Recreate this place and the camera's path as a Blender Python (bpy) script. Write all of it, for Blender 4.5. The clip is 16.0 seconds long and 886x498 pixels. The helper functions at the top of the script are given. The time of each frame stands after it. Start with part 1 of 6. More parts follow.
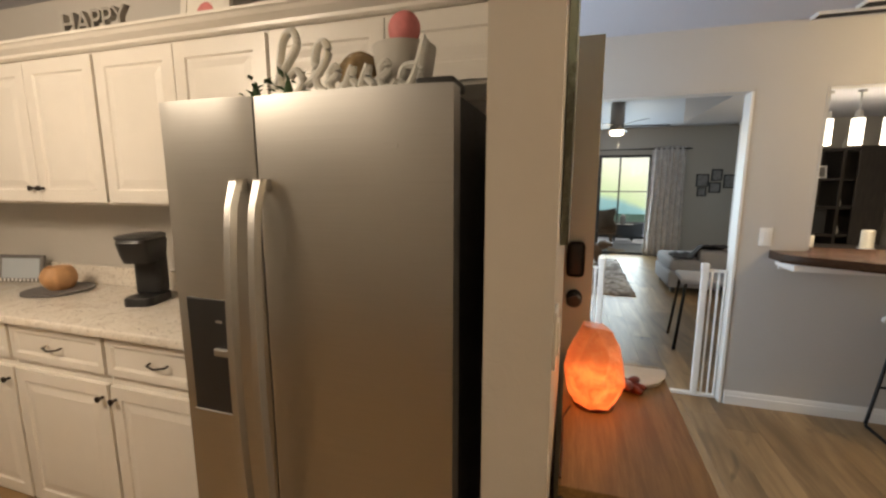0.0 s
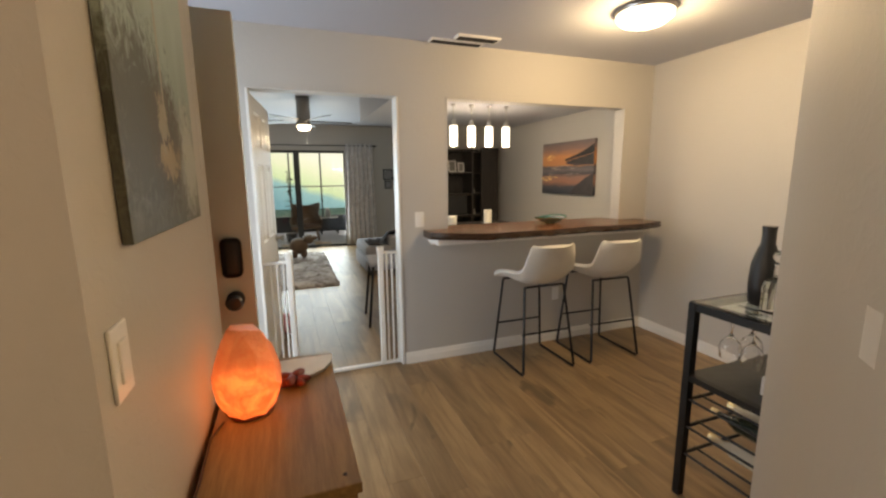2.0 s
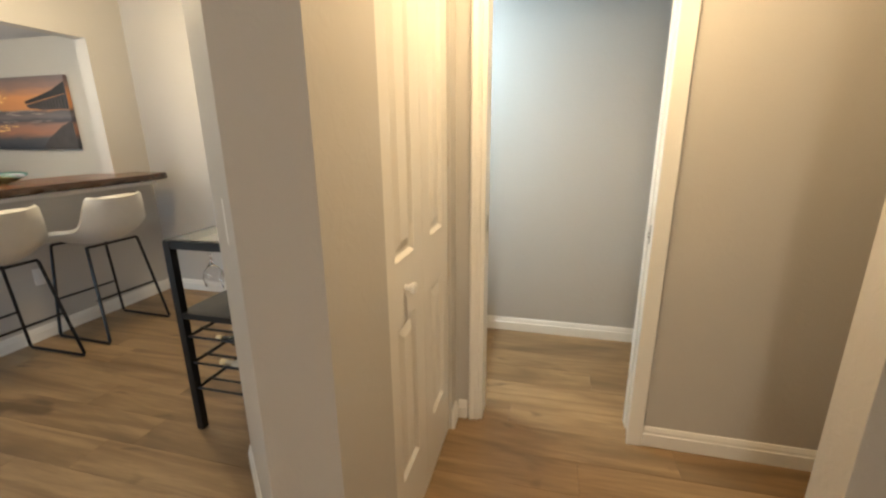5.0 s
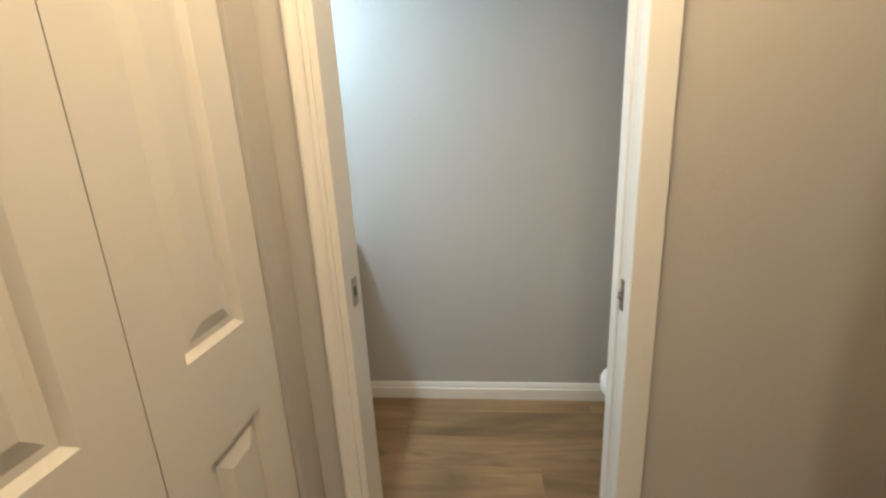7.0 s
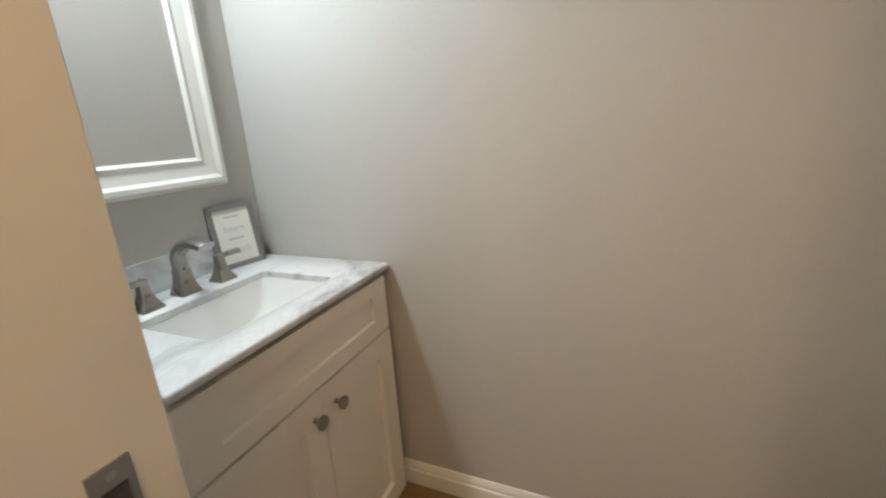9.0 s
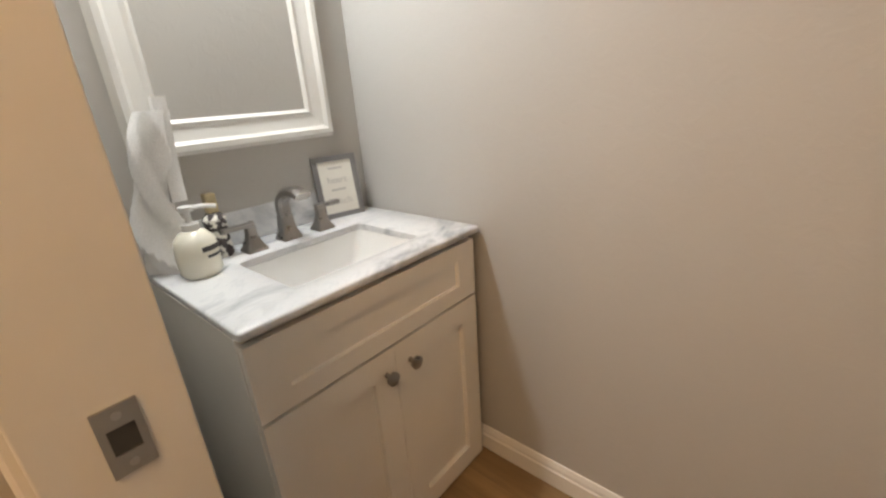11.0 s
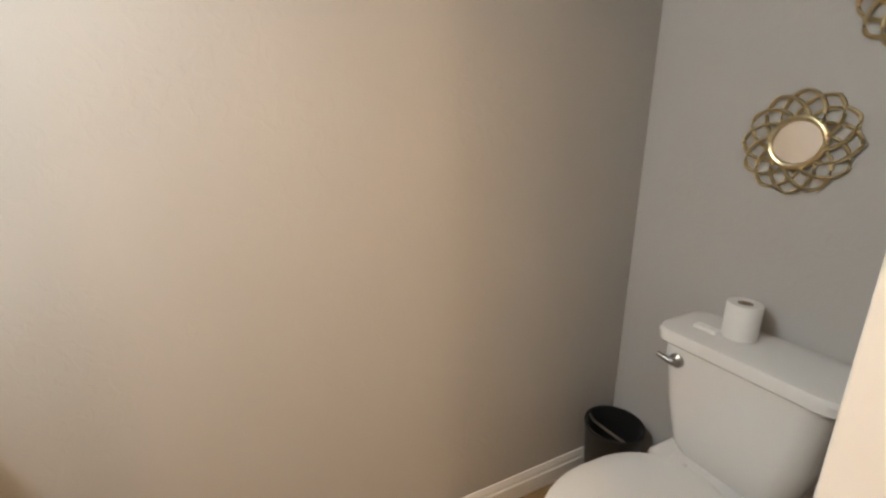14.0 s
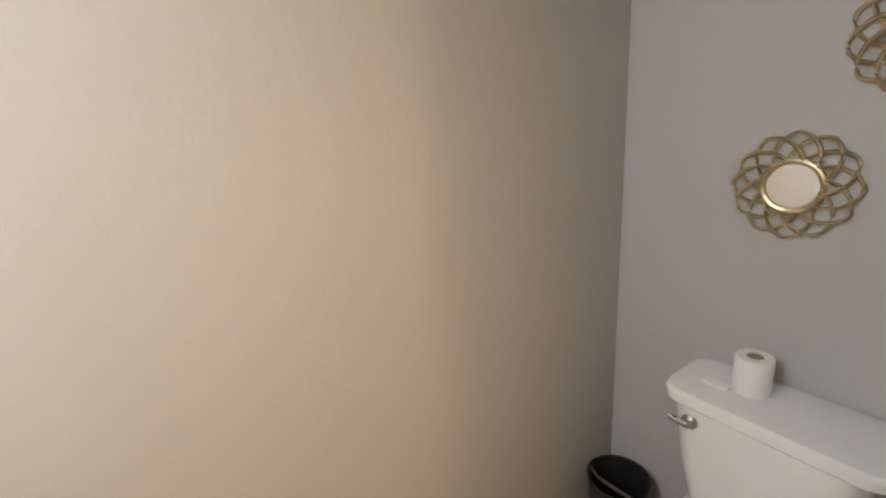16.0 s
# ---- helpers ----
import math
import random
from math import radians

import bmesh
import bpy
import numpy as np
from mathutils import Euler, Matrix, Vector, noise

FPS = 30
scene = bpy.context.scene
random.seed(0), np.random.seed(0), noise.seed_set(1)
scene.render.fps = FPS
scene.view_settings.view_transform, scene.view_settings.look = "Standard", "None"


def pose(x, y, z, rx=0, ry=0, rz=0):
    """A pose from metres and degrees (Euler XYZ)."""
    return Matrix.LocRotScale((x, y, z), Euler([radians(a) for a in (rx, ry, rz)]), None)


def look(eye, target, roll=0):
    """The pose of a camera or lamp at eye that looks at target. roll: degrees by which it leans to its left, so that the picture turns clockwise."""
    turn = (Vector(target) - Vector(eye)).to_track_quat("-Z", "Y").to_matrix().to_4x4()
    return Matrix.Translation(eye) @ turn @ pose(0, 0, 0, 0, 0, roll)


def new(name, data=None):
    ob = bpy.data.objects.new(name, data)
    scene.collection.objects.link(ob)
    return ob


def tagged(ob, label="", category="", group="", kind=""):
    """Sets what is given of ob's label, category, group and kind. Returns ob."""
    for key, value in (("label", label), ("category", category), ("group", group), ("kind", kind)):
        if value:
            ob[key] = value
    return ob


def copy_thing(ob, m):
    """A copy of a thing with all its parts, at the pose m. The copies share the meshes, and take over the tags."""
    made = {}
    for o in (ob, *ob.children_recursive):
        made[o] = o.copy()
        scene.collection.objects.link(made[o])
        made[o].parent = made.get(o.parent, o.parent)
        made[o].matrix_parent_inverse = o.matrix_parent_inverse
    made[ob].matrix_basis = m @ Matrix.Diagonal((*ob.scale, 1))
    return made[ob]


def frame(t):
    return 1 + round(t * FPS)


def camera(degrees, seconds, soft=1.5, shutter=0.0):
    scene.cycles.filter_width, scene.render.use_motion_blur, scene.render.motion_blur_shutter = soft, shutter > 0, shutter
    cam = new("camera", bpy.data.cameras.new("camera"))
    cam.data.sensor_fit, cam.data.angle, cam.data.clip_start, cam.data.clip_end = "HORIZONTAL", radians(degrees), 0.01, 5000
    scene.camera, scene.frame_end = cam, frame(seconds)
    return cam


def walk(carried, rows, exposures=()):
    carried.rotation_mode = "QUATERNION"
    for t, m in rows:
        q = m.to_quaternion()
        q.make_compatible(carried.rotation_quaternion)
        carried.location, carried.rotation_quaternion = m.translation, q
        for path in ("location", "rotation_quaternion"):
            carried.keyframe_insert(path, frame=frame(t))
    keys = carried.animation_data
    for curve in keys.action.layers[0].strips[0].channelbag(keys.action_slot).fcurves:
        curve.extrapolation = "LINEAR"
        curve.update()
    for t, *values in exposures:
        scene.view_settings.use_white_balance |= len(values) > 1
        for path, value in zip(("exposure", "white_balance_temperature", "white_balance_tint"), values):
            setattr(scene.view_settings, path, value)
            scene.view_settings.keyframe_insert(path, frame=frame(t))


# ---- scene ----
cam = camera(93.2, 16.0, soft=2.4)

PATH = [
    (0, (-0.247, 0.603, 1.476), (-0.83, 2.491, 1.163), 0.0),
    (0.5, (-0.131, 0.613, 1.478), (-0.389, 2.574, 1.185), -0.5),
    (1, (-0.047, 0.611, 1.478), (0.021, 2.588, 1.188), -0.7),
    (1.5, (-0.014, 0.634, 1.471), (0.38, 2.571, 1.163), -0.7),
    (2, (-0.015, 0.669, 1.454), (0.669, 2.517, 1.116), -0.6),
    (2.5, (0.004, 0.664, 1.421), (0.979, 2.369, 1.043), -0.3),
    (3, (0.035, 0.635, 1.395), (1.26, 2.157, 0.967), -0.3),
    (3.5, (0.066, 0.592, 1.364), (1.523, 1.875, 0.884), -0.2),
    (4, (0.1, 0.524, 1.35), (1.75, 1.528, 0.832), -0.2),
    (4.5, (0.149, 0.463, 1.338), (1.934, 1.19, 0.806), -0.5),
    (5, (0.227, 0.376, 1.331), (2.095, 0.855, 0.803), -0.6),
    (5.2, (0.262, 0.331, 1.322), (2.158, 0.709, 0.812), -0.4),
    (7.3, (1.211, 0.293, 1.319), (3.132, 0.503, 0.804), -2.9),
    (7.5, (1.321, 0.29, 1.317), (3.239, 0.516, 0.798), -3.2),
    (8, (1.555, 0.27, 1.293), (3.459, 0.56, 0.753), -3.4),
    (8.5, (1.737, 0.266, 1.266), (3.586, 0.797, 0.719), -3.2),
    (9, (1.867, 0.241, 1.243), (3.625, 1.023, 0.696), -3.8),
    (9.2, (1.906, 0.229, 1.24), (3.607, 1.124, 0.689), -3.9),
    (11.3, (1.99, 0.206, 1.216), (3.385, 1.459, 0.52), -4.2),
    (11.5, (1.99, 0.217, 1.195), (3.435, 1.383, 0.452), -4.2),
    (12, (1.987, 0.255, 1.174), (3.657, 0.989, 0.354), -3.7),
    (12.5, (1.938, 0.293, 1.188), (3.745, 0.525, 0.362), -2.9),
    (13, (1.918, 0.344, 1.186), (3.754, 0.094, 0.435), -0.7),
    (13.5, (1.928, 0.352, 1.234), (3.719, -0.224, 0.554), -0.5),
    (14, (1.981, 0.38, 1.268), (3.71, -0.466, 0.724), -0.2),
    (14.5, (2.061, 0.377, 1.384), (3.724, -0.618, 0.891), -2.9),
    (15, (2.141, 0.363, 1.445), (3.729, -0.789, 1.055), -3.6),
    (15.5, (2.148, 0.351, 1.41), (3.718, -0.842, 1.079), -3.2),
    (16, (2.178, 0.348, 1.398), (3.8, -0.701, 0.878), -3.9),
]
walk(cam, [(t, look(eye, target, roll)) for t, eye, target, roll in PATH], [(0, -0.06, 7350, 11), (0.5, -0.05, 7800, 12), (1.5, -0.05, 7950, 12), (2, -0.12, 7950, 12), (2.5, -0.22, 7900, 12), (3, -0.24, 7650, 11), (3.5, -0.11, 7350, 8), (4, 0.06, 7000, 6), (5.2, 0.30, 6650, 6), (7.3, -0.15, 6150, 6), (8, -0.34, 6350, 9), (9.2, -0.27, 7600, 15), (11.3, -0.20, 8350, 22), (12.5, -0.03, 8500, 22), (14, 0.08, 8100, 20), (16, 0.13, 7800, 20)])

# ---- light ----
world = bpy.data.worlds.new("world")
scene.world = world
world.use_nodes = True
wn = world.node_tree.nodes
sky = wn.new("ShaderNodeTexSky")
sky.sky_type = "NISHITA"
sky.sun_disc = False
sky.sun_elevation, sky.sun_rotation = radians(50), radians(200)
world.node_tree.links.new(sky.outputs[0], wn["Background"].inputs[0])
wn["Background"].inputs[1].default_value = 0.12


def lamp(name, kind, place, power, colour, size=0.1, target=None, size_y=None):
    data = bpy.data.lights.new(name, kind)
    data.energy, data.color = power, colour
    if kind == "AREA":
        data.size = size
        if size_y:
            data.shape, data.size_y = "RECTANGLE", size_y
    elif kind == "POINT":
        data.shadow_soft_size = size
    ob = new(name, data)
    ob.matrix_world = look(place, target) if target else pose(*place)
    return ob


sun = bpy.data.lights.new("sun", "SUN")
sun.energy, sun.angle, sun.color = 3.0, radians(0.5), (1.0, 0.95, 0.88)
new("sun", sun).matrix_world = look((0, 0, 20), (-4, -9, 0))

WARM = (1.0, 0.72, 0.44)
COOL = (0.80, 0.92, 1.0)
lamp("foyer_lamp", "POINT", (2.03, 2.74, 2.28), 44, (1.0, 0.78, 0.48), 0.13)
lamp("hall_lamp", "POINT", (1.47, 0.26, 2.20), 42, (1.0, 0.71, 0.40), 0.25)
lamp("kitchen_lamp", "POINT", (-2.3, 0.50, 2.24), 84, (1.0, 0.87, 0.71), 0.24)
lamp("vanity_lamp", "AREA", (2.43, 1.29, 2.13), 20, (0.68, 0.87, 1.0), 0.34, (2.54, 0.80, 0.95), 0.1)
lamp("front_door_daylight", "AREA", (-1.24, 2.95, 1.05), 45, (0.58, 0.75, 1.0), 0.85, (3.0, 2.95, 0.9), 1.9)
lamp("salt_bulb", "POINT", (-0.155, 1.955, 0.88), 0.65, (1.0, 0.27, 0.06), 0.04)
lamp("fan_lamp", "POINT", (0.285, 7.0, 1.98), 14, (1.0, 0.86, 0.66), 0.06)
lamp("slider_daylight", "AREA", (0.1, 9.93, 1.05), 95, (0.62, 0.83, 1.0), 2.2, (0.1, 5.0, 0.9), 1.9)
for k in range(4):
    lamp("pendant_lamp", "POINT", (1.566 + 0.193 * k, 4.61, 1.735), 6.0, (1.0, 0.86, 0.66), 0.04)

# ---- materials ----


class Nodes:
    """A small hand for node materials."""

    def __init__(self, name):
        self.m = bpy.data.materials.new(name)
        self.m.use_nodes = True
        self.t = self.m.node_tree
        self.b = self.t.nodes["Principled BSDF"]

    def add(self, kind, **values):
        n = self.t.nodes.new(kind)
        for key, v in values.items():
            n.inputs[key].default_value = v
        return n

    def link(self, a, b):
        self.t.links.new(a, b)

    def coords(self, stretch=(1, 1, 1), wander=0.0):
        """Object coordinates, stretched, and moved about from object to object."""
        tc, mp = self.add("ShaderNodeTexCoord"), self.add("ShaderNodeMapping")
        mp.inputs["Scale"].default_value = stretch
        self.link(tc.outputs["Object"], mp.inputs["Vector"])
        if wander:
            info = self.add("ShaderNodeObjectInfo")
            mul = self.add("ShaderNodeMath")
            mul.operation = "MULTIPLY"
            mul.inputs[1].default_value = wander
            self.link(info.outputs["Random"], mul.inputs[0])
            comb = self.add("ShaderNodeCombineXYZ")
            for axis in range(3):
                self.link(mul.outputs[0], comb.inputs[axis])
            self.link(comb.outputs[0], mp.inputs["Location"])
        return mp.outputs["Vector"]

    def noise(self, vec, scale, detail=4.0, rough=0.55, distort=0.0):
        n = self.add("ShaderNodeTexNoise", Scale=scale, Detail=detail, Roughness=rough, Distortion=distort)
        self.link(vec, n.inputs["Vector"])
        return n.outputs["Fac"]

    def ramp(self, fac, *stops):
        r = self.add("ShaderNodeValToRGB")
        e = r.color_ramp.elements
        while len(e) < len(stops):
            e.new(0.5)
        for el, (p, c) in zip(e, stops):
            el.position, el.color = p, (*c, 1)
        self.link(fac, r.inputs[0])
        return r.outputs["Color"]

    def mix(self, fac, a, b, mode="MIX"):
        n = self.add("ShaderNodeMix")
        n.data_type, n.blend_type = "RGBA", mode
        for sock, v in ((n.inputs[0], fac), (n.inputs[6], a), (n.inputs[7], b)):
            if hasattr(v, "is_linked"):
                self.link(v, sock)
            elif isinstance(v, tuple):
                sock.default_value = (*v, 1)
            else:
                sock.default_value = v
        return n.outputs[2]

    def bump(self, height, strength, distance=0.002):
        n = self.add("ShaderNodeBump", Strength=strength, Distance=distance)
        self.link(height, n.inputs["Height"])
        self.link(n.outputs[0], self.b.inputs["Normal"])

    def set(self, colour=None, rough=None, metal=None, **more):
        for key, v in (("Base Color", colour), ("Roughness", rough), ("Metallic", metal), *((k.replace("_", " "), v) for k, v in more.items())):
            if v is None:
                continue
            if hasattr(v, "is_linked"):
                self.link(v, self.b.inputs[key])
            else:
                self.b.inputs[key].default_value = (*v, 1) if isinstance(v, tuple) else v
        return self


def dark(c, f):
    return tuple(v * f for v in c)


def plain(name, c, rough=0.5, metal=0.0, vary=0.12, scale=9.0, bump=0.0, bump_scale=120.0, **more):
    """A painted, moulded or metal surface with slight mottling at two scales."""
    n = Nodes(name)
    v = n.coords()
    col = n.mix(n.noise(v, scale), dark(c, 1 - vary), tuple(min(1, x * (1 + vary * 0.5)) for x in c))
    n.set(col, None, metal, **more)
    rr = n.add("ShaderNodeMapRange")
    rr.inputs["To Min"].default_value, rr.inputs["To Max"].default_value = max(0.02, rough - 0.06), min(1, rough + 0.08)
    n.link(n.noise(v, scale * 4), rr.inputs["Value"])
    n.link(rr.outputs[0], n.b.inputs["Roughness"])
    if bump:
        n.bump(n.noise(v, bump_scale, 3), bump)
    return n.m


def wall_paint(name, c):
    n = Nodes(name)
    v = n.coords()
    col = n.mix(n.noise(v, 1.7, 5), dark(c, 0.95), dark(c, 1.03))
    scuff = n.ramp(n.noise(v, 23, 6, 0.7), (0.70, (0, 0, 0)), (0.80, (0.25, 0.25, 0.25)))
    col = n.mix(scuff, col, dark(c, 0.88))
    n.set(col, 0.62)
    lump = n.ramp(n.noise(v, 26, 3, 0.5, 0.8), (0.50, (0, 0, 0)), (0.60, (1, 1, 1)))
    n.bump(n.mix(0.35, lump, n.noise(v, 160, 2)), 0.12, 0.004)
    return n.m


def wood(name, a, b, along=1, rough=0.45, grain=26.0, wander=0.0, bump=0.12):
    n = Nodes(name)
    stretch = [1.0, 1.0, 1.0]
    stretch[along] = 0.09
    v = n.coords(tuple(stretch), wander)
    v2 = n.coords(tuple(0.28 if k == along else 1.0 for k in range(3)), wander)
    fine = n.noise(v, grain * 3.2, 6, 0.65)
    band = n.noise(v, grain * 0.55, 4, 0.5, 1.6)
    col = n.mix(band, a, b)
    col = n.mix(n.ramp(fine, (0.40, (0, 0, 0)), (0.66, (1, 1, 1))), dark(a, 0.78), col)
    n.set(col)
    rr = n.add("ShaderNodeMapRange")
    rr.inputs["To Min"].default_value, rr.inputs["To Max"].default_value = rough - 0.08, rough + 0.12
    n.link(fine, rr.inputs["Value"])
    n.link(rr.outputs[0], n.b.inputs["Roughness"])
    n.bump(fine, bump, 0.001)
    return n.m


def floor_wood(name, a, b, island=False):
    """Wood-look planks: soft broad figure along y, dark knots, and a tone of its own for each plank."""
    n = Nodes(name)
    src = n.add("ShaderNodeNewGeometry").outputs["Random Per Island"] if island else n.add("ShaderNodeObjectInfo").outputs["Random"]
    mul = n.add("ShaderNodeMath")
    mul.operation = "MULTIPLY"
    mul.inputs[1].default_value = 37.0
    n.link(src, mul.inputs[0])
    comb = n.add("ShaderNodeCombineXYZ")
    for axis in range(3):
        n.link(mul.outputs[0], comb.inputs[axis])

    def vec(squeeze):
        tc, mp = n.add("ShaderNodeTexCoord"), n.add("ShaderNodeMapping")
        mp.inputs["Scale"].default_value = (1, squeeze, 1)
        n.link(tc.outputs["Object"], mp.inputs["Vector"])
        n.link(comb.outputs[0], mp.inputs["Location"])
        return mp.outputs["Vector"]

    long, mid = vec(0.10), vec(0.26)
    band = n.ramp(n.noise(long, 9, 3, 0.5, 1.4), (0.30, (0, 0, 0)), (0.70, (1, 1, 1)))
    col = n.mix(band, a, b)
    fine = n.noise(long, 75, 5, 0.6)
    col = n.mix(n.ramp(fine, (0.36, (0.26, 0.26, 0.26)), (0.60, (0, 0, 0))), col, dark(a, 0.62))
    smear = n.ramp(n.noise(mid, 4.0, 3, 0.5, 1.0), (0.50, (0, 0, 0)), (0.72, (0.75, 0.75, 0.75)))
    col = n.mix(smear, col, dark(a, 0.58))
    knot = n.ramp(n.noise(vec(0.45), 6.0, 2, 0.5, 0.8), (0.66, (0, 0, 0)), (0.76, (0.8, 0.8, 0.8)))
    col = n.mix(knot, col, dark(a, 0.42))
    col = n.mix(1.0, col, n.ramp(src, (0.0, (0.84, 0.83, 0.83)), (1.0, (1.14, 1.13, 1.11))), "MULTIPLY")
    n.set(col)
    rr = n.add("ShaderNodeMapRange")
    rr.inputs["To Min"].default_value, rr.inputs["To Max"].default_value = 0.30, 0.48
    n.link(fine, rr.inputs["Value"])
    n.link(rr.outputs[0], n.b.inputs["Roughness"])
    n.bump(fine, 0.05, 0.001)
    return n.m


def glow(name, c, power, base=(0.8, 0.8, 0.8)):
    n = Nodes(name)
    n.set(base, 0.4, Emission_Color=c, Emission_Strength=power)
    return n.m


def glass_mat(name, tint=(1, 1, 1), rough=0.02, ior=1.45):
    n = Nodes(name)
    n.set(tint, rough, 0.0, Transmission_Weight=1.0, IOR=ior)
    return n.m


def marble(name):
    """White marble with cloudy grey drifts that run along the slab."""
    n = Nodes(name)
    v = n.coords((0.7, 1.0, 1.0))
    drift = n.ramp(n.noise(v, 6.5, 5, 0.6, 1.0), (0.50, (0, 0, 0)), (0.68, (0.9, 0.9, 0.9)))
    col = n.mix(drift, (0.69, 0.69, 0.69), (0.34, 0.355, 0.38))
    vein = n.ramp(n.noise(v, 9.0, 4, 0.55, 2.0), (0.475, (0, 0, 0)), (0.50, (0.55, 0.55, 0.55)), (0.525, (0, 0, 0)))
    col = n.mix(vein, col, (0.56, 0.57, 0.60))
    n.set(n.mix(n.ramp(n.noise(v, 2.3, 3), (0.30, (0.7, 0.7, 0.7)), (0.46, (0, 0, 0))), col, (0.69, 0.69, 0.69)), 0.24)
    n.bump(n.noise(v, 200, 2), 0.02)
    return n.m


def granite(name):
    n = Nodes(name)
    v = n.coords()
    base = n.ramp(n.noise(v, 7, 5, 0.6, 0.8), (0.30, (0.68, 0.61, 0.52)), (0.55, (0.77, 0.72, 0.65)), (0.75, (0.58, 0.50, 0.42)))
    fleck = n.ramp(n.noise(v, 95, 4, 0.7), (0.33, (0.25, 0.2, 0.17)), (0.42, (1, 1, 1)))
    n.set(n.mix(1.0, base, fleck, "MULTIPLY"), 0.2)
    return n.m


def steel(name):
    n = Nodes(name)
    v = n.coords((1, 1, 260))
    f = n.noise(v, 3.0, 3, 0.5)
    n.set(n.mix(f, (0.47, 0.46, 0.44), (0.60, 0.59, 0.57)), None, 1.0)
    rr = n.add("ShaderNodeMapRange")
    rr.inputs["To Min"].default_value, rr.inputs["To Max"].default_value = 0.34, 0.45
    n.link(f, rr.inputs["Value"])
    n.link(rr.outputs[0], n.b.inputs["Roughness"])
    n.bump(f, 0.03, 0.0005)
    n.b.inputs["Anisotropic"].default_value = 0.6
    return n.m


def fabric(name, a, b, scale=300, bump=0.3, rough=0.9, figure=None):
    n = Nodes(name)
    v = n.coords()
    blot = n.noise(v, 4, 4)
    if figure:
        blot = n.ramp(n.noise(v, figure[0], figure[1], 0.6, 1.0), (0.38, (0, 0, 0)), (0.62, (1, 1, 1)))
    col = n.mix(blot, a, b)
    weave = n.noise(v, scale, 2)
    n.set(n.mix(n.ramp(weave, (0.35, (0, 0, 0)), (0.65, (0.3, 0.3, 0.3))), col, dark(a, 0.8)), rough)
    n.bump(weave, bump, 0.002)
    return n.m


def salt_mat():
    """A lit salt crystal: the bulb inside glows through thin places more than through thick ones."""
    n = Nodes("salt_crystal")
    v = n.coords()
    f = n.noise(v, 13, 5, 0.62, 1.6)
    n.set(n.mix(f, (0.66, 0.22, 0.11), (0.84, 0.44, 0.30)), 0.5, None, Subsurface_Weight=0.0)
    tc = n.add("ShaderNodeTexCoord")
    dist = n.add("ShaderNodeVectorMath")
    dist.operation = "DISTANCE"
    dist.inputs[1].default_value = (0.005, -0.06, 0.075)
    n.link(tc.outputs["Object"], dist.inputs[0])
    core = n.ramp(dist.outputs["Value"], (0.075, (1, 1, 1)), (0.11, (0.40, 0.40, 0.40)), (0.20, (0.11, 0.11, 0.11)))
    n.link(n.mix(n.noise(v, 26, 4), (1.0, 0.11, 0.016), (1.0, 0.24, 0.055)), n.b.inputs["Emission Color"])
    mul = n.add("ShaderNodeMath")
    mul.operation = "MULTIPLY"
    thin = n.ramp(f, (0.36, (0.45, 0.45, 0.45)), (0.62, (1.15, 1.15, 1.15)))
    n.link(core, mul.inputs[0])
    n.link(thin, mul.inputs[1])
    mul2 = n.add("ShaderNodeMath")
    mul2.operation = "MULTIPLY"
    mul2.inputs[1].default_value = 1.65
    n.link(mul.outputs[0], mul2.inputs[0])
    n.link(mul2.outputs[0], n.b.inputs["Emission Strength"])
    n.bump(n.noise(v, 38, 5, 0.6), 0.9, 0.008)
    return n.m


def vertical_bands(name, stops, scale, blur=0.12, rough=0.6, streak=(6, 6, 40)):
    """Paint laid in horizontal bands that run into one another; the height is the object's own z over scale."""
    n = Nodes(name)
    tc, sep = n.add("ShaderNodeTexCoord"), n.add("ShaderNodeSeparateXYZ")
    n.link(tc.outputs["Object"], sep.inputs[0])
    f = n.noise(n.coords(streak), 1.0, 5, 0.6, 0.6)
    ma = n.add("ShaderNodeMath")
    ma.operation = "MULTIPLY_ADD"
    ma.inputs[1].default_value = 1.0 / scale
    n.link(sep.outputs["Z"], ma.inputs[0])
    off = n.add("ShaderNodeMath")
    off.operation = "MULTIPLY_ADD"
    off.inputs[1].default_value, off.inputs[2].default_value = blur * 2, -blur
    n.link(f, off.inputs[0])
    n.link(off.outputs[0], ma.inputs[2])
    n.set(n.ramp(ma.outputs[0], *stops), rough)
    n.bump(n.noise(n.coords(), 500, 2), 0.15)
    return n.m


GREIGE = wall_paint("wall_paint", (0.50, 0.475, 0.44))
BATH = wall_paint("bath_wall_paint", (0.47, 0.455, 0.435))
# White ceilings dimmed to grey-blue in the colour, standing in for weak light there.
CEIL = wall_paint("dimmed_ceiling_white", (0.46, 0.467, 0.515))
WHITE = plain("white_trim_paint", (0.78, 0.76, 0.72), 0.32, vary=0.05, bump=0.04)
DOORW = plain("door_paint", (0.74, 0.71, 0.66), 0.38, vary=0.04, bump=0.05)
TAN = plain("tan_door_paint", (0.66, 0.655, 0.57), 0.42, vary=0.05)
CABW = plain("cabinet_paint", (0.76, 0.72, 0.66), 0.3, vary=0.06, bump=0.04)
VANW = plain("vanity_paint", (0.84, 0.81, 0.76), 0.35, vary=0.04)
PLANK = floor_wood("floor_plank_wood", (0.218, 0.132, 0.062), (0.395, 0.260, 0.132))
PLANKFAR = floor_wood("far_plank_wood", (0.218, 0.132, 0.062), (0.395, 0.260, 0.132), True)
OAK = wood("console_wood", (0.27, 0.165, 0.072), (0.39, 0.25, 0.115), 1, 0.33, 14)
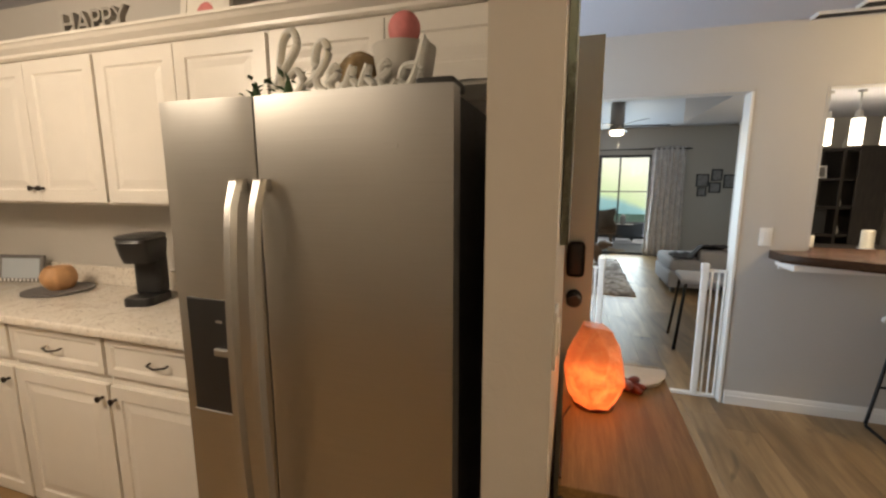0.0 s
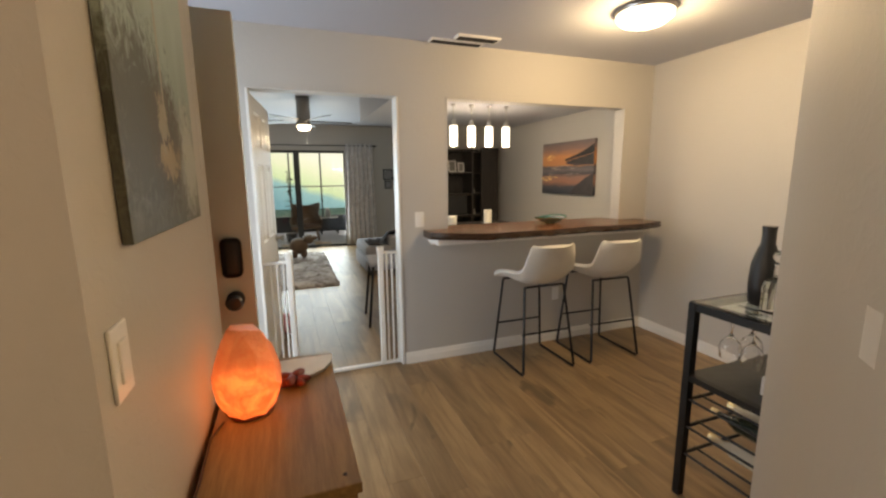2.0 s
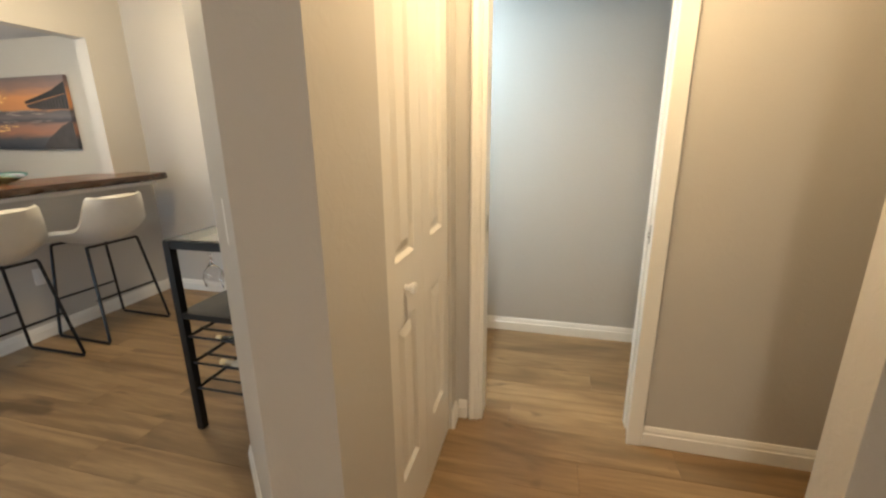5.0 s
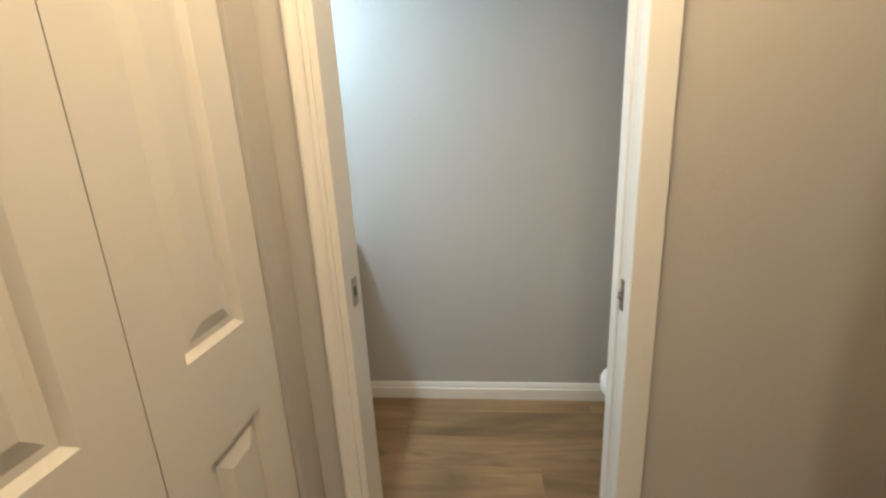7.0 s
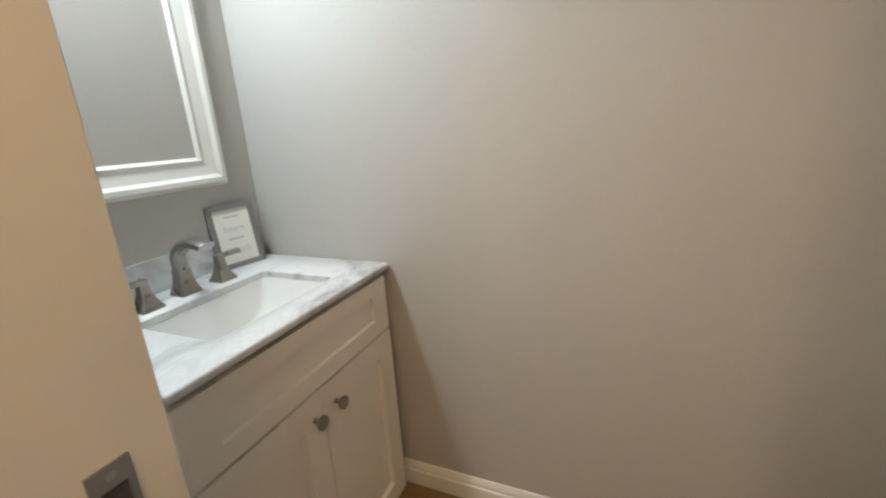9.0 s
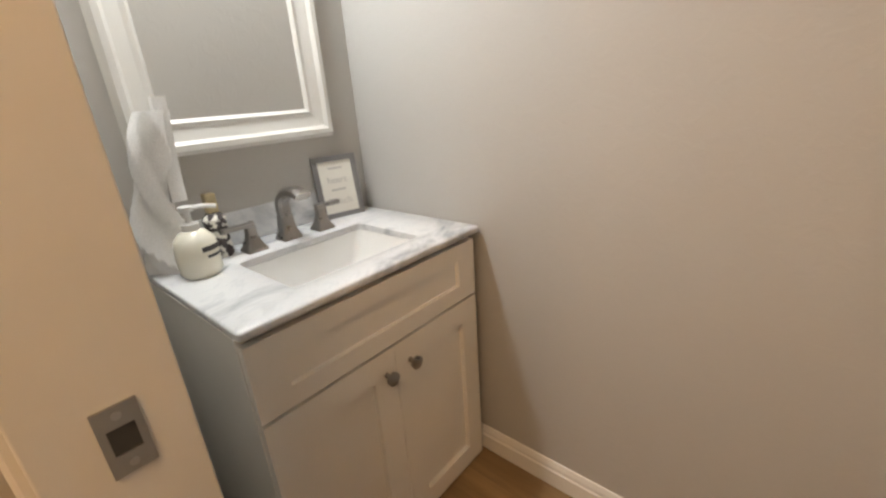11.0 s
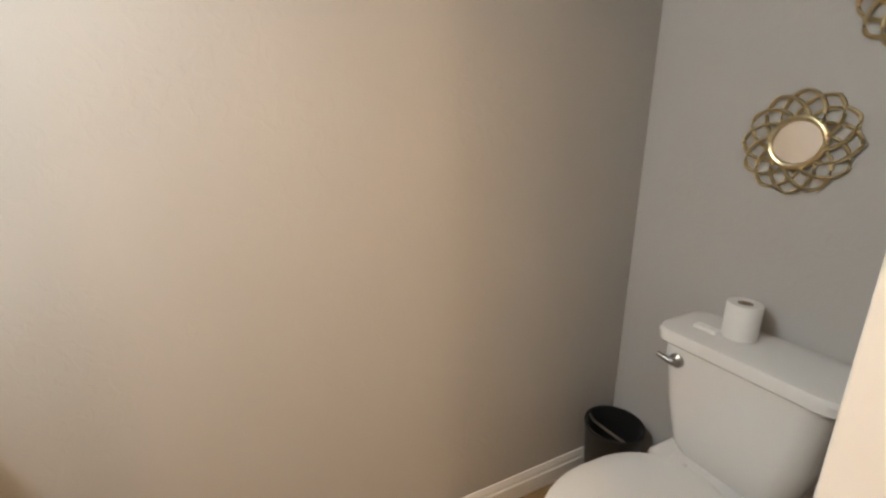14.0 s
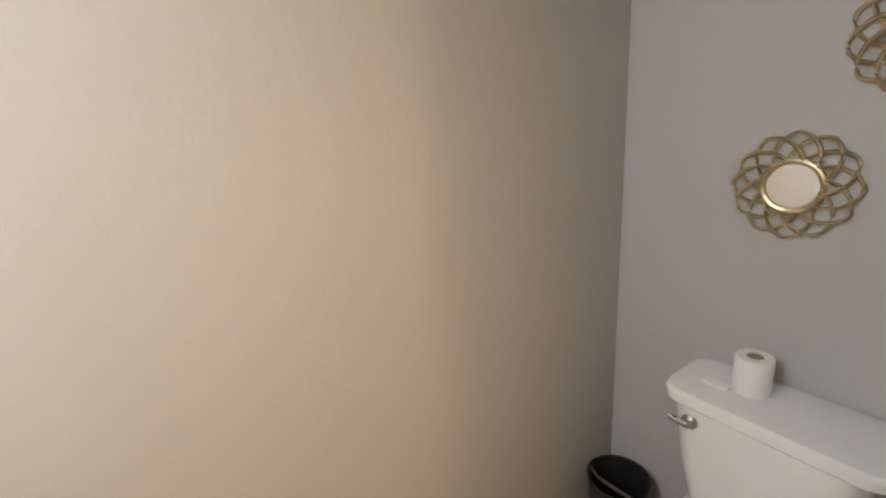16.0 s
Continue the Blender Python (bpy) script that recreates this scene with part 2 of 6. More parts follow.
BARW = wood("bar_slab_wood", (0.17, 0.065, 0.028), (0.36, 0.155, 0.065), 0, 0.20, 9)
BARK = wood("bar_edge_wood", (0.035, 0.018, 0.011), (0.085, 0.038, 0.02), 0, 0.17, 30, bump=0.5)
DARKW = wood("dark_wood", (0.030, 0.025, 0.022), (0.06, 0.048, 0.04), 2, 0.4, 20)
BLACK = plain("black_metal", (0.02, 0.019, 0.018), 0.38, 0.6, vary=0.2)
BLACKP = plain("black_plastic", (0.018, 0.018, 0.019), 0.35, vary=0.2)
GREYC = plain("fridge_case", (0.035, 0.034, 0.033), 0.5, vary=0.1)
STEEL = steel("brushed_steel")
SATIN = plain("satin_handle", (0.52, 0.51, 0.49), 0.38, 1.0, vary=0.05)
NICKEL = plain("brushed_nickel", (0.42, 0.40, 0.37), 0.3, 1.0, vary=0.1)
PEWTER = plain("dark_nickel", (0.36, 0.34, 0.32), 0.28, 0.95, vary=0.15)
BRONZE = plain("dark_bronze", (0.05, 0.04, 0.035), 0.35, 0.8)
GOLD = plain("brushed_gold", (0.74, 0.62, 0.39), 0.36, 1.0, vary=0.30, scale=55)
MIRROR = plain("mirror_silver", (0.90, 0.91, 0.91), 0.012, 1.0, vary=0.0)
GLASS = glass_mat("clear_glass")
GLASSG = glass_mat("green_table_glass", (0.86, 0.95, 0.89))
AQUA = glass_mat("aqua_glass", (0.30, 0.75, 0.62), 0.08)
CERAM = plain("white_ceramic", (0.80, 0.79, 0.77), 0.10, vary=0.03, Coat_Weight=0.4)
PLAST = plain("white_plastic", (0.78, 0.77, 0.75), 0.35, vary=0.03)
PAPER = fabric("tissue_paper", (0.80, 0.79, 0.77), (0.86, 0.85, 0.83), 700, 0.08)
LEATHER = plain("white_leather", (0.72, 0.69, 0.63), 0.42, vary=0.07, scale=14, bump=0.18, bump_scale=260)
TOWEL = fabric("white_towel", (0.84, 0.83, 0.81), (0.90, 0.89, 0.88), 240, 0.9)
CURTAIN = fabric("curtain_cloth", (0.58, 0.55, 0.54), (0.72, 0.69, 0.67), 180, 0.3, figure=(7, 2))
SOFA = fabric("grey_upholstery", (0.30, 0.31, 0.35), (0.38, 0.39, 0.42), 220, 0.4)
RUG = fabric("shag_rug", (0.16, 0.12, 0.10), (0.60, 0.53, 0.48), 40, 1.0, figure=(5, 5))
WICKER = wood("wicker", (0.13, 0.075, 0.04), (0.24, 0.15, 0.09), 2, 0.6, 60, bump=0.6)
MARBLE = marble("vanity_marble")
GRANITE = granite("granite")
CANDLE = plain("candle_wax", (0.84, 0.79, 0.68), 0.5, vary=0.03)
LEAF = plain("leaf_green", (0.035, 0.085, 0.03), 0.45, vary=0.4, scale=40)
PUMP = plain("carved_pumpkin", (0.55, 0.30, 0.14), 0.55, vary=0.3, scale=30)
PINK = plain("pink_print", (0.70, 0.22, 0.22), 0.6, vary=0.4, scale=30)
STONE = plain("grey_stone_paint", (0.55, 0.53, 0.49), 0.7, vary=0.12)
SLATE = plain("slate_tray", (0.16, 0.15, 0.15), 0.6, vary=0.2)
LOTION = plain("cream_lotion", (0.80, 0.76, 0.64), 0.22, vary=0.03)
INK = plain("ink", (0.06, 0.06, 0.06), 0.6)
GREYF = plain("grey_frame", (0.22, 0.21, 0.21), 0.45, vary=0.15)
CREAM = plain("cream_paper", (0.80, 0.77, 0.70), 0.7, vary=0.05)
REDW = plain("red_wood", (0.22, 0.035, 0.02), 0.35, vary=0.4, scale=30)
SHELL = plain("shell_white", (0.72, 0.66, 0.56), 0.4, vary=0.15, scale=30)
LANAI = plain("lanai_floor", (0.30, 0.33, 0.38), 0.6)
DARKF = plain("dark_frame", (0.022, 0.024, 0.027), 0.45)
SALT = salt_mat()

# ---- tools for building ----


def box(bm, x0, y0, z0, x1, y1, z1, bevel=0.0, segments=2):
    made = bmesh.ops.create_cube(bm, size=1.0, matrix=Matrix.Translation(((x0 + x1) / 2, (y0 + y1) / 2, (z0 + z1) / 2)) @ Matrix.Diagonal((abs(x1 - x0), abs(y1 - y0), abs(z1 - z0), 1)))
    if bevel:
        edges = list({e for v in made["verts"] for e in v.link_edges})
        bmesh.ops.bevel(bm, geom=edges, offset=bevel, segments=segments, affect="EDGES", profile=0.5)


def boxed(x0, y0, z0, x1, y1, z1, bevel=0.0, segments=2):
    bm = bmesh.new()
    box(bm, x0, y0, z0, x1, y1, z1, bevel, segments)
    return bm


def lathe(bm, profile, steps=28, at=(0, 0, 0), axis="z", closed=True):
    """Turns a list of (radius, height) about an axis through at."""
    rings = []
    for r, h in profile:
        ring = []
        for k in range(steps):
            a = 2 * math.pi * k / steps
            p = (r * math.cos(a), r * math.sin(a), h)
            p = {"z": p, "y": (p[0], p[2], p[1]), "x": (p[2], p[0], p[1])}[axis]
            ring.append(bm.verts.new(Vector(p) + Vector(at)))
        rings.append(ring)
    for a, b in zip(rings, rings[1:]):
        for k in range(steps):
            bm.faces.new((a[k], a[(k + 1) % steps], b[(k + 1) % steps], b[k]))
    if closed:
        bm.faces.new(list(reversed(rings[0])))
        bm.faces.new(rings[-1])
    bmesh.ops.recalc_face_normals(bm, faces=bm.faces)
    return bm


def loft(bm, rings, caps=True, loop=True):
    rows = [[bm.verts.new(p) for p in ring] for ring in rings]
    n = len(rows[0])
    for a, b in zip(rows, rows[1:]):
        for k in range(n if loop else n - 1):
            bm.faces.new((a[k], a[(k + 1) % n], b[(k + 1) % n], b[k]))
    if caps:
        bm.faces.new(list(reversed(rows[0])))
        bm.faces.new(rows[-1])
    bmesh.ops.recalc_face_normals(bm, faces=bm.faces)
    return bm


def tube(bm, path, r, steps=10, loop=False, flat=1.0):
    """A round bar along a path; flat squeezes it along y."""
    pts = [Vector(p) for p in path]
    rings = []
    n = len(pts)
    for k, p in enumerate(pts):
        a = pts[(k - 1) % n] if (loop or k) else p
        b = pts[(k + 1) % n] if (loop or k < n - 1) else p
        d = (b - a).normalized()
        side = d.cross(Vector((0, 0, 1)))
        if side.length < 0.05:
            side = d.cross(Vector((0, 1, 0)))
        side.normalize()
        up = side.cross(d).normalized()
        rings.append([p + r * (math.cos(t) * side + math.sin(t) * up) for t in (2 * math.pi * i / steps for i in range(steps))])
    if flat != 1.0:
        rings = [[Vector((q.x, p.y + (q.y - p.y) * flat, q.z)) for q in ring] for ring, p in zip(rings, pts)]
    if loop:
        rings.append(rings[0])
    return loft(bm, rings, caps=not loop)


def prism(bm, outline, z0, z1):
    lo = [bm.verts.new((x, y, z0)) for x, y in outline]
    hi = [bm.verts.new((x, y, z1)) for x, y in outline]
    n = len(outline)
    bm.faces.new(list(reversed(lo)))
    bm.faces.new(hi)
    for k in range(n):
        bm.faces.new((lo[k], lo[(k + 1) % n], hi[(k + 1) % n], hi[k]))
    bmesh.ops.recalc_face_normals(bm, faces=bm.faces)
    return bm


def panelled(w, h, t, rects, depth=0.008, slope=0.006, raised=False, edge=0.0):
    """A slab from x 0 to w and z 0 to h, its face at y 0 towards -y, with sunk (and raised) panels."""
    bm = bmesh.new()
    xs = sorted({0, w, *(r[0] for r in rects), *(r[2] for r in rects)})
    zs = sorted({0, h, *(r[1] for r in rects), *(r[3] for r in rects)})

    def quad(*ps):
        bm.faces.new([bm.verts.new(p) for p in ps])

    def ring(a, ya, b, yb):
        ca = [(a[0], ya, a[1]), (a[2], ya, a[1]), (a[2], ya, a[3]), (a[0], ya, a[3])]
        cb = [(b[0], yb, b[1]), (b[2], yb, b[1]), (b[2], yb, b[3]), (b[0], yb, b[3])]
        for k in range(4):
            quad(ca[k], ca[(k + 1) % 4], cb[(k + 1) % 4], cb[k])

    def shrunk(r, d):
        return (r[0] + d, r[1] + d, r[2] - d, r[3] - d)

    for i in range(len(xs) - 1):
        for j in range(len(zs) - 1):
            mx, mz = (xs[i] + xs[i + 1]) / 2, (zs[j] + zs[j + 1]) / 2
            if not any(r[0] < mx < r[2] and r[1] < mz < r[3] for r in rects):
                quad((xs[i], 0, zs[j]), (xs[i + 1], 0, zs[j]), (xs[i + 1], 0, zs[j + 1]), (xs[i], 0, zs[j + 1]))
    for r in rects:
        a = shrunk(r, slope)
        ring(r, 0, a, depth)
        if raised:
            b = shrunk(a, 0.012)
            ring(a, depth, b, depth)
            c = shrunk(b, 0.028)
            ring(b, depth, c, 0.001)
            a, y = c, 0.001
        else:
            y = depth
        quad((a[0], y, a[1]), (a[2], y, a[1]), (a[2], y, a[3]), (a[0], y, a[3]))
    for a, b, c, d in (((0, 0), (w, 0), 0, 0), ((w, 0), (w, h), 0, 0), ((w, h), (0, h), 0, 0), ((0, h), (0, 0), 0, 0)):
        quad((a[0], 0, a[1]), (a[0], t, a[1]), (b[0], t, b[1]), (b[0], 0, b[1]))
    quad((0, t, 0), (0, t, h), (w, t, h), (w, t, 0))
    bmesh.ops.remove_doubles(bm, verts=bm.verts, dist=1e-5)
    bmesh.ops.recalc_face_normals(bm, faces=bm.faces)
    return bm


def part(name, bm, material, parent=None, label="", m=None, smooth=False):
    """Links a bmesh as one mesh object, under a thing or a part if one is given."""
    if m is not None:
        bm.transform(m)
    me = bpy.data.meshes.new(name)
    bm.to_mesh(me)
    bm.free()
    if smooth:
        me.polygons.foreach_set("use_smooth", [True] * len(me.polygons))
        me.set_sharp_from_angle(angle=radians(38))
    me.materials.append(material)
    ob = new(name, me)
    ob.parent = parent
    return tagged(ob, label)


def thing(name, label, category, m=None, group="", kind=""):
    ob = new(name)
    ob.empty_display_size = 0.1
    if m is not None:
        ob.matrix_world = m
    return tagged(ob, label, category, group, kind)


def structure(name, bm, material, label="", category="", smooth=False):
    return tagged(part(name, bm, material, None, label, smooth=smooth), label, category, "", "structure")


def wall(name, axis, a0, a1, b0, b1, z0, z1, holes=(), material=None, label=""):
    """A wall along an axis from a0 to a1, b0 to b1 thick; holes are (a0, z0, a1, z1) and go right through."""
    As = sorted({a0, a1, *(h[0] for h in holes), *(h[2] for h in holes)})
    Zs = sorted({z0, z1, *(max(z0, h[1]) for h in holes), *(min(z1, h[3]) for h in holes)})
    solid = {}
    for i in range(len(As) - 1):
        for j in range(len(Zs) - 1):
            ma, mz = (As[i] + As[i + 1]) / 2, (Zs[j] + Zs[j + 1]) / 2
            solid[i, j] = not any(h[0] < ma < h[2] and h[1] < mz < h[3] for h in holes)
    bm = bmesh.new()

    def p(a, b, z):
        return (a, b, z) if axis == "x" else (b, a, z)

    def quad(*ps):
        bm.faces.new([bm.verts.new(p(*q)) for q in ps])

    for (i, j), s in solid.items():
        if not s:
            continue
        l, r, d, u = As[i], As[i + 1], Zs[j], Zs[j + 1]
        quad((l, b0, d), (r, b0, d), (r, b0, u), (l, b0, u))
        quad((l, b1, d), (l, b1, u), (r, b1, u), (r, b1, d))
        if not solid.get((i - 1, j)):
            quad((l, b0, d), (l, b0, u), (l, b1, u), (l, b1, d))
        if not solid.get((i + 1, j)):
            quad((r, b0, d), (r, b1, d), (r, b1, u), (r, b0, u))
        if not solid.get((i, j - 1)):
            quad((l, b0, d), (l, b1, d), (r, b1, d), (r, b0, d))
        if not solid.get((i, j + 1)):
            quad((l, b0, u), (r, b0, u), (r, b1, u), (l, b1, u))
    bmesh.ops.remove_doubles(bm, verts=bm.verts, dist=1e-5)
    bmesh.ops.recalc_face_normals(bm, faces=bm.faces)
    return structure(name, bm, material or GREIGE, label or "painted plaster wall", "wall")


def skirting(name, p, q, side, h=0.093, t=0.014):
    """A white baseboard from p to q with a stepped, rounded top; side +1 stands out to the left of the way."""
    d = Vector((q[0] - p[0], q[1] - p[1], 0))
    n = Vector((-d.y, d.x, 0)).normalized() * side
    prof = [(0, 0), (t, 0), (t, h * 0.64), (t * 0.72, h * 0.68), (t * 0.66, h * 0.80), (t * 0.35, h * 0.96), (t * 0.2, h), (0, h)]
    bm = bmesh.new()
    loft(bm, [[Vector((*e, 0.001)) + n * a + Vector((0, 0, z)) for a, z in prof] for e in (p, q)])
    return structure(name, bm, WHITE, "white painted baseboard", "baseboard")


def casing(name, points, out, n, w=0.052, t=0.017, flat=False):
    """Moulded door trim: its inner edge follows points; out turns towards the wall, n off it."""
    prof = [(0, 0), (0, t * 0.55), (0.008, t * 0.7), (0.014, t * 0.55), (0.022, t * 0.6), (0.034, t), (w - 0.006, t), (w, t * 0.6), (w, 0)]
    if flat:
        prof = [(0, 0), (0, t * 0.9), (0.002, t), (w - 0.003, t), (w, t * 0.8), (w, 0)]
    bm = bmesh.new()
    rings = []
    for k, p in enumerate(points):
        o = out[k]
        rings.append([Vector(p) + Vector(o) * a + Vector(n) * b for a, b in prof])
    loft(bm, rings)
    return structure(name, bm, WHITE, "white moulded door casing", "trim")


def words(name, text, size, material, m, parent=None, depth=0.0015):
    cu = bpy.data.curves.new(name, "FONT")
    cu.body, cu.size, cu.extrude, cu.align_x, cu.align_y = text, size, depth, "CENTER", "CENTER"
    tmp = bpy.data.objects.new(name, cu)
    scene.collection.objects.link(tmp)
    bpy.context.view_layer.update()
    me = bpy.data.meshes.new_from_object(tmp.evaluated_get(bpy.context.evaluated_depsgraph_get()))
    bpy.data.objects.remove(tmp)
    bm = bmesh.new()
    bm.from_mesh(me)
    return part(name, bm, material, parent, m=m)


# ---- structure ----
TOP = 2.41
FY = 3.696
# the wall with the doorway and the pass-through
wall("wall_north", "x", -1.25, 3.13, FY, 3.80, 0, TOP, [(-0.216, -1, 0.775, 2.04), (1.137, 1.004, 2.826, 2.04)], label="greige wall with a doorway and a bar pass-through")
wall("wall_east", "y", 1.44, 10.1, 3.13, 3.25, 0, 2.55, label="greige painted side wall")
# the closet with its slanted corner
bm = bmesh.new()
prism(bm, [(0.866, 0.76), (1.155, 0.76), (1.155, 0.87), (0.97, 0.87), (0.97, 0.90), (1.50, 1.43), (3.13, 1.43), (3.13, 1.525), (1.45, 1.525), (0.856, 0.931)], 0, TOP)
structure("wall_closet", bm, GREIGE, "greige wall turning at a slant round a closet", "wall")
structure("wall_closet_header", boxed(1.157, 0.76, 2.035, 1.848, 0.87, TOP), GREIGE, "greige wall above the closet door", "wall")
structure("wall_closet_end", boxed(1.850, 0.76, 0, 1.953, 0.87, TOP), GREIGE, "narrow greige wall beside the closet door", "wall")
# the bathroom
wall("wall_bath_door", "y", -0.95, 1.43, 1.955, 2.075, 0, TOP, [(-0.047, -1, 0.652, 2.035)], label="greige wall with the bathroom doorway")
wall("wall_bath_back", "y", -0.95, 1.428, 2.956, 3.05, 0, TOP, material=BATH, label="plain textured grey bathroom wall")
wall("wall_bath_vanity", "x", 2.087, 2.954, 1.45, 1.53, 0, TOP, material=BATH, label="grey bathroom wall behind the vanity")
wall("wall_bath_toilet", "x", 2.087, 2.954, -0.95, -0.832, 0, TOP, material=BATH, label="grey bathroom wall behind the toilet")
# kitchen and entry
wall("wall_partition", "y", 1.32, 2.248, -0.392, -0.270, 0, TOP, label="greige end of the partition wall beside the fridge")
wall("wall_kitchen", "x", -4.0, -0.27, 2.25, 2.33, 0, TOP, label="pale kitchen wall behind the cabinets")
wall("wall_kitchen_west", "y", -2.4, 2.33, -4.1, -4.0, 0, TOP)
wall("wall_south", "x", -4.0, 2.087, -2.5, -2.4, 0, TOP)
wall("wall_hall_nib", "y", -2.4, -0.343, 1.24, 1.36, 0, TOP, label="greige end of a hallway wall")
wall("wall_hall_end", "y", -2.4, -0.952, 1.955, 2.085, 0, TOP)
wall("wall_entry", "y", 2.332, 3.694, -1.35, -1.25, 0, TOP, [(2.48, -1, 3.42, 2.05)], label="entry wall with the open front doorway")
# living room and dining corner
wall("wall_living_west", "y", 3.80, 10.1, -2.9, -2.8, 0, 2.55)
wall("wall_living_back", "x", -2.8, 3.13, 10.0, 10.12, 0, 2.55, [(-1.35, -1, 1.24, 2.03)], label="grey living room wall with the sliding door")
wall("wall_living_near", "x", -2.8, -1.252, 3.70, 3.80, 0, 2.55)
wall("wall_dining_back", "x", 1.75, 3.128, 6.92, 7.02, 0, 2.55)

structure("ceiling", boxed(-4.1, -2.5, TOP, 3.25, 3.80, TOP + 0.1), CEIL, "white ceiling, dimmed to grey-blue in its colour", "ceiling")
structure("ceiling_living", boxed(-2.9, 3.802, 2.552, 3.25, 10.12, 2.65), CEIL, "white living room ceiling, dimmed to grey-blue in its colour", "ceiling")
structure("ceiling_dining", boxed(0.93, 3.802, 2.155, 3.128, 6.2, 2.55), CEIL, "lowered white ceiling over the dining table, dimmed in its colour", "ceiling")

skirting("baseboard_north_right", (0.785, FY), (3.128, FY), -1)
skirting("baseboard_east", (3.13, 3.68), (3.13, 1.54), -1)
skirting("baseboard_slant", (1.45, 1.525), (0.856, 0.931), -1)
skirting("baseboard_nib", (0.856, 0.931), (0.866, 0.76), -1)
skirting("baseboard_closet_left", (0.868, 0.76), (1.150, 0.76), -1)
skirting("baseboard_closet_right", (1.852, 0.76), (1.94, 0.76), -1)
skirting("baseboard_bath_wall_left", (1.955, 0.748), (1.955, 0.706), -1)
skirting("baseboard_hall", (1.955, -0.078), (1.955, -2.39), -1)
skirting("baseboard_bath_back", (2.956, 1.43), (2.956, -0.83), -1)
skirting("baseboard_bath_toilet", (2.94, -0.832), (2.10, -0.832), -1)
skirting("baseboard_partition", (-0.270, 1.325), (-0.270, 2.24), -1)
skirting("baseboard_nib_hall", (1.24, -0.345), (1.24, -2.39), -1)
skirting("baseboard_living", (1.25, 10.0), (3.1, 10.0), -1)

# bathroom door trim, jambs and the pocket door edge
for nm, y, s in (("left", 0.652, 1), ("right", -0.014, -1)):
    casing(f"trim_bath_{nm}", [(1.955, y, 0.0), (1.955, y, 2.035)], [(0, s, 0), (0, s, 1)], (-1, 0, 0), w=0.062 if nm == "right" else 0.046, flat=nm == "right")
casing("trim_bath_top", [(1.955, 0.652, 2.035), (1.955, -0.014, 2.035)], [(0, 1, 1), (0, -1, 1)], (-1, 0, 0))
structure("jamb_bath_left", boxed(1.953, 0.634, 0, 2.074, 0.652, 2.033, 0.002), WHITE, "white painted door jamb", "jamb")
structure("jamb_bath_top", boxed(1.953, -0.045, 2.017, 2.077, 0.632, 2.034), WHITE, "white painted door head", "jamb")
for nm, x0, x1 in (("front", 1.9555, 2.0035), ("back", 2.0485, 2.098)):
    structure(f"jamb_bath_right_{nm}", boxed(x0, -0.046, 0, x1, -0.022, 2.016, 0.002), WHITE, "white split jamb of the pocket door", "jamb")
pocket = thing("pocket_door", "white pocket door slid into the wall, only its edge showing", "door", pose(2.005, -0.7035, 0.008))
part("slab", boxed(0.002, 0, 0, 0.040, 0.677, 2.0, 0.001), DOORW, pocket)
part("edge_pull", boxed(0.010, 0.674, 0.885, 0.032, 0.680, 0.962, 0.0025), PEWTER, pocket, "dark nickel edge latch plate")
bm = bmesh.new()
tube(bm, [(0.021, 0.678, 0.934), (0.021, 0.686, 0.930), (0.022, 0.686, 0.918), (0.022, 0.679, 0.912)], 0.0036)
part("hook", bm, PEWTER, pocket, "small nickel latch hook", smooth=True)
strike = thing("strike_plate", "worn nickel strike plate with a square hole in the door jamb", "strike plate", pose(2.017, 0.6335, 0.952))
bm = bmesh.new()
for b in ((-0.0175, -0.0025, -0.036, -0.011, 0.0, 0.036), (0.011, -0.0025, -0.036, 0.0175, 0.0, 0.036), (-0.011, -0.0025, 0.014, 0.011, 0.0, 0.036), (-0.011, -0.0025, -0.036, 0.011, 0.0, -0.014)):
    box(bm, *b)
part("plate", bm, NICKEL, strike)
# The hole's shaded depth is a flat ink-coloured patch.
part("hole", boxed(-0.011, -0.0008, -0.014, 0.011, 0.0, 0.014), INK, strike, "flat ink-dark patch for the square hole's shaded depth")
for z in (-0.026, 0.026):
    bm = bmesh.new()
    lathe(bm, [(0.004, 0.0), (0.004, 0.0012), (0.002, 0.0018)], 10, (0, -0.0035, z), "y")
    part("screw", bm, SATIN, strike)

# the living-room doorway: white jamb lining on the jamb sides
for nm, x0, x1 in (("left", -0.216, -0.198), ("right", 0.757, 0.775)):
    structure(f"jamb_doorway_{nm}", boxed(x0, 3.690, 0, x1, 3.806, 2.022, 0.002), WHITE, "white doorway jamb", "jamb")
structure("jamb_doorway_top", boxed(-0.216, 3.690, 2.022, 0.775, 3.806, 2.040, 0.002), GREIGE, "greige doorway head", "jamb")
# lining of the pass-through
for nm, b in (("left", (1.137, 3.692, 1.064, 1.149, 3.804, 2.028)), ("right", (2.814, 3.692, 1.064, 2.826, 3.804, 2.028)), ("top", (1.137, 3.692, 2.028, 2.826, 3.804, 2.040))):
    structure(f"trim_pass_{nm}", boxed(*b), GREIGE, "smooth reveal of the pass-through", "trim")

# ---- foyer ----
def raised_door(w, h, rows, cols, t=0.035, raised=True, stile=0.10, rail=0.12, lock=0.16):
    """Rectangles of a panelled door: rows are (z0, z1) of the panels, cols how many side by side."""
    cw = (w - stile * (cols + 1)) / cols
    rects = []
    for z0, z1 in rows:
        for c in range(cols):
            x0 = stile + c * (cw + stile)
            rects.append((x0, z0, x0 + cw, z1))
    return panelled(w, h, t, rects, 0.011, 0.012, raised)


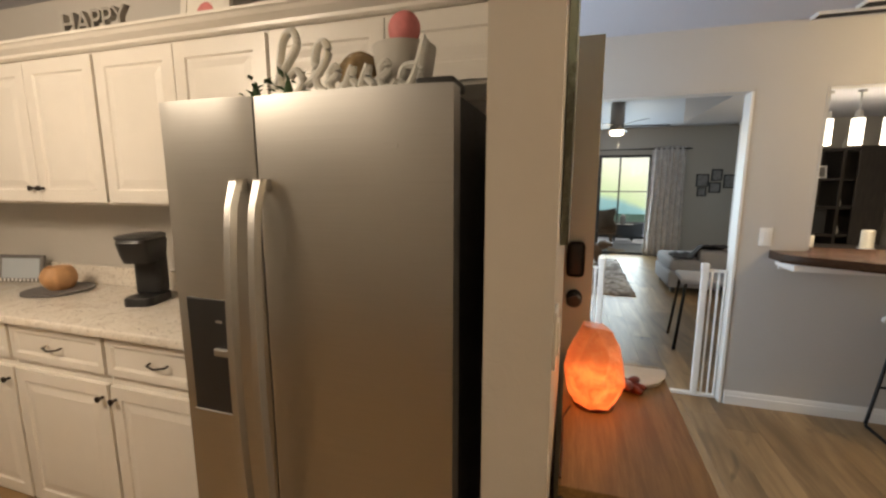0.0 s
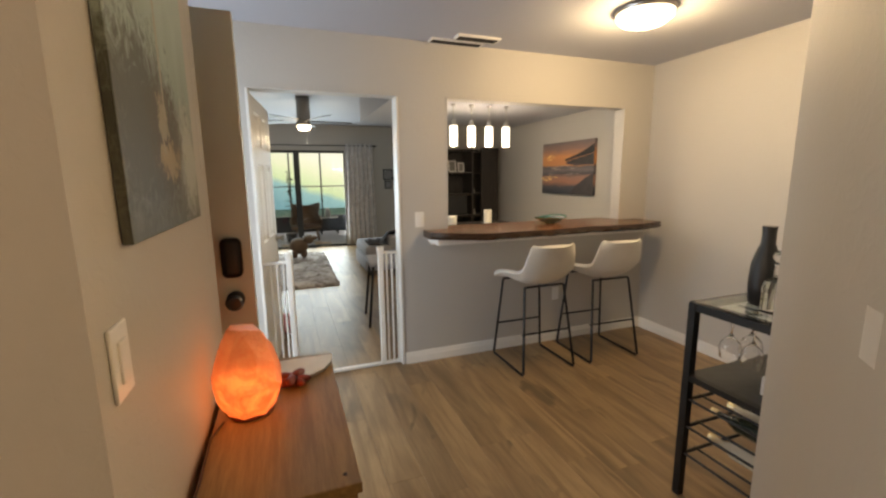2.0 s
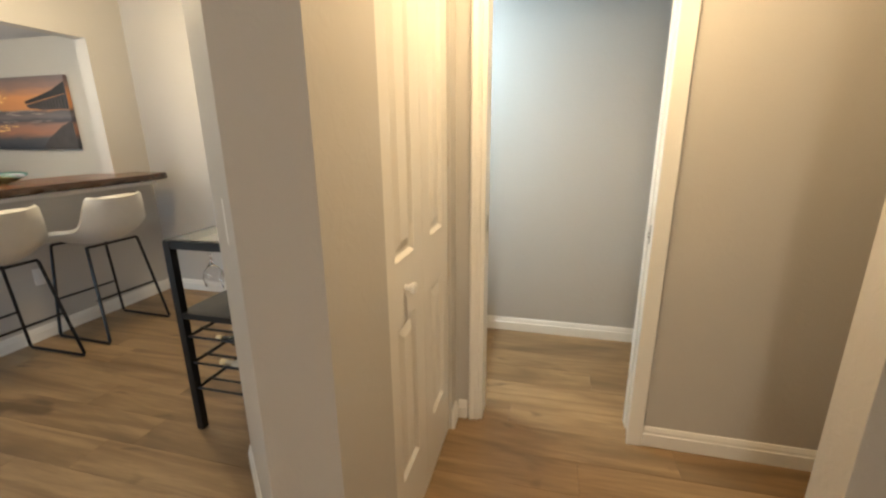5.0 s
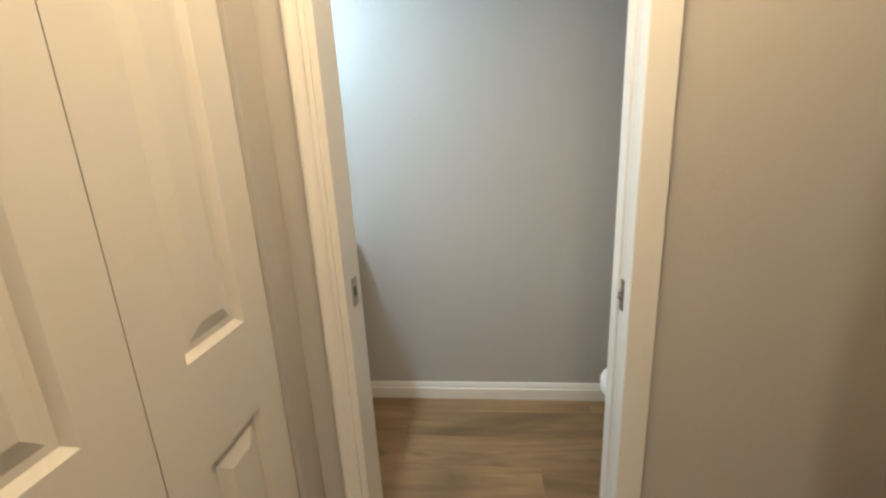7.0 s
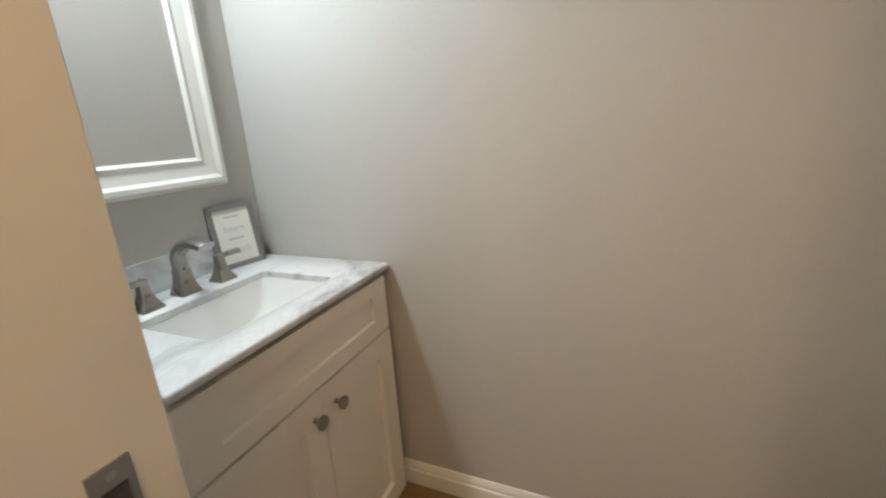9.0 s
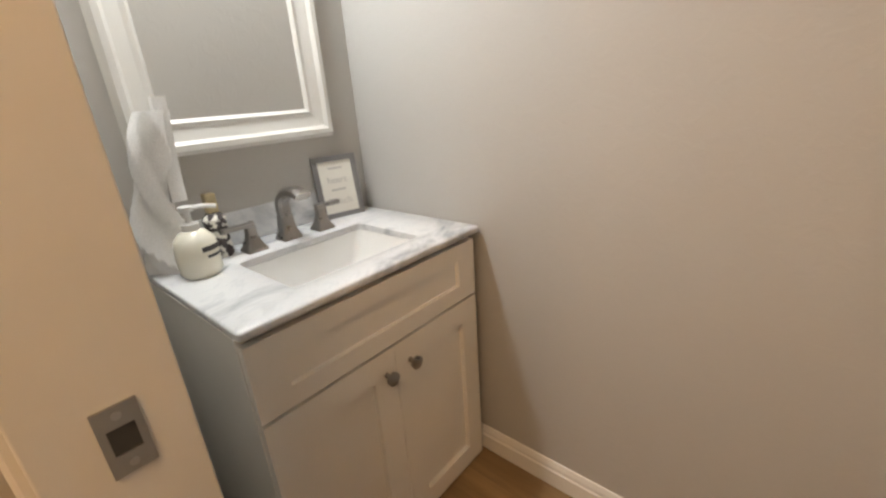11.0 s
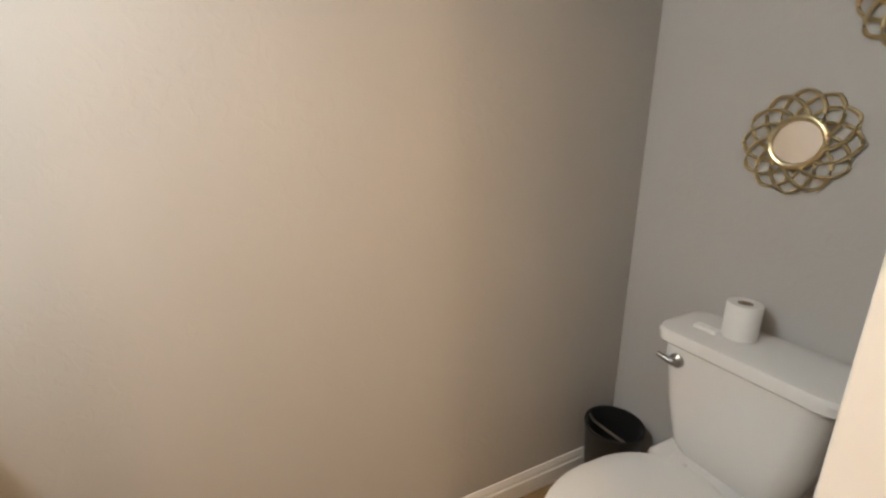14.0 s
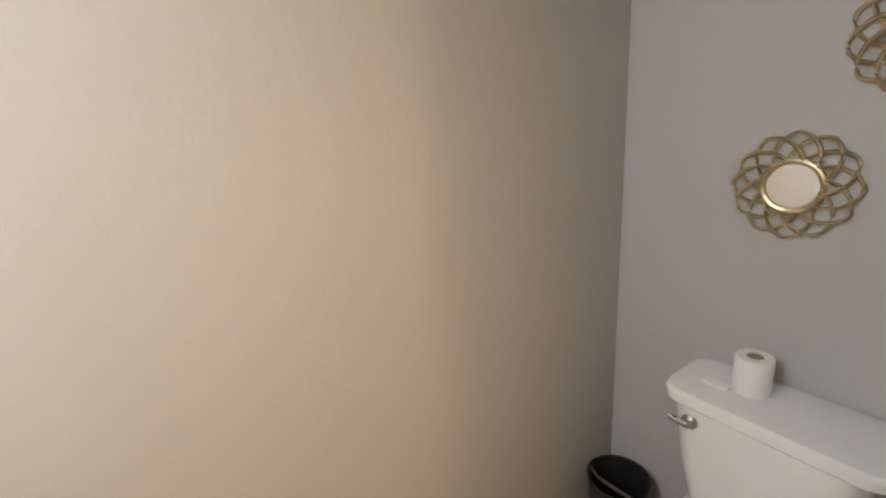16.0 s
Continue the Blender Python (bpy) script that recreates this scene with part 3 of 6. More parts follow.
closet = thing("closet_door", "cream-white bifold closet door with moulded panels, closed", "door", pose(1.157, 0.772, 0.012))
for k in range(2):
    leaf = part("leaf", raised_door(0.343, 2.015, [(0.25, 0.785), (0.978, 1.90)], 1, stile=0.090), DOORW, closet, m=pose(0.001 + 0.345 * k, 0, 0))
    if k == 0:
        bm = bmesh.new()
        lathe(bm, [(0.009, 0.0), (0.008, -0.012), (0.016, -0.020), (0.018, -0.028), (0.012, -0.034), (0.0, -0.035)][:-1], 18, (0.168, 0, 0.885), "y")
        part("knob", bm, PLAST, leaf, "small white knob", smooth=True)


def switch(name, label, m, gang=1):
    ob = thing(name, label, "light switch", m)
    w = 0.035 + 0.023 * (gang - 1)
    part("plate", boxed(-w, -0.006, -0.0575, w, 0, 0.0575, 0.003), PLAST, ob)
    for k in range(gang):
        cx = (k - (gang - 1) / 2) * 0.046
        part("rocker", boxed(cx - 0.016, -0.010, -0.033, cx + 0.016, -0.005, 0.033, 0.002), PLAST, ob)
    return ob


switch("light_switch", "white double rocker switch beside the doorway", pose(0.918, FY, 1.140), 1)
switch("light_switch", "white rocker switch on the slanted wall", pose(1.030, 1.105, 1.140, 0, 0, -135 + 180))
switch("light_switch", "white rocker switch beside the canvas, lit orange by the lamp", pose(-0.270, 1.400, 1.185, 0, 0, 90))
ob = thing("power_outlet", "white duplex outlet low on the bar wall", "outlet", pose(2.160, FY, 0.430))
part("plate", boxed(-0.035, -0.006, -0.0575, 0.035, 0, 0.0575, 0.003), PLAST, ob)
for z in (-0.022, 0.022):
    part("socket", boxed(-0.017, -0.008, z - 0.014, 0.017, -0.005, z + 0.014, 0.003), PLAST, ob)

# ceiling light
ob = thing("ceiling_light", "round flush ceiling light with a glowing white shade", "ceiling light", pose(2.03, 2.74, TOP))
bm = bmesh.new()
lathe(bm, [(0.165, 0.0), (0.172, -0.012), (0.165, -0.028), (0.15, -0.03)], 40)
part("base_ring", bm, SATIN, ob, smooth=True)
bm = bmesh.new()
lathe(bm, [(0.158, -0.028), (0.155, -0.05), (0.125, -0.075), (0.075, -0.09), (0.05, -0.093)], 40)
shade = part("shade", bm, glow("ceiling_shade", (1.0, 0.86, 0.62), 7.0), ob, "glowing frosted glass", smooth=True)
shade.visible_shadow = False
bm = bmesh.new()
lathe(bm, [(0.050, -0.090), (0.048, -0.096), (0.03, -0.100), (0.008, -0.102)], 28)
part("finial_plate", bm, BRONZE, ob, "bronze centre cap", smooth=True).visible_shadow = False
ob = thing("ceiling_light", "round hallway ceiling light with a warm white shade", "ceiling light", pose(1.47, 0.26, TOP))
bm = bmesh.new()
lathe(bm, [(0.20, 0.0), (0.20, -0.03), (0.17, -0.08), (0.06, -0.11)], 36)
part("shade", bm, glow("hall_shade", (1.0, 0.75, 0.45), 6.0), ob, smooth=True).visible_shadow = False
ob = thing("ceiling_light", "round kitchen ceiling light with a warm white shade", "ceiling light", pose(-2.3, 0.50, TOP))
bm = bmesh.new()
lathe(bm, [(0.19, 0.0), (0.19, -0.03), (0.15, -0.08), (0.05, -0.10)], 36)
part("shade", bm, glow("kitchen_shade", (1.0, 0.8, 0.55), 6.0), ob, smooth=True).visible_shadow = False

# ceiling vent
ob = thing("ceiling_vent", "white slatted air vent in the ceiling near the pass-through", "air vent", pose(0, 0, TOP))
for x0, y0, x1, y1 in ((1.15, 3.465, 1.47, 3.565), (1.00, 3.590, 1.40, 3.680)):
    bm = bmesh.new()
    for b in ((x0, y0, x1, y0 + 0.012), (x0, y1 - 0.012, x1, y1), (x0, y0 + 0.012, x0 + 0.012, y1 - 0.012), (x1 - 0.012, y0 + 0.012, x1, y1 - 0.012)):
        box(bm, b[0], b[1], -0.016, b[2], b[3], 0)
    part("frame", bm, WHITE, ob)
    # Ink-dark sheet in place of the unlit duct behind the slats.
    part("duct_shade_sheet", boxed(x0 + 0.012, y0 + 0.012, -0.003, x1 - 0.012, y1 - 0.012, 0), INK, ob)
    for k in range(4):
        y = y0 + 0.022 + (y1 - y0 - 0.044) * k / 3
        part("slat", boxed(x0 + 0.012, -0.009, -0.001, x1 - 0.012, 0.009, 0.001), GREYC, ob, "dark grey slat", m=pose(0, y, -0.010, -50))

# the live-edge bar


def bar_front(x):
    base = 3.310 + 0.018 * math.sin(3.1 * x + 0.6) + 0.010 * math.sin(9.3 * x) + 0.004 * math.sin(23 * x)
    if x < 1.34:
        base += 0.20 * ((1.34 - x) / 0.40) ** 1.15
    if x > 2.78:
        base += 0.08 * ((x - 2.78) / 0.22) ** 1.3
    return base


bar = thing("bar_counter", "live-edge dark walnut bar slab resting in the pass-through", "bar top", pose(0, 0, 1.0045))
N = 90
xs = [0.945 + (3.0 - 0.945) * k / N for k in range(N + 1)]


def bar_ring(inset, z, wob):
    pts = [(x, bar_front(x) + inset + wob * math.sin(37 * x + z * 90), z) for x in xs]
    return pts + [(3.0, 3.69, z), (2.810, 3.69, z), (2.810, 3.90, z), (1.153, 3.90, z), (1.153, 3.69, z), (0.945, 3.69, z)]


bm = bmesh.new()
loft(bm, [bar_ring(0.012, 0.004, 0.003), bar_ring(0.0, 0.018, 0.004), bar_ring(0.004, 0.040, 0.003), bar_ring(0.010, 0.054, 0.001)], caps=False)
part("bark_edge", bm, BARK, bar, "dark rough bark edge", smooth=True)
bm = bmesh.new()
ring = bar_ring(0.011, 0.0545, 0.001)
bm.faces.new([bm.verts.new(p) for p in ring])
low = bar_ring(0.013, 0.0035, 0.003)
bm.faces.new([bm.verts.new(p) for p in reversed(low)])
bmesh.ops.triangulate(bm, faces=bm.faces)
part("slab_top", bm, BARW, bar, "glossy walnut surface")
ob = thing("bar_bracket", "white painted support board under the bar slab", "bracket", pose(0, 0, 0.944))
part("board", boxed(0.985, 3.46, 0.024, 2.96, 3.694, 0.060, 0.003), WHITE, ob)
part("ledger", boxed(1.0, 3.672, 0.0, 2.95, 3.694, 0.024, 0.002), WHITE, ob)

# glass bowl on the bar
ob = thing("glass_bowl", "aqua green glass leaf bowl standing on the bar", "bowl", pose(2.09, 3.70, 1.059))
bm = bmesh.new()
rings = []
for r, z in ((0.03, 0.0), (0.035, 0.006), (0.075, 0.022), (0.115, 0.050), (0.122, 0.054), (0.112, 0.047), (0.07, 0.026), (0.03, 0.012)):
    rings.append([(1.25 * r * math.cos(a) * (1 + 0.14 * math.sin(2 * a + 0.5) * r / 0.12), r * math.sin(a) * 0.9, z + 0.012 * math.sin(2 * a) * r / 0.12) for a in (2 * math.pi * k / 36 for k in range(36))])
loft(bm, rings)
part("bowl", bm, AQUA, ob, smooth=True)

# bar stools
stool = thing("bar_stool", "white leather bucket bar stool on a black metal sled frame", "bar stool", pose(1.745, 3.39, 0.0), "bar stools")
bm = bmesh.new()
cols, rows_ = 15, 22
grid = []
prof = [(0.235, 0.655), (0.228, 0.672), (0.19, 0.676), (0.12, 0.668), (0.04, 0.660), (-0.04, 0.660), (-0.11, 0.672), (-0.165, 0.705), (-0.20, 0.755), (-0.225, 0.82), (-0.25, 0.89), (-0.272, 0.955), (-0.280, 0.966)]
for k, (y, z) in enumerate(prof):
    f = k / (len(prof) - 1)
    half = 0.225 - 0.02 * f + 0.012 * math.sin(math.pi * f) if f < 0.6 else 0.222 - 0.062 * ((f - 0.6) / 0.4) ** 1.4
    row = []
    for c in range(cols):
        u = -1 + 2 * c / (cols - 1)
        lift = (0.085 * math.sin(math.pi * min(1, max(0, (f - 0.12) / 0.62))) + 0.012) * abs(u) ** 3
        forward = 0.055 * abs(u) ** 2.5 * max(0, (f - 0.45) / 0.55)
        row.append((half * u, y + forward, z + lift * (1 - 0.75 * max(0, (f - 0.55) / 0.45))))
    grid.append(row)
vs = [[bm.verts.new(p) for p in row] for row in grid]
for a, b in zip(vs, vs[1:]):
    for c in range(cols - 1):
        bm.faces.new((a[c], a[c + 1], b[c + 1], b[c]))
bmesh.ops.recalc_face_normals(bm, faces=bm.faces)
shell = part("seat_shell", bm, LEATHER, stool, "off-white leather bucket", smooth=True)
sol = shell.modifiers.new("thick", "SOLIDIFY")
sol.thickness, sol.offset = 0.032, 0.0
bev = shell.modifiers.new("round", "BEVEL")
bev.width, bev.segments, bev.limit_method, bev.angle_limit = 0.010, 3, "ANGLE", radians(50)
for s in (-1, 1):
    bm = bmesh.new()
    tube(bm, [(s * 0.165, 0.185, 0.648), (s * 0.17, 0.19, 0.635), (s * 0.222, 0.232, 0.024), (s * 0.223, 0.222, 0.011), (s * 0.223, -0.222, 0.011), (s * 0.222, -0.232, 0.024), (s * 0.17, -0.14, 0.635), (s * 0.165, -0.13, 0.648)], 0.0095, 8)
    part("sled_leg", bm, BLACK, stool, smooth=True)
for y0 in (0.205, -0.180):
    z = 0.27 if y0 > 0 else 0.30
    bm = bmesh.new()
    tube(bm, [(-0.203, y0 + 0.008, z), (0.203, y0 + 0.008, z)], 0.008, 8)
    part("footrest", bm, BLACK, stool, smooth=True)
for y0 in (0.185, -0.13):
    bm = bmesh.new()
    tube(bm, [(-0.168, y0, 0.646), (0.168, y0, 0.646)], 0.009, 8)
    part("under_bar", bm, BLACK, stool, smooth=True)
copy_thing(stool, pose(2.355, 3.375, 0.0, 0, 0, -2))

# canvas on the partition
def boat_painting():
    """Mist over grey-green water, a dark mass of moored boats with a gold hull, all in soft vertical strokes."""
    n = Nodes("misty_boat_painting")
    tc, sep = n.add("ShaderNodeTexCoord"), n.add("ShaderNodeSeparateXYZ")
    n.link(tc.outputs["Object"], sep.inputs[0])
    streak = n.noise(n.coords((1, 14, 2.0)), 1.0, 5, 0.6, 0.5)
    daubs = n.noise(n.coords((1, 1.0, 0.8)), 30, 4, 0.65, 1.2)

    def madd(x, k, c):
        m = n.add("ShaderNodeMath")
        m.operation = "MULTIPLY_ADD"
        m.inputs[1].default_value = k
        n.link(x, m.inputs[0])
        if hasattr(c, "is_linked"):
            n.link(c, m.inputs[2])
        else:
            m.inputs[2].default_value = c
        return m.outputs[0]

    def spot(y, z, wide, tall, near, far):
        """White within an ellipse whose rim the daubs break up."""
        dy, dz = madd(sep.outputs["Y"], 1 / wide, -y / wide), madd(sep.outputs["Z"], 1 / tall, -z / tall)
        v = n.add("ShaderNodeCombineXYZ")
        n.link(dy, v.inputs[0])
        n.link(dz, v.inputs[1])
        ln = n.add("ShaderNodeVectorMath")
        ln.operation = "LENGTH"
        n.link(v.outputs[0], ln.inputs[0])
        return n.ramp(madd(daubs, 1.1, madd(ln.outputs["Value"], 0.5, -0.55)), (near, (0.9, 0.9, 0.9)), (far, (0, 0, 0)))

    height = madd(streak, 0.30, madd(sep.outputs["Z"], 1 / 0.66, -0.15))
    col = n.ramp(height, (0.0, (0.10, 0.105, 0.085)), (0.16, (0.17, 0.175, 0.145)), (0.36, (0.17, 0.195, 0.165)), (0.48, (0.28, 0.35, 0.32)), (0.75, (0.40, 0.50, 0.46)), (1.0, (0.36, 0.46, 0.44)))
    col = n.mix(spot(0.16, 0.20, 0.24, 0.18, 0.34, 0.62), col, (0.065, 0.068, 0.052))
    col = n.mix(spot(0.50, 0.16, 0.12, 0.14, 0.25, 0.60), col, (0.45, 0.47, 0.42))
    col = n.mix(spot(0.30, 0.19, 0.13, 0.14, 0.36, 0.56), col, (0.085, 0.072, 0.048))
    col = n.mix(spot(0.31, 0.15, 0.12, 0.060, 0.22, 0.38), col, (0.37, 0.28, 0.15))
    col = n.mix(spot(0.28, 0.23, 0.07, 0.09, 0.20, 0.36), col, (0.34, 0.29, 0.19))
    col = n.mix(spot(0.30, 0.38, 0.008, 0.17, 0.30, 0.60), col, (0.40, 0.36, 0.27))
    n.set(col, 0.55)
    n.bump(daubs, 0.3, 0.002)
    return n.m


ob = thing("canvas_painting", "misty blue-green canvas painting of moored boats on the partition wall", "painting", pose(-0.270, 1.475, 1.350))
BOATS = boat_painting()
part("canvas", boxed(0.014, 0, 0, 0.018, 0.585, 0.66, 0.0015), BOATS, ob, "painted canvas face")
part("wrapped_edge", boxed(0.002, 0.001, 0.001, 0.014, 0.584, 0.659), BOATS, ob, "canvas wrapped round its stretcher")

# console with the salt lamp
con = thing("console_cabinet", "orange-brown wooden console against the partition wall", "console table", pose(0, 0, 0))
part("top", boxed(-0.250, 1.535, 0.742, 0.104, 2.320, 0.770, 0.003), OAK, con)
part("body", boxed(-0.240, 1.548, 0.06, 0.088, 2.306, 0.742, 0.002), OAK, con)
part("plinth", boxed(-0.235, 1.565, 0.0, 0.075, 2.29, 0.06), DARKW, con)
for k in range(2):
    dr = part("drawer_front", boxed(0.088, 1.56 + 0.372 * k, 0.08, 0.096, 1.922 + 0.372 * k, 0.73, 0.002), OAK, con)
    bm = bmesh.new()
    lathe(bm, [(0.008, 0.0), (0.012, 0.014), (0.010, 0.02)], 14, (0.096, 1.741 + 0.372 * k, 0.60), "x")
    part("knob", bm, BRONZE, dr, smooth=True)
bm = bmesh.new()
lathe(bm, [(0.005, 0.7701), (0.005, 0.7715), (0.002, 0.7718)], 10, (0.070, 1.575, 0))
part("screw_cap", bm, BRONZE, con)
lampob = thing("salt_lamp", "glowing orange salt crystal lamp on a wooden base", "salt lamp", pose(-0.155, 1.955, 0.770))
bm = bmesh.new()
lathe(bm, [(0.060, 0.0), (0.064, 0.004), (0.062, 0.010), (0.055, 0.012)], 30)
part("base", bm, REDW, lampob, "dark wooden base", smooth=True)
bm = bmesh.new()
cut = random.Random(23)
for k in range(46):
    f = cut.random() ** 0.9
    a = cut.uniform(0, 2 * math.pi)
    r = 0.098 * (0.80 + 0.20 * min(1, f / 0.22)) * (1 - max(0, f - 0.34) ** 1.6 * 1.05) * cut.uniform(0.93, 1.03)
    bm.verts.new((0.004 - 0.012 * f + r * math.cos(a), r * math.sin(a), 0.258 * f))
for k in range(7):
    a = 2 * math.pi * k / 7
    bm.verts.new((0.066 * math.cos(a), 0.066 * math.sin(a), 0.0))
    bm.verts.new((-0.010 + 0.040 * math.cos(a), 0.045 * math.sin(a), 0.246 + 0.014 * math.cos(a + 2)))
made = bmesh.ops.convex_hull(bm, input=bm.verts)
bmesh.ops.delete(bm, geom=[v for v in bm.verts if not v.link_faces], context="VERTS")
bmesh.ops.subdivide_edges(bm, edges=bm.edges, cuts=4, use_grid_fill=True)
bmesh.ops.triangulate(bm, faces=bm.faces)
for v in bm.verts:
    q = noise.noise(v.co * 34) * 0.0035 + noise.noise(v.co * 90) * 0.0015
    v.co += Vector((v.co.x, v.co.y, 0)).normalized() * q
crystal = part("crystal", bm, SALT, lampob, "rough glowing salt rock", m=pose(0, 0, 0.010))
crystal.visible_shadow = False
crystal.data.polygons.foreach_set("use_smooth", [True] * len(crystal.data.polygons))
crystal.data.set_sharp_from_angle(angle=radians(16))
bm = bmesh.new()
tube(bm, [(-0.07, -0.05, 0.006), (-0.092, -0.12, 0.005), (-0.089, -0.3, 0.005), (-0.092, -0.40, 0.005)], 0.003, 8)
part("cord", bm, BLACKP, lampob, "thin black cord", smooth=True)
ob = thing("shell_dish", "pale fan-shaped shell dish lying on the console", "dish", pose(0.005, 2.17, 0.770))
bm = bmesh.new()
loft(bm, [[(0.0, 0.09, 0.002)] + [(0.10 * math.cos(a), 0.09 - 0.17 * math.sin(a) * 0.9, 0.002) for a in (math.pi * k / 14 for k in range(15))], [(0.0, 0.092, 0.010)] + [(0.105 * math.cos(a), 0.09 - 0.175 * math.sin(a) * 0.9, 0.014 + 0.003 * (k % 2)) for k, a in ((k, math.pi * k / 14) for k in range(15))]])
part("shell", bm, SHELL, ob, smooth=True)
ob = thing("carved_flower", "dark red carved wooden flower beside the salt lamp", "ornament", pose(-0.035, 2.08, 0.770))
for k in range(7):
    a = 2 * math.pi * k / 7
    bm = bmesh.new()
    bmesh.ops.create_icosphere(bm, subdivisions=2, radius=0.028, matrix=pose(0.025 * math.cos(a), 0.025 * math.sin(a), 0.016 + 0.012 * (k % 2), 20 * math.sin(a), 0, math.degrees(a)) @ Matrix.Diagonal((1.2, 0.6, 0.5, 1)))
    part("petal", bm, REDW, ob, smooth=True)

# front door slab standing open
fd = thing("front_door", "tan entry door standing open, with a black keypad lock and knob", "door", pose(-1.065, 2.425, 0.01))
part("slab", boxed(0, 0, 0, 0.910, 0.044, 2.03, 0.002), TAN, fd)
part("keypad_lock", boxed(0.840 - 0.036, -0.024, 1.075, 0.840 + 0.036, 0.0, 1.225, 0.022, 4), BLACKP, fd, "black keypad deadbolt", smooth=True)
bm = bmesh.new()
lathe(bm, [(0.033, 0.0), (0.033, -0.008), (0.014, -0.014), (0.013, -0.036), (0.028, -0.046), (0.031, -0.060), (0.024, -0.072), (0.008, -0.075)], 24, (0.840, 0, 0.985), "y")
part("knob", bm, BLACKP, fd, "black round knob", smooth=True)
for z in (0.25, 1.0, 1.78):
    part("hinge", boxed(-0.004, 0.002, z, 0.004, 0.03, z + 0.09), BRONZE, fd)

# white panelled door of the living room, folded back
wd = thing("panel_door", "white six-panel door opened into the living room", "door", pose(-0.196, 3.812, 0.012, 0, 0, 84))
wrows = [(0.22, 0.78), (0.98, 1.55), (1.66, 1.90)]
part("slab", raised_door(0.78, 2.0, wrows, 2, stile=0.10), WHITE, wd)
bm = bmesh.new()
lathe(bm, [(0.030, 0.0), (0.030, -0.008), (0.012, -0.014), (0.012, -0.034), (0.026, -0.046), (0.026, -0.058), (0.010, -0.066)], 22, (0.715, 0, 0.94), "y")
part("knob", bm, SATIN, wd, "satin knob", smooth=True)

# baby gate
gate = thing("baby_gate", "white metal pressure-fit baby gate standing open in the doorway", "baby gate", pose(0, 3.75, 0))
part("threshold_bar", boxed(-0.190, -0.016, 0.004, 0.750, 0.016, 0.026, 0.004), WHITE, gate)
for x in (-0.03, 0.62):
    part("post", boxed(x - 0.019, -0.019, 0.024, x + 0.019, 0.019, 0.905, 0.005), WHITE, gate)
    part("post_cap", boxed(x - 0.024, -0.024, 0.895, x + 0.024, 0.024, 0.945, 0.008), WHITE, gate)
for x in (0.665, 0.705, 0.742):
    bm = bmesh.new()
    tube(bm, [(x, 0, 0.025), (x, 0, 0.895)], 0.007, 10)
    part("bar", bm, WHITE, gate, smooth=True)
part("side_rail", boxed(0.632, -0.010, 0.885, 0.752, 0.010, 0.905, 0.003), WHITE, gate)
for x in (-0.07, -0.11, -0.15):
    bm = bmesh.new()
    tube(bm, [(x, 0, 0.025), (x, 0, 0.875)], 0.007, 10)
    part("bar", bm, WHITE, gate, smooth=True)
part("side_rail", boxed(-0.195, -0.010, 0.865, -0.045, 0.010, 0.885, 0.003), WHITE, gate)
leaf = part("gate_leaf_rail", boxed(-0.02, 0.02, 0.86, 0.0, 0.52, 0.88, 0.003), WHITE, gate)
part("gate_leaf_rail", boxed(-0.02, 0.02, 0.06, 0.0, 0.52, 0.08, 0.003), WHITE, gate)
for k in range(7):
    bm = bmesh.new()
    tube(bm, [(-0.01, 0.06 + 0.07 * k, 0.075), (-0.01, 0.06 + 0.07 * k, 0.865)], 0.006, 8)
    part("leaf_bar", bm, WHITE, gate, smooth=True)

# bar cart
cart = thing("bar_cart", "black metal bar cart with a glass top and wine racks", "bar cart", pose(1.575, 1.545, 0))
CL, CD, CH = 0.78, 0.385, 0.915
for x in (0.0, CL - 0.034):
    for y in (0.0, CD - 0.034):
        part("leg", boxed(x, y, 0, x + 0.034, y + 0.034, CH, 0.002), BLACK, cart)
for x0, y0, x1, y1 in ((0.034, 0, CL - 0.034, 0.03), (0.034, CD - 0.03, CL - 0.034, CD), (0.002, 0.034, 0.032, CD - 0.034), (CL - 0.032, 0.034, CL - 0.002, CD - 0.034)):
    part("top_rail", boxed(x0, y0, CH - 0.034, x1, y1, CH, 0.002), BLACK, cart)
part("glass_top", boxed(0.004, 0.004, CH, CL - 0.004, CD - 0.004, CH + 0.006, 0.002), GLASSG, cart, "clear glass top")
part("shelf", boxed(0.034, 0.006, 0.578, CL - 0.034, CD - 0.006, 0.590), DARKF, cart, "black glass shelf")
for x0, x1 in ((0.002, 0.030), (CL - 0.030, CL - 0.002)):
    part("shelf_rail", boxed(x0, 0.034, 0.565, x1, CD - 0.034, 0.592), BLACK, cart)
for z in (0.475, 0.345, 0.215):
    for y in (0.030, CD - 0.030):
        bm = bmesh.new()
        tube(bm, [(0.017, y, z), (CL - 0.017, y, z)], 0.008, 8)
        part("rack_rail", bm, BLACK, cart, smooth=True)
    for x in (0.016, 0.095, CL / 2, CL - 0.095, CL - 0.016):
        bm = bmesh.new()
        tube(bm, [(x, 0.02, z), (x, CD - 0.02, z)], 0.006, 8)
        part("rack_bar", bm, BLACK, cart, smooth=True)
for x in (0.10, 0.20, 0.30):
    bm = bmesh.new()
    tube(bm, [(x - 0.03, 0.03, CH - 0.045), (x - 0.03, CD - 0.03, CH - 0.045)], 0.004, 8)
    part("glass_rail", bm, BLACK, cart, smooth=True)


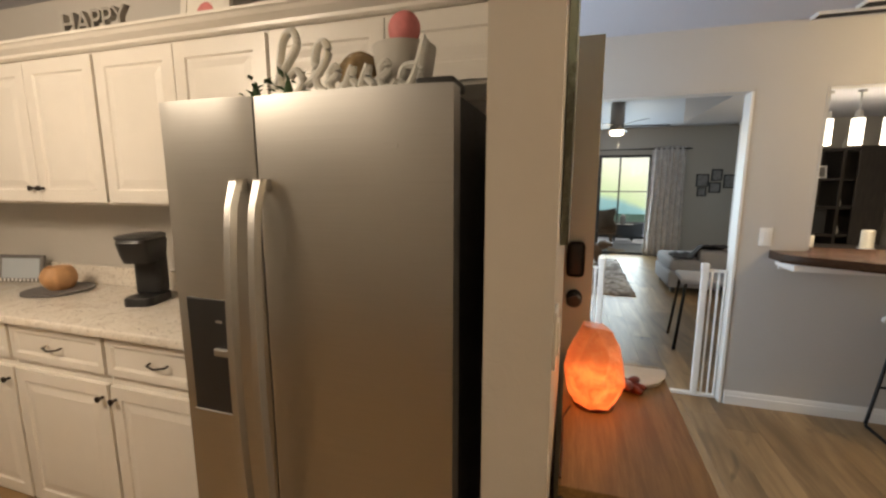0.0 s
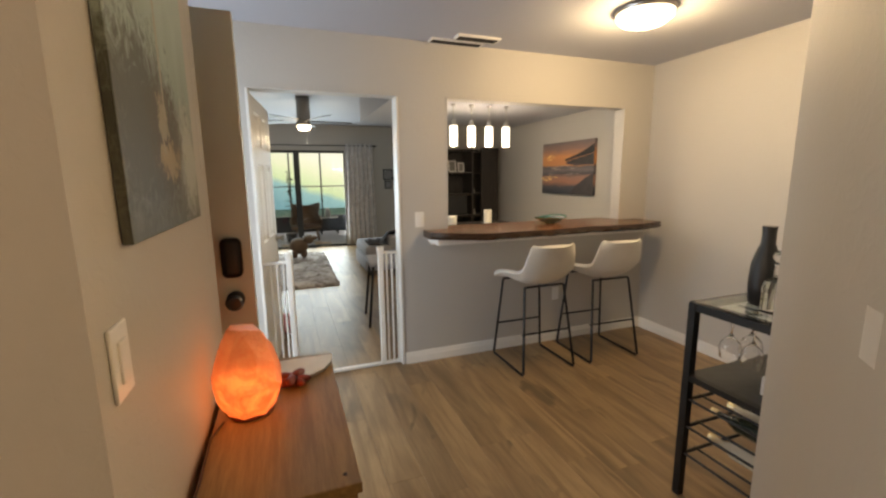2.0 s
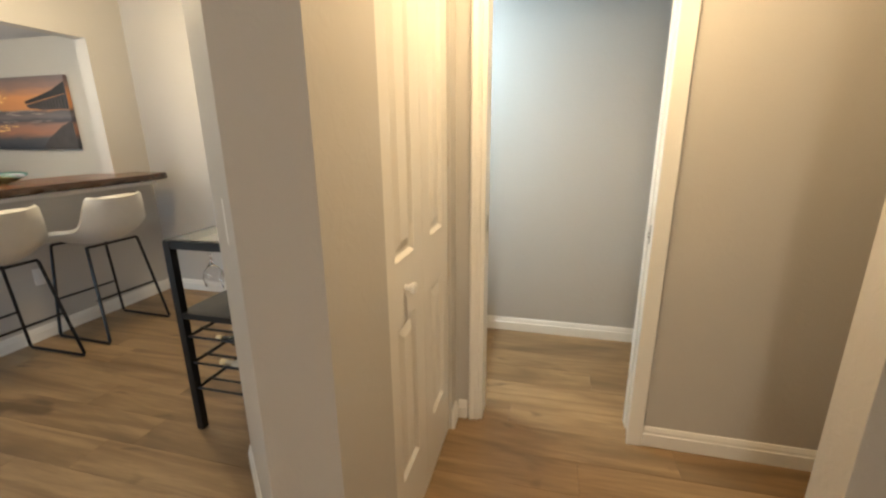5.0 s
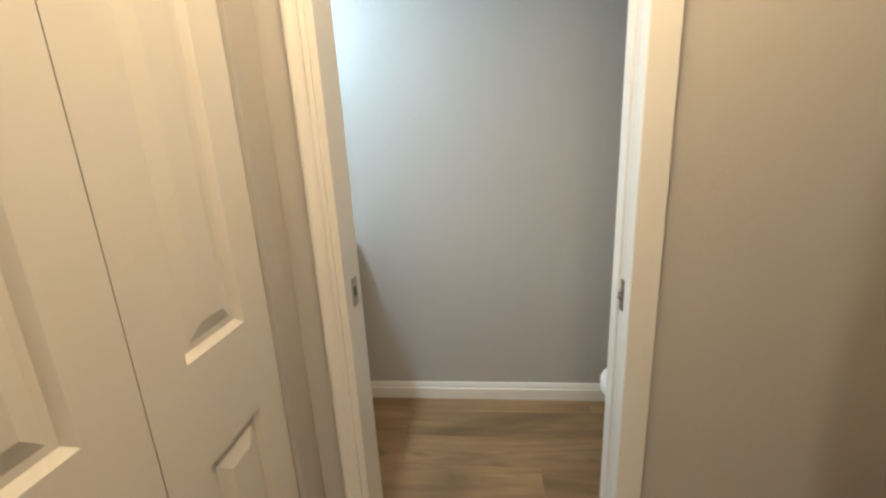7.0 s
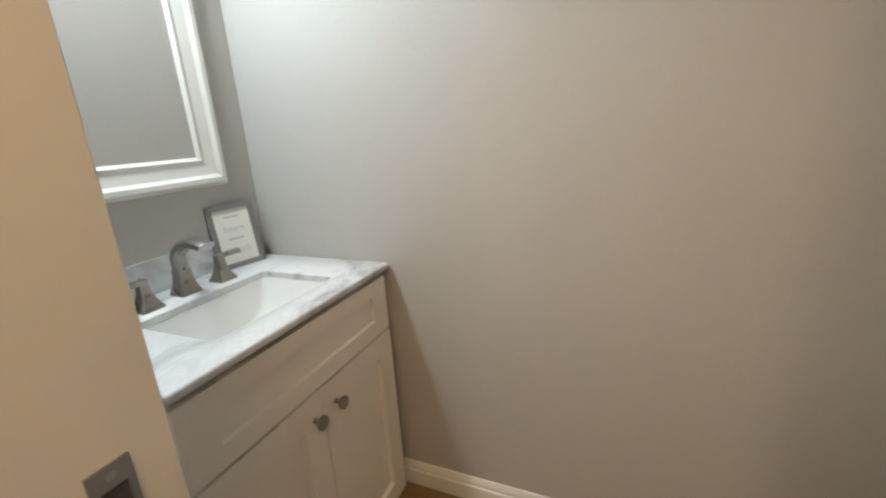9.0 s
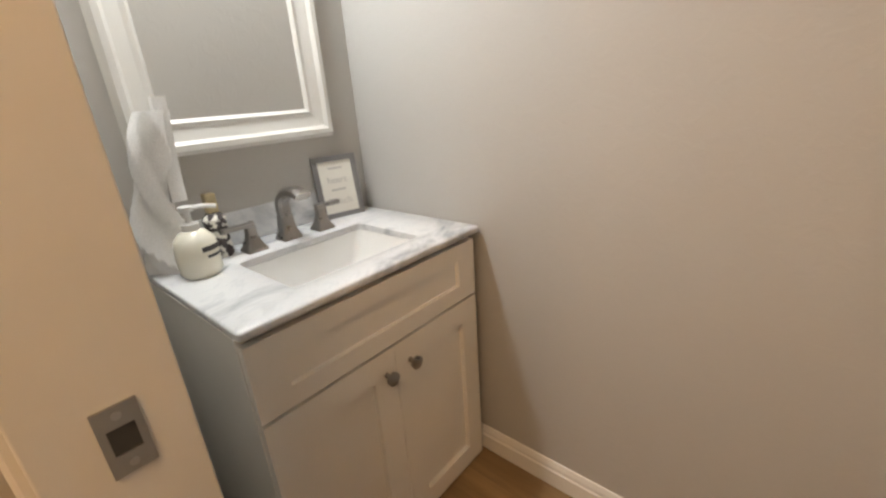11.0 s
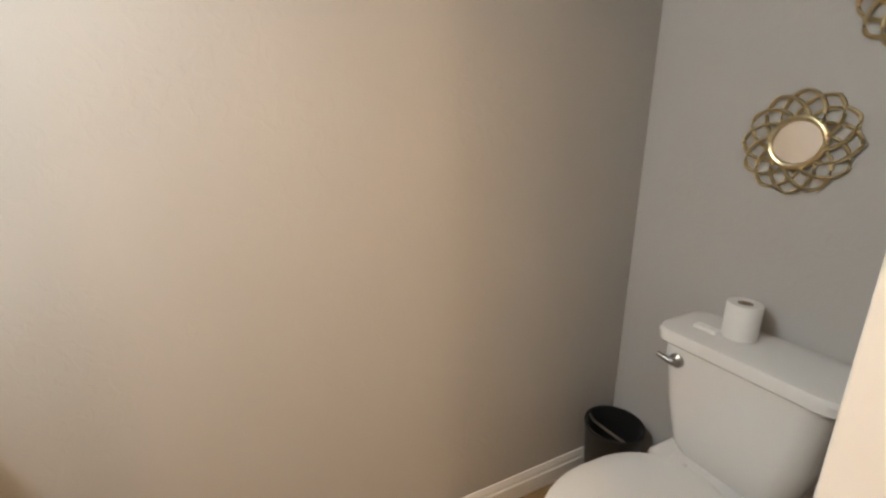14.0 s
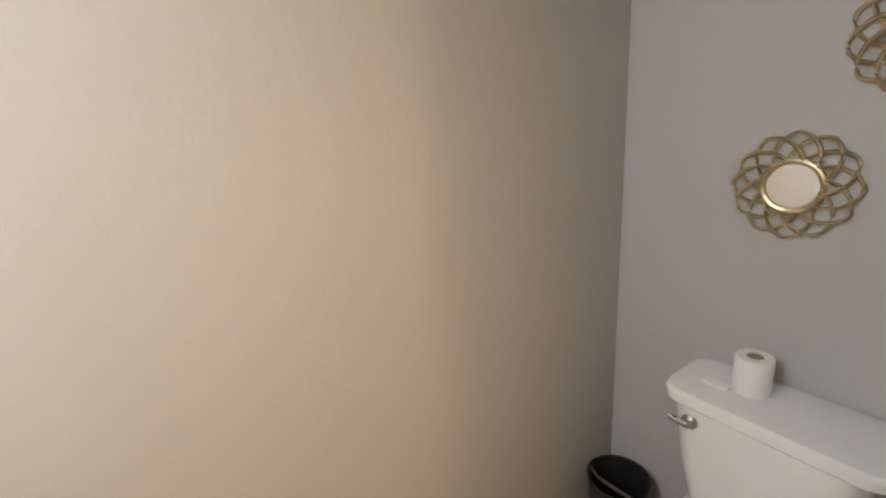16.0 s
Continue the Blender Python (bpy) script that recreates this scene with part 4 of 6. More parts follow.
def wine_glass(x, y):
    ob = thing("wine_glass", "stemmed wine glass hanging upside down under the cart top", "wine glass", pose(1.575 + x, 1.545 + y, 0), "hanging wine glasses")
    bm = bmesh.new()
    z = CH - 0.041
    lathe(bm, [(0.034, z), (0.033, z - 0.003), (0.006, z - 0.010), (0.0045, z - 0.075), (0.012, z - 0.092), (0.034, z - 0.115), (0.042, z - 0.145), (0.036, z - 0.185), (0.034, z - 0.185), (0.040, z - 0.145), (0.032, z - 0.117), (0.010, z - 0.095)], 24)
    part("goblet", bm, GLASS, ob, smooth=True)


for x, y in ((0.12, 0.27), (0.12, 0.18), (0.22, 0.25)):
    wine_glass(x, y)


def lying_bottle(x, z, body, label):
    ob = thing("wine_bottle", label, "bottle", pose(1.575 + x, 1.58, z))
    bm = bmesh.new()
    lathe(bm, [(0.030, 0.0), (0.037, 0.006), (0.037, 0.19), (0.030, 0.215), (0.014, 0.245), (0.0135, 0.31)], 22, axis="y")
    part("bottle_glass", bm, body, ob, smooth=True)
    bm = bmesh.new()
    lathe(bm, [(0.0155, 0.285), (0.0155, 0.318), (0.010, 0.32)], 18, axis="y")
    part("capsule", bm, GOLD, ob, smooth=True)


DKGLASS = plain("dark_bottle_glass", (0.02, 0.03, 0.02), 0.1, vary=0.1, Coat_Weight=0.5)
PALEGL = plain("pale_bottle_glass", (0.60, 0.56, 0.46), 0.15, vary=0.1)
lying_bottle(0.17, 0.521, PALEGL, "pale wine bottle with a gold neck lying in the rack")
lying_bottle(0.17, 0.391, DKGLASS, "dark wine bottle lying in the rack")
lying_bottle(0.28, 0.391, PALEGL, "pale wine bottle lying in the rack")
lying_bottle(0.17, 0.261, PALEGL, "pale wine bottle lying in the lower rack")
ob = thing("small_box", "small white box standing on the black shelf", "box", pose(1.72, 1.66, 0.590))
part("carton", boxed(-0.025, -0.02, 0, 0.025, 0.02, 0.075, 0.002), PLAST, ob)
ob = thing("black_vase", "tall matte black bottle vase on the bar cart", "vase", pose(1.80, 1.78, CH + 0.006))
bm = bmesh.new()
lathe(bm, [(0.042, 0.0), (0.050, 0.012), (0.054, 0.09), (0.050, 0.17), (0.036, 0.225), (0.025, 0.255), (0.024, 0.30), (0.027, 0.325), (0.020, 0.325)], 30)
part("vase_body", bm, BLACKP, ob, smooth=True)
ob = thing("decanter", "cut-crystal decanter with a ball stopper on the bar cart", "decanter", pose(1.72, 1.68, CH + 0.006))
bm = bmesh.new()
lathe(bm, [(0.046, 0.0), (0.050, 0.006), (0.048, 0.05), (0.050, 0.105), (0.040, 0.128), (0.017, 0.140), (0.015, 0.185), (0.022, 0.198), (0.014, 0.199)], 14)
part("vessel", bm, GLASS, ob, "faceted clear crystal")
bm = bmesh.new()
bmesh.ops.create_icosphere(bm, subdivisions=2, radius=0.026, matrix=pose(0, 0, 0.222))
part("stopper", bm, GLASS, ob, "faceted ball stopper")

# ---- bathroom ----
van = thing("vanity_cabinet", "white shaker vanity cabinet with two doors and pewter knobs", "vanity", pose(2.224, 0.918, 0))
VW, VD, VH = 0.700, 0.529, 0.833
for x in (0, VW - 0.018):
    part("side_panel", boxed(x, 0.020, 0.0, x + 0.018, VD, VH, 0.001), VANW, van)
part("bottom_panel", boxed(0.018, 0.060, 0.085, VW - 0.018, VD, 0.10), VANW, van)
part("back_panel", boxed(0.018, VD - 0.012, 0.10, VW - 0.018, VD, VH), VANW, van)
part("top_rail", boxed(0.018, 0.055, VH - 0.06, VW - 0.018, 0.075, VH), VANW, van)
part("toe_board", boxed(0.018, 0.055, 0.0, VW - 0.018, 0.068, 0.085), VANW, van)
df = part("drawer_front", panelled(VW - 0.004, 0.174, 0.019, [(0.075, 0.048, VW - 0.08, 0.128)], 0.010, 0.002), VANW, van, m=pose(0.002, 0, 0.645))
for k in range(2):
    w = VW / 2 - 0.003
    d = part("door", panelled(w, 0.629, 0.019, [(0.07, 0.072, w - 0.07, 0.556)], 0.014, 0.002), VANW, van, m=pose(0.002 + k * (w + 0.002), 0, 0.008))
    bm = bmesh.new()
    x = 0.316 if k == 0 else 0.400
    lathe(bm, [(0.0075, 0.0), (0.006, -0.010), (0.011, -0.018), (0.018, -0.022), (0.0185, -0.029), (0.011, -0.034), (0.003, -0.035)], 18, (x, 0, 0.570), "y")
    part("knob", bm, PEWTER, d, "dark pewter knob", smooth=True)
top = thing("vanity_counter", "grey-veined white marble vanity top with a sunk basin and backsplash", "countertop", pose(2.224, 0.911, 0.8155))
TW, TD = 0.726, 0.537
sx0, sy0, sx1, sy1 = 0.165, 0.094, 0.565, 0.364
def rrect(x0, y0, x1, y1, r, z, n=6):
    pts = []
    for cx, cy, a0 in ((x1 - r, y1 - r, 0), (x0 + r, y1 - r, 90), (x0 + r, y0 + r, 180), (x1 - r, y0 + r, 270)):
        for k in range(n + 1):
            a = radians(a0 + 90 * k / n)
            pts.append((cx + r * math.cos(a), cy + r * math.sin(a), z))
    return pts


bm = bmesh.new()
edge_rings = [rrect(d, d, TW - d, TD - d, 0.012, z) for d, z in ((0.004, 0.018), (0.0, 0.021), (0.0, 0.032), (0.0015, 0.0355), (0.005, 0.038))]
hole = [rrect(sx0 - d, sy0 - d, sx1 + d, sy1 + d, 0.022, z) for d, z in ((0.003, 0.038), (0.0, 0.036), (0.0, 0.018))]
loft(bm, [hole[-1]] + edge_rings + hole, caps=False)
part("slab", bm, MARBLE, top, smooth=True)
part("backsplash", boxed(0.0, TD - 0.020, 0.038, TW - 0.10, TD - 0.002, 0.135, 0.002), MARBLE, top)


bm = bmesh.new()
loft(bm, [rrect(sx0 - 0.012, sy0 - 0.012, sx1 + 0.012, sy1 + 0.012, 0.02, 0.0165), rrect(sx0 + 0.002, sy0 + 0.002, sx1 - 0.002, sy1 - 0.002, 0.02, 0.0172), rrect(sx0 + 0.012, sy0 + 0.010, sx1 - 0.03, sy1 - 0.010, 0.03, -0.06), rrect(sx0 + 0.04, sy0 + 0.03, sx1 - 0.10, sy1 - 0.03, 0.04, -0.115), rrect(sx0 + 0.16, sy0 + 0.12, sx1 - 0.18, sy1 - 0.12, 0.01, -0.120)], caps=False)
bm.faces.new([v for v in bm.verts if abs(v.co.z + 0.120) < 1e-5])
for f in bm.faces:
    f.normal_flip()
part("basin", bm, CERAM, top, "white rectangular basin", smooth=True)
bm = bmesh.new()
lathe(bm, [(0.022, -0.119), (0.022, -0.115), (0.012, -0.114)], 20, ((sx0 + sx1) / 2 - 0.01, (sy0 + sy1) / 2, 0))
part("drain", bm, PEWTER, top, smooth=True)
ZT = 0.8535


def faucet_base(bm, x, y, h, w0, w1):
    """A square foot that flares out of a slim stem."""
    rings = []
    for k in range(9):
        f = k / 8
        w = w1 + (w0 - w1) * (1 - f) ** 2.4
        rings.append(rrect(x - w, y - w, x + w, y + w, w * 0.28, 0.005 + (h - 0.005) * f, 3))
    return loft(bm, [rrect(x - w0, y - w0, x + w0, y + w0, w0 * 0.28, 0.0, 3)] + rings)


fa = thing("faucet", "dark pewter widespread faucet with an arched spout and two levers", "faucet", pose(2.580, 1.345, ZT))
bm = bmesh.new()
faucet_base(bm, 0, 0, 0.070, 0.031, 0.0185)
part("spout_base", bm, PEWTER, fa, smooth=True)
bm = bmesh.new()
rings = []
for k in range(22):
    f = k / 21
    if f < 0.3:
        y, z, a = 0.0, 0.060 + 0.040 * f / 0.3, math.pi / 2
    else:
        u = (f - 0.3) / 0.7
        a = math.pi / 2 - u * 2.15
        y, z = -0.066 * (1 - math.sin(a)), 0.100 + 0.046 * math.cos(a)
        y -= 0.020 * u
    w, t = 0.018 + 0.005 * f, 0.0165 - 0.004 * f
    across = [(-w, -0.5 * t), (-w, 0.5 * t), (-0.6 * w, t), (0.6 * w, t), (w, 0.5 * t), (w, -0.5 * t), (0.6 * w, -t), (-0.6 * w, -t)]
    rings.append([(p, y + q * math.sin(a), z + q * math.cos(a)) for p, q in across])
loft(bm, rings)
part("spout", bm, PEWTER, fa, smooth=True)
for s in (-1, 1):
    bm = bmesh.new()
    faucet_base(bm, s * 0.112, -0.01, 0.066, 0.030, 0.012)
    part("handle_base", bm, PEWTER, fa, smooth=True)
    bm = bmesh.new()
    loft(bm, [rrect(min(s * 0.098, s * 0.186), -0.020, max(s * 0.098, s * 0.186), 0.0, 0.006, z, 4) for z in (0.0665, 0.078)])
    part("lever", bm, PEWTER, fa)

pf = thing("picture_frame", "small grey frame with a beach motto leaning by the basin", "picture frame", pose(2.815, 1.382, ZT, -8, 0, -12) @ Matrix.Diagonal((1.25, 1, 1.2, 1)))
bm = bmesh.new()
for b in ((-0.062, 0, 0, -0.048, 0.016, 0.172), (0.048, 0, 0, 0.062, 0.016, 0.172), (-0.048, 0, 0, 0.048, 0.016, 0.014), (-0.048, 0, 0.158, 0.048, 0.016, 0.172)):
    box(bm, *b)
part("frame", bm, GREYF, pf)
part("print", boxed(-0.048, 0.004, 0.014, 0.048, 0.012, 0.158), CREAM, pf, "cream print")
SCRIPT = plain("grey_script", (0.58, 0.56, 0.52), 0.7)
for text, z, s in (("heart", 0.105, 0.026), ("beach", 0.045, 0.028)):
    words("lettering", text, s, SCRIPT, pose(0, 0.0035, z, 90), pf, 0.0004)
for z in (0.135, 0.075):
    part("motto_bar", boxed(-0.02, 0.0032, z, 0.02, 0.004, z + 0.006), SCRIPT, pf)

so = thing("soap_bottle", "cream lotion bottle with a white pump and a dark label", "soap bottle", pose(2.312, 1.285, ZT) @ Matrix.Diagonal((1.14, 1.14, 1.02, 1)))
bm = bmesh.new()
lathe(bm, [(0.036, 0.0), (0.041, 0.008), (0.043, 0.05), (0.040, 0.085), (0.026, 0.104), (0.015, 0.110)], 28)
part("bottle_body", bm, LOTION, so, smooth=True)
bm = bmesh.new()
lathe(bm, [(0.017, 0.108), (0.017, 0.124), (0.007, 0.127), (0.006, 0.150), (0.013, 0.152), (0.013, 0.164), (0.004, 0.166)], 20)
tube(bm, [(0, 0, 0.158), (0.03, -0.006, 0.159), (0.055, -0.010, 0.153)], 0.005, 8)
part("pump", bm, PLAST, so, "white pump head", smooth=True)
bm = bmesh.new()
for z0, z1, a0, a1 in ((0.062, 0.074, -95, -5), (0.046, 0.053, -85, -15)):
    rows_ = [[(0.0436 * math.cos(radians(a)), 0.0436 * math.sin(radians(a)), z) for a in np.linspace(a0, a1, 9)] for z in (z0, z1)]
    loft(bm, rows_, caps=False, loop=False)
part("label_bars", bm, INK, so, "dark label bars")

cl = thing("spray_bottle", "patterned clear spray bottle with a gold cap", "bottle", pose(2.398, 1.372, ZT))
bm = bmesh.new()
lathe(bm, [(0.026, 0.0), (0.030, 0.006), (0.027, 0.06), (0.030, 0.105), (0.014, 0.122)], 22)
spotted = Nodes("spotted_print")
sv = spotted.coords()
spotted.set(spotted.ramp(spotted.noise(sv, 45, 2), (0.45, (0.75, 0.72, 0.66)), (0.52, (0.06, 0.05, 0.05))), 0.15)
part("bottle_body", bm, spotted.m, cl, smooth=True)
part("cap", boxed(-0.014, -0.014, 0.120, 0.014, 0.014, 0.172, 0.004), GOLD, cl, "gold cap")
vi = thing("glass_vial", "small clear glass vial with a dark stopper", "vial", pose(2.505, 1.408, ZT))
bm = bmesh.new()
lathe(bm, [(0.011, 0.0), (0.012, 0.004), (0.012, 0.045), (0.006, 0.052), (0.006, 0.062)], 16)
part("vial_glass", bm, GLASS, vi, smooth=True)
bm = bmesh.new()
lathe(bm, [(0.010, 0.002), (0.010, 0.022), (0.003, 0.023)], 14)
part("filling", bm, BRONZE, vi, smooth=True)

# towel twisted up on a stand
tw = thing("towel", "white terry towel rolled and twisted upright on the vanity", "towel", pose(2.290, 1.385, ZT))
bm = bmesh.new()
rings = []
for k in range(40):
    f = k / 39
    z = 0.38 * f
    cx = 0.015 * math.sin(3.2 * f) - 0.03 * math.sin(math.pi * f) + 0.03 * f * f
    cy = -0.02 * f + 0.012 * math.sin(5 * f)
    r = 0.056 * (1 - 0.45 * f) * (1 + 0.10 * math.sin(9 * f))
    row = []
    for i in range(28):
        a = 2 * math.pi * i / 28
        tw_a = a + 4.6 * f
        rr = r * (1 + 0.20 * math.sin(3 * tw_a) + 0.07 * math.sin(7 * tw_a + 2 * f))
        row.append((cx + rr * math.cos(a), cy + rr * 0.8 * math.sin(a), z))
    rings.append(row)
loft(bm, rings)
part("twist", bm, TOWEL, tw, smooth=True)
bm = bmesh.new()
rings = []
for k in range(12):
    f = k / 11
    rings.append([(0.035 + 0.015 * f + sx * (0.017 - 0.002 * f), -0.03 + sy * 0.007 + 0.004 * math.sin(5 * f), 0.17 + 0.24 * f) for sx, sy in ((-1, -1), (0, -1.5), (1, -1), (1, 1), (0, 1.4), (-1, 1))])
loft(bm, rings)
part("folded_end", bm, TOWEL, tw, smooth=True)

# vanity mirror
mi = thing("vanity_mirror", "mirror in a wide white moulded frame above the vanity", "mirror", pose(2.560, 1.450, 1.120))
MW, MH = 0.29, 0.86
prof = [(0, 0), (0, -0.020), (0.012, -0.042), (0.026, -0.042), (0.036, -0.032), (0.068, -0.026), (0.080, -0.030), (0.088, -0.022), (0.096, -0.010), (0.096, 0)]
bm = bmesh.new()
rings = []
for sx, z, dz in ((-1, 0, 1), (1, 0, 1), (1, MH, -1), (-1, MH, -1), (-1, 0, 1)):
    rings.append([(sx * (MW - a), b, z + dz * a) for a, b in prof])
loft(bm, rings, caps=False, loop=False)
part("frame", bm, WHITE, mi, "white moulded frame")
part("glass", boxed(-MW + 0.09, -0.012, 0.09, MW - 0.09, -0.004, MH - 0.09), MIRROR, mi, "silvered mirror glass")

# vanity light
VSHADE = glow("vanity_shade", (0.88, 0.95, 1.0), 4.0)
vl = thing("vanity_light", "bar light with white glass shades above the mirror", "wall light", pose(2.490, 1.450, 2.24))
part("back_plate", boxed(-0.25, -0.025, -0.03, 0.25, 0, 0.03, 0.006), NICKEL, vl)
for k in range(3):
    x = -0.18 + 0.18 * k
    bm = bmesh.new()
    lathe(bm, [(0.032, 0.03), (0.046, -0.02), (0.055, -0.09), (0.050, -0.09), (0.042, -0.02)], 24, (x, -0.085, 0))
    part("shade", bm, VSHADE, vl, "glowing white glass", smooth=True).visible_shadow = False
    bm = bmesh.new()
    tube(bm, [(x, -0.02, 0.0), (x, -0.06, 0.028), (x, -0.085, 0.03)], 0.009, 8)
    part("arm", bm, NICKEL, vl, smooth=True)

# toilet
to = thing("toilet", "white two-piece toilet with its lid closed", "toilet", pose(2.470, -0.832, 0))


def oval(cx, y0, y1, half, z, n=40, square=2.3):
    cy, ry = (y0 + y1) / 2, (y1 - y0) / 2
    pts = []
    for k in range(n):
        a = 2 * math.pi * k / n
        c, s = math.cos(a), math.sin(a)
        pts.append((cx + half * math.copysign(abs(c) ** (2 / square), c), cy + ry * math.copysign(abs(s) ** (2 / square), s), z))
    return pts


bm = bmesh.new()
loft(bm, [oval(0, 0.13, 0.56, 0.105, 0.0), oval(0, 0.13, 0.56, 0.105, 0.05), oval(0, 0.14, 0.54, 0.098, 0.12), oval(0, 0.16, 0.56, 0.105, 0.20), oval(0, 0.16, 0.64, 0.150, 0.28), oval(0, 0.16, 0.685, 0.168, 0.335), oval(0, 0.16, 0.698, 0.175, 0.362), oval(0, 0.16, 0.693, 0.172, 0.371)])
part("bowl", bm, CERAM, to, smooth=True)
part("deck", boxed(-0.165, 0.02, 0.29, 0.165, 0.24, 0.3855, 0.02, 3), CERAM, to, smooth=True)


def seat_ring(y0, grow, z):
    pts = []
    for k in range(44):
        a = 2 * math.pi * k / 44
        c, s = math.cos(a), math.sin(a)
        y = 0.475 + (0.245 + grow) * s if s > 0 else 0.475 + 0.245 * math.copysign(abs(s) ** 0.55, s) * 0.98
        pts.append(((0.188 + grow) * math.copysign(abs(c) ** 0.92, c) * (1 - 0.10 * max(0, -s)), y, z))
    return pts


bm = bmesh.new()
loft(bm, [seat_ring(0, -0.014, 0.372), seat_ring(0, -0.008, 0.375), seat_ring(0, -0.008, 0.386), seat_ring(0, -0.014, 0.389)])
part("seat", bm, PLAST, to, smooth=True)
bm = bmesh.new()
loft(bm, [seat_ring(0, -0.014, 0.3905), seat_ring(0, -0.007, 0.394), seat_ring(0, -0.007, 0.402), seat_ring(0, -0.016, 0.409), seat_ring(0, -0.06, 0.4135), seat_ring(0, -0.12, 0.415)])
part("lid", bm, PLAST, to, "closed white lid", smooth=True)
for s in (-1, 1):
    part("hinge", boxed(s * 0.075 - 0.022, 0.215, 0.383, s * 0.075 + 0.022, 0.25, 0.408, 0.008), PLAST, to)
bm = bmesh.new()
loft(bm, [rrect(-0.132, 0.022, 0.132, 0.175, 0.05, 0.386), rrect(-0.152, 0.018, 0.150, 0.188, 0.05, 0.42), rrect(-0.176, 0.016, 0.172, 0.200, 0.05, 0.54), rrect(-0.191, 0.014, 0.195, 0.208, 0.05, 0.712)])
part("tank", bm, CERAM, to, smooth=True)
bm = bmesh.new()
loft(bm, [rrect(-0.213, 0.010, 0.203, 0.216, 0.05, 0.7125), rrect(-0.221, 0.006, 0.211, 0.224, 0.055, 0.720), rrect(-0.223, 0.005, 0.213, 0.226, 0.055, 0.742), rrect(-0.217, 0.010, 0.207, 0.220, 0.05, 0.752), rrect(-0.205, 0.03, 0.195, 0.200, 0.04, 0.755)])
part("tank_lid", bm, CERAM, to, smooth=True)
bm = bmesh.new()
lathe(bm, [(0.019, 0.0), (0.019, 0.008), (0.010, 0.014), (0.008, 0.026)], 18, (0.135, 0.205, 0.672), "y")
tube(bm, [(0.135, 0.226, 0.672), (0.150, 0.230, 0.674), (0.176, 0.232, 0.679)], 0.0080, 10)
part("flush_handle", bm, PEWTER, to, "brushed nickel flush lever", smooth=True)

tp = thing("toilet_roll", "white toilet paper roll standing on the tank lid", "toilet roll", pose(2.525, -0.735, 0.755) @ Matrix.Diagonal((0.92, 0.92, 0.94, 1)))
bm = bmesh.new()
lathe(bm, [(0.018, 0.0), (0.042, 0.0), (0.043, 0.004), (0.043, 0.094), (0.041, 0.098), (0.020, 0.098), (0.018, 0.095), (0.018, 0.0)], 36, closed=False)
part("roll", bm, PAPER, tp, smooth=True)
bm = bmesh.new()
lathe(bm, [(0.0185, 0.004), (0.0185, 0.097), (0.0168, 0.097), (0.0168, 0.004)], 24, closed=False)
part("core", bm, plain("cardboard", (0.30, 0.22, 0.15), 0.8), tp, "brown cardboard core", smooth=True)
bm = bmesh.new()
box(bm, 0.030, 0.030, 0.0, 0.095, 0.060, 0.012, 0.004)
part("loose_sheet", bm, PAPER, tp, "loose end of paper")

bi = thing("waste_bin", "round black waste bin in the corner beside the toilet", "waste bin", pose(2.845, -0.715, 0))
bm = bmesh.new()
lathe(bm, [(0.078, 0.0), (0.082, 0.004), (0.096, 0.255), (0.100, 0.260), (0.100, 0.270), (0.094, 0.270), (0.090, 0.255), (0.076, 0.010), (0.02, 0.008)], 32)
part("bucket", bm, BLACKP, bi, smooth=True)
bm = bmesh.new()
tube(bm, [(0.096, 0.02, 0.255), (0.04, 0.06, 0.276), (-0.03, 0.06, 0.278), (-0.088, 0.03, 0.255)], 0.005, 8)
part("bail_handle", bm, NICKEL, bi, "grey wire handle", smooth=True)


# gold flower mirrors
def flower_mirror(x, z, turn=0.0, size=1.0):
    ob = thing("flower_mirror", "round wall mirror in an openwork gold petal frame", "mirror", pose(x, -0.832, z, 0, turn, 0), "gold flower mirrors")
    bm = bmesh.new()
    n = 12
    for k in range(n):
        a0 = 2 * math.pi * k / n
        path = []
        for i in range(17):
            u = -1 + 2 * i / 16
            r = 0.057 + 0.062 * (1 - abs(u) ** 1.45)
            a = a0 + u * 2 * math.pi / n * 1.5
            path.append((size * r * math.cos(a), 0.010 + 0.003 * u, size * r * math.sin(a)))
        tube(bm, path, 0.0042, 6, flat=1.5)
    part("petal_frame", bm, GOLD, ob, "openwork gold petals", smooth=True)
    bm = bmesh.new()
    tube(bm, [(size * 0.056 * math.cos(a), 0.012, size * 0.056 * math.sin(a)) for a in (2 * math.pi * k / 40 for k in range(40))], 0.0072, 8, True)
    part("rim", bm, GOLD, ob, "narrow gold rim", smooth=True)
    bm = bmesh.new()
    lathe(bm, [(0.053 * size, 0.0), (0.053 * size, 0.011), (0.0532 * size, 0.0112)], 40, axis="y")
    part("glass", bm, MIRROR, ob, "convex mirror glass")
    return ob


flower_mirror(2.530, 1.238)
flower_mirror(2.362, 1.530, 9, 0.97)
flower_mirror(2.560, 1.810, -7, 0.97)

# ---- kitchen ----
fr = thing("refrigerator", "stainless side-by-side refrigerator with an ice and water dispenser", "refrigerator", pose(-1.290, 1.455, 0))
FW, FH, SP = 0.798, 1.680, 0.296
part("case", boxed(0.004, 0.075, 0.02, FW - 0.004, 0.74, FH - 0.012, 0.004), GREYC, fr, "dark grey case")
part("hinge_cover", boxed(FW - 0.09, 0.03, FH - 0.004, FW - 0.004, 0.13, FH + 0.018, 0.006), GREYC, fr)


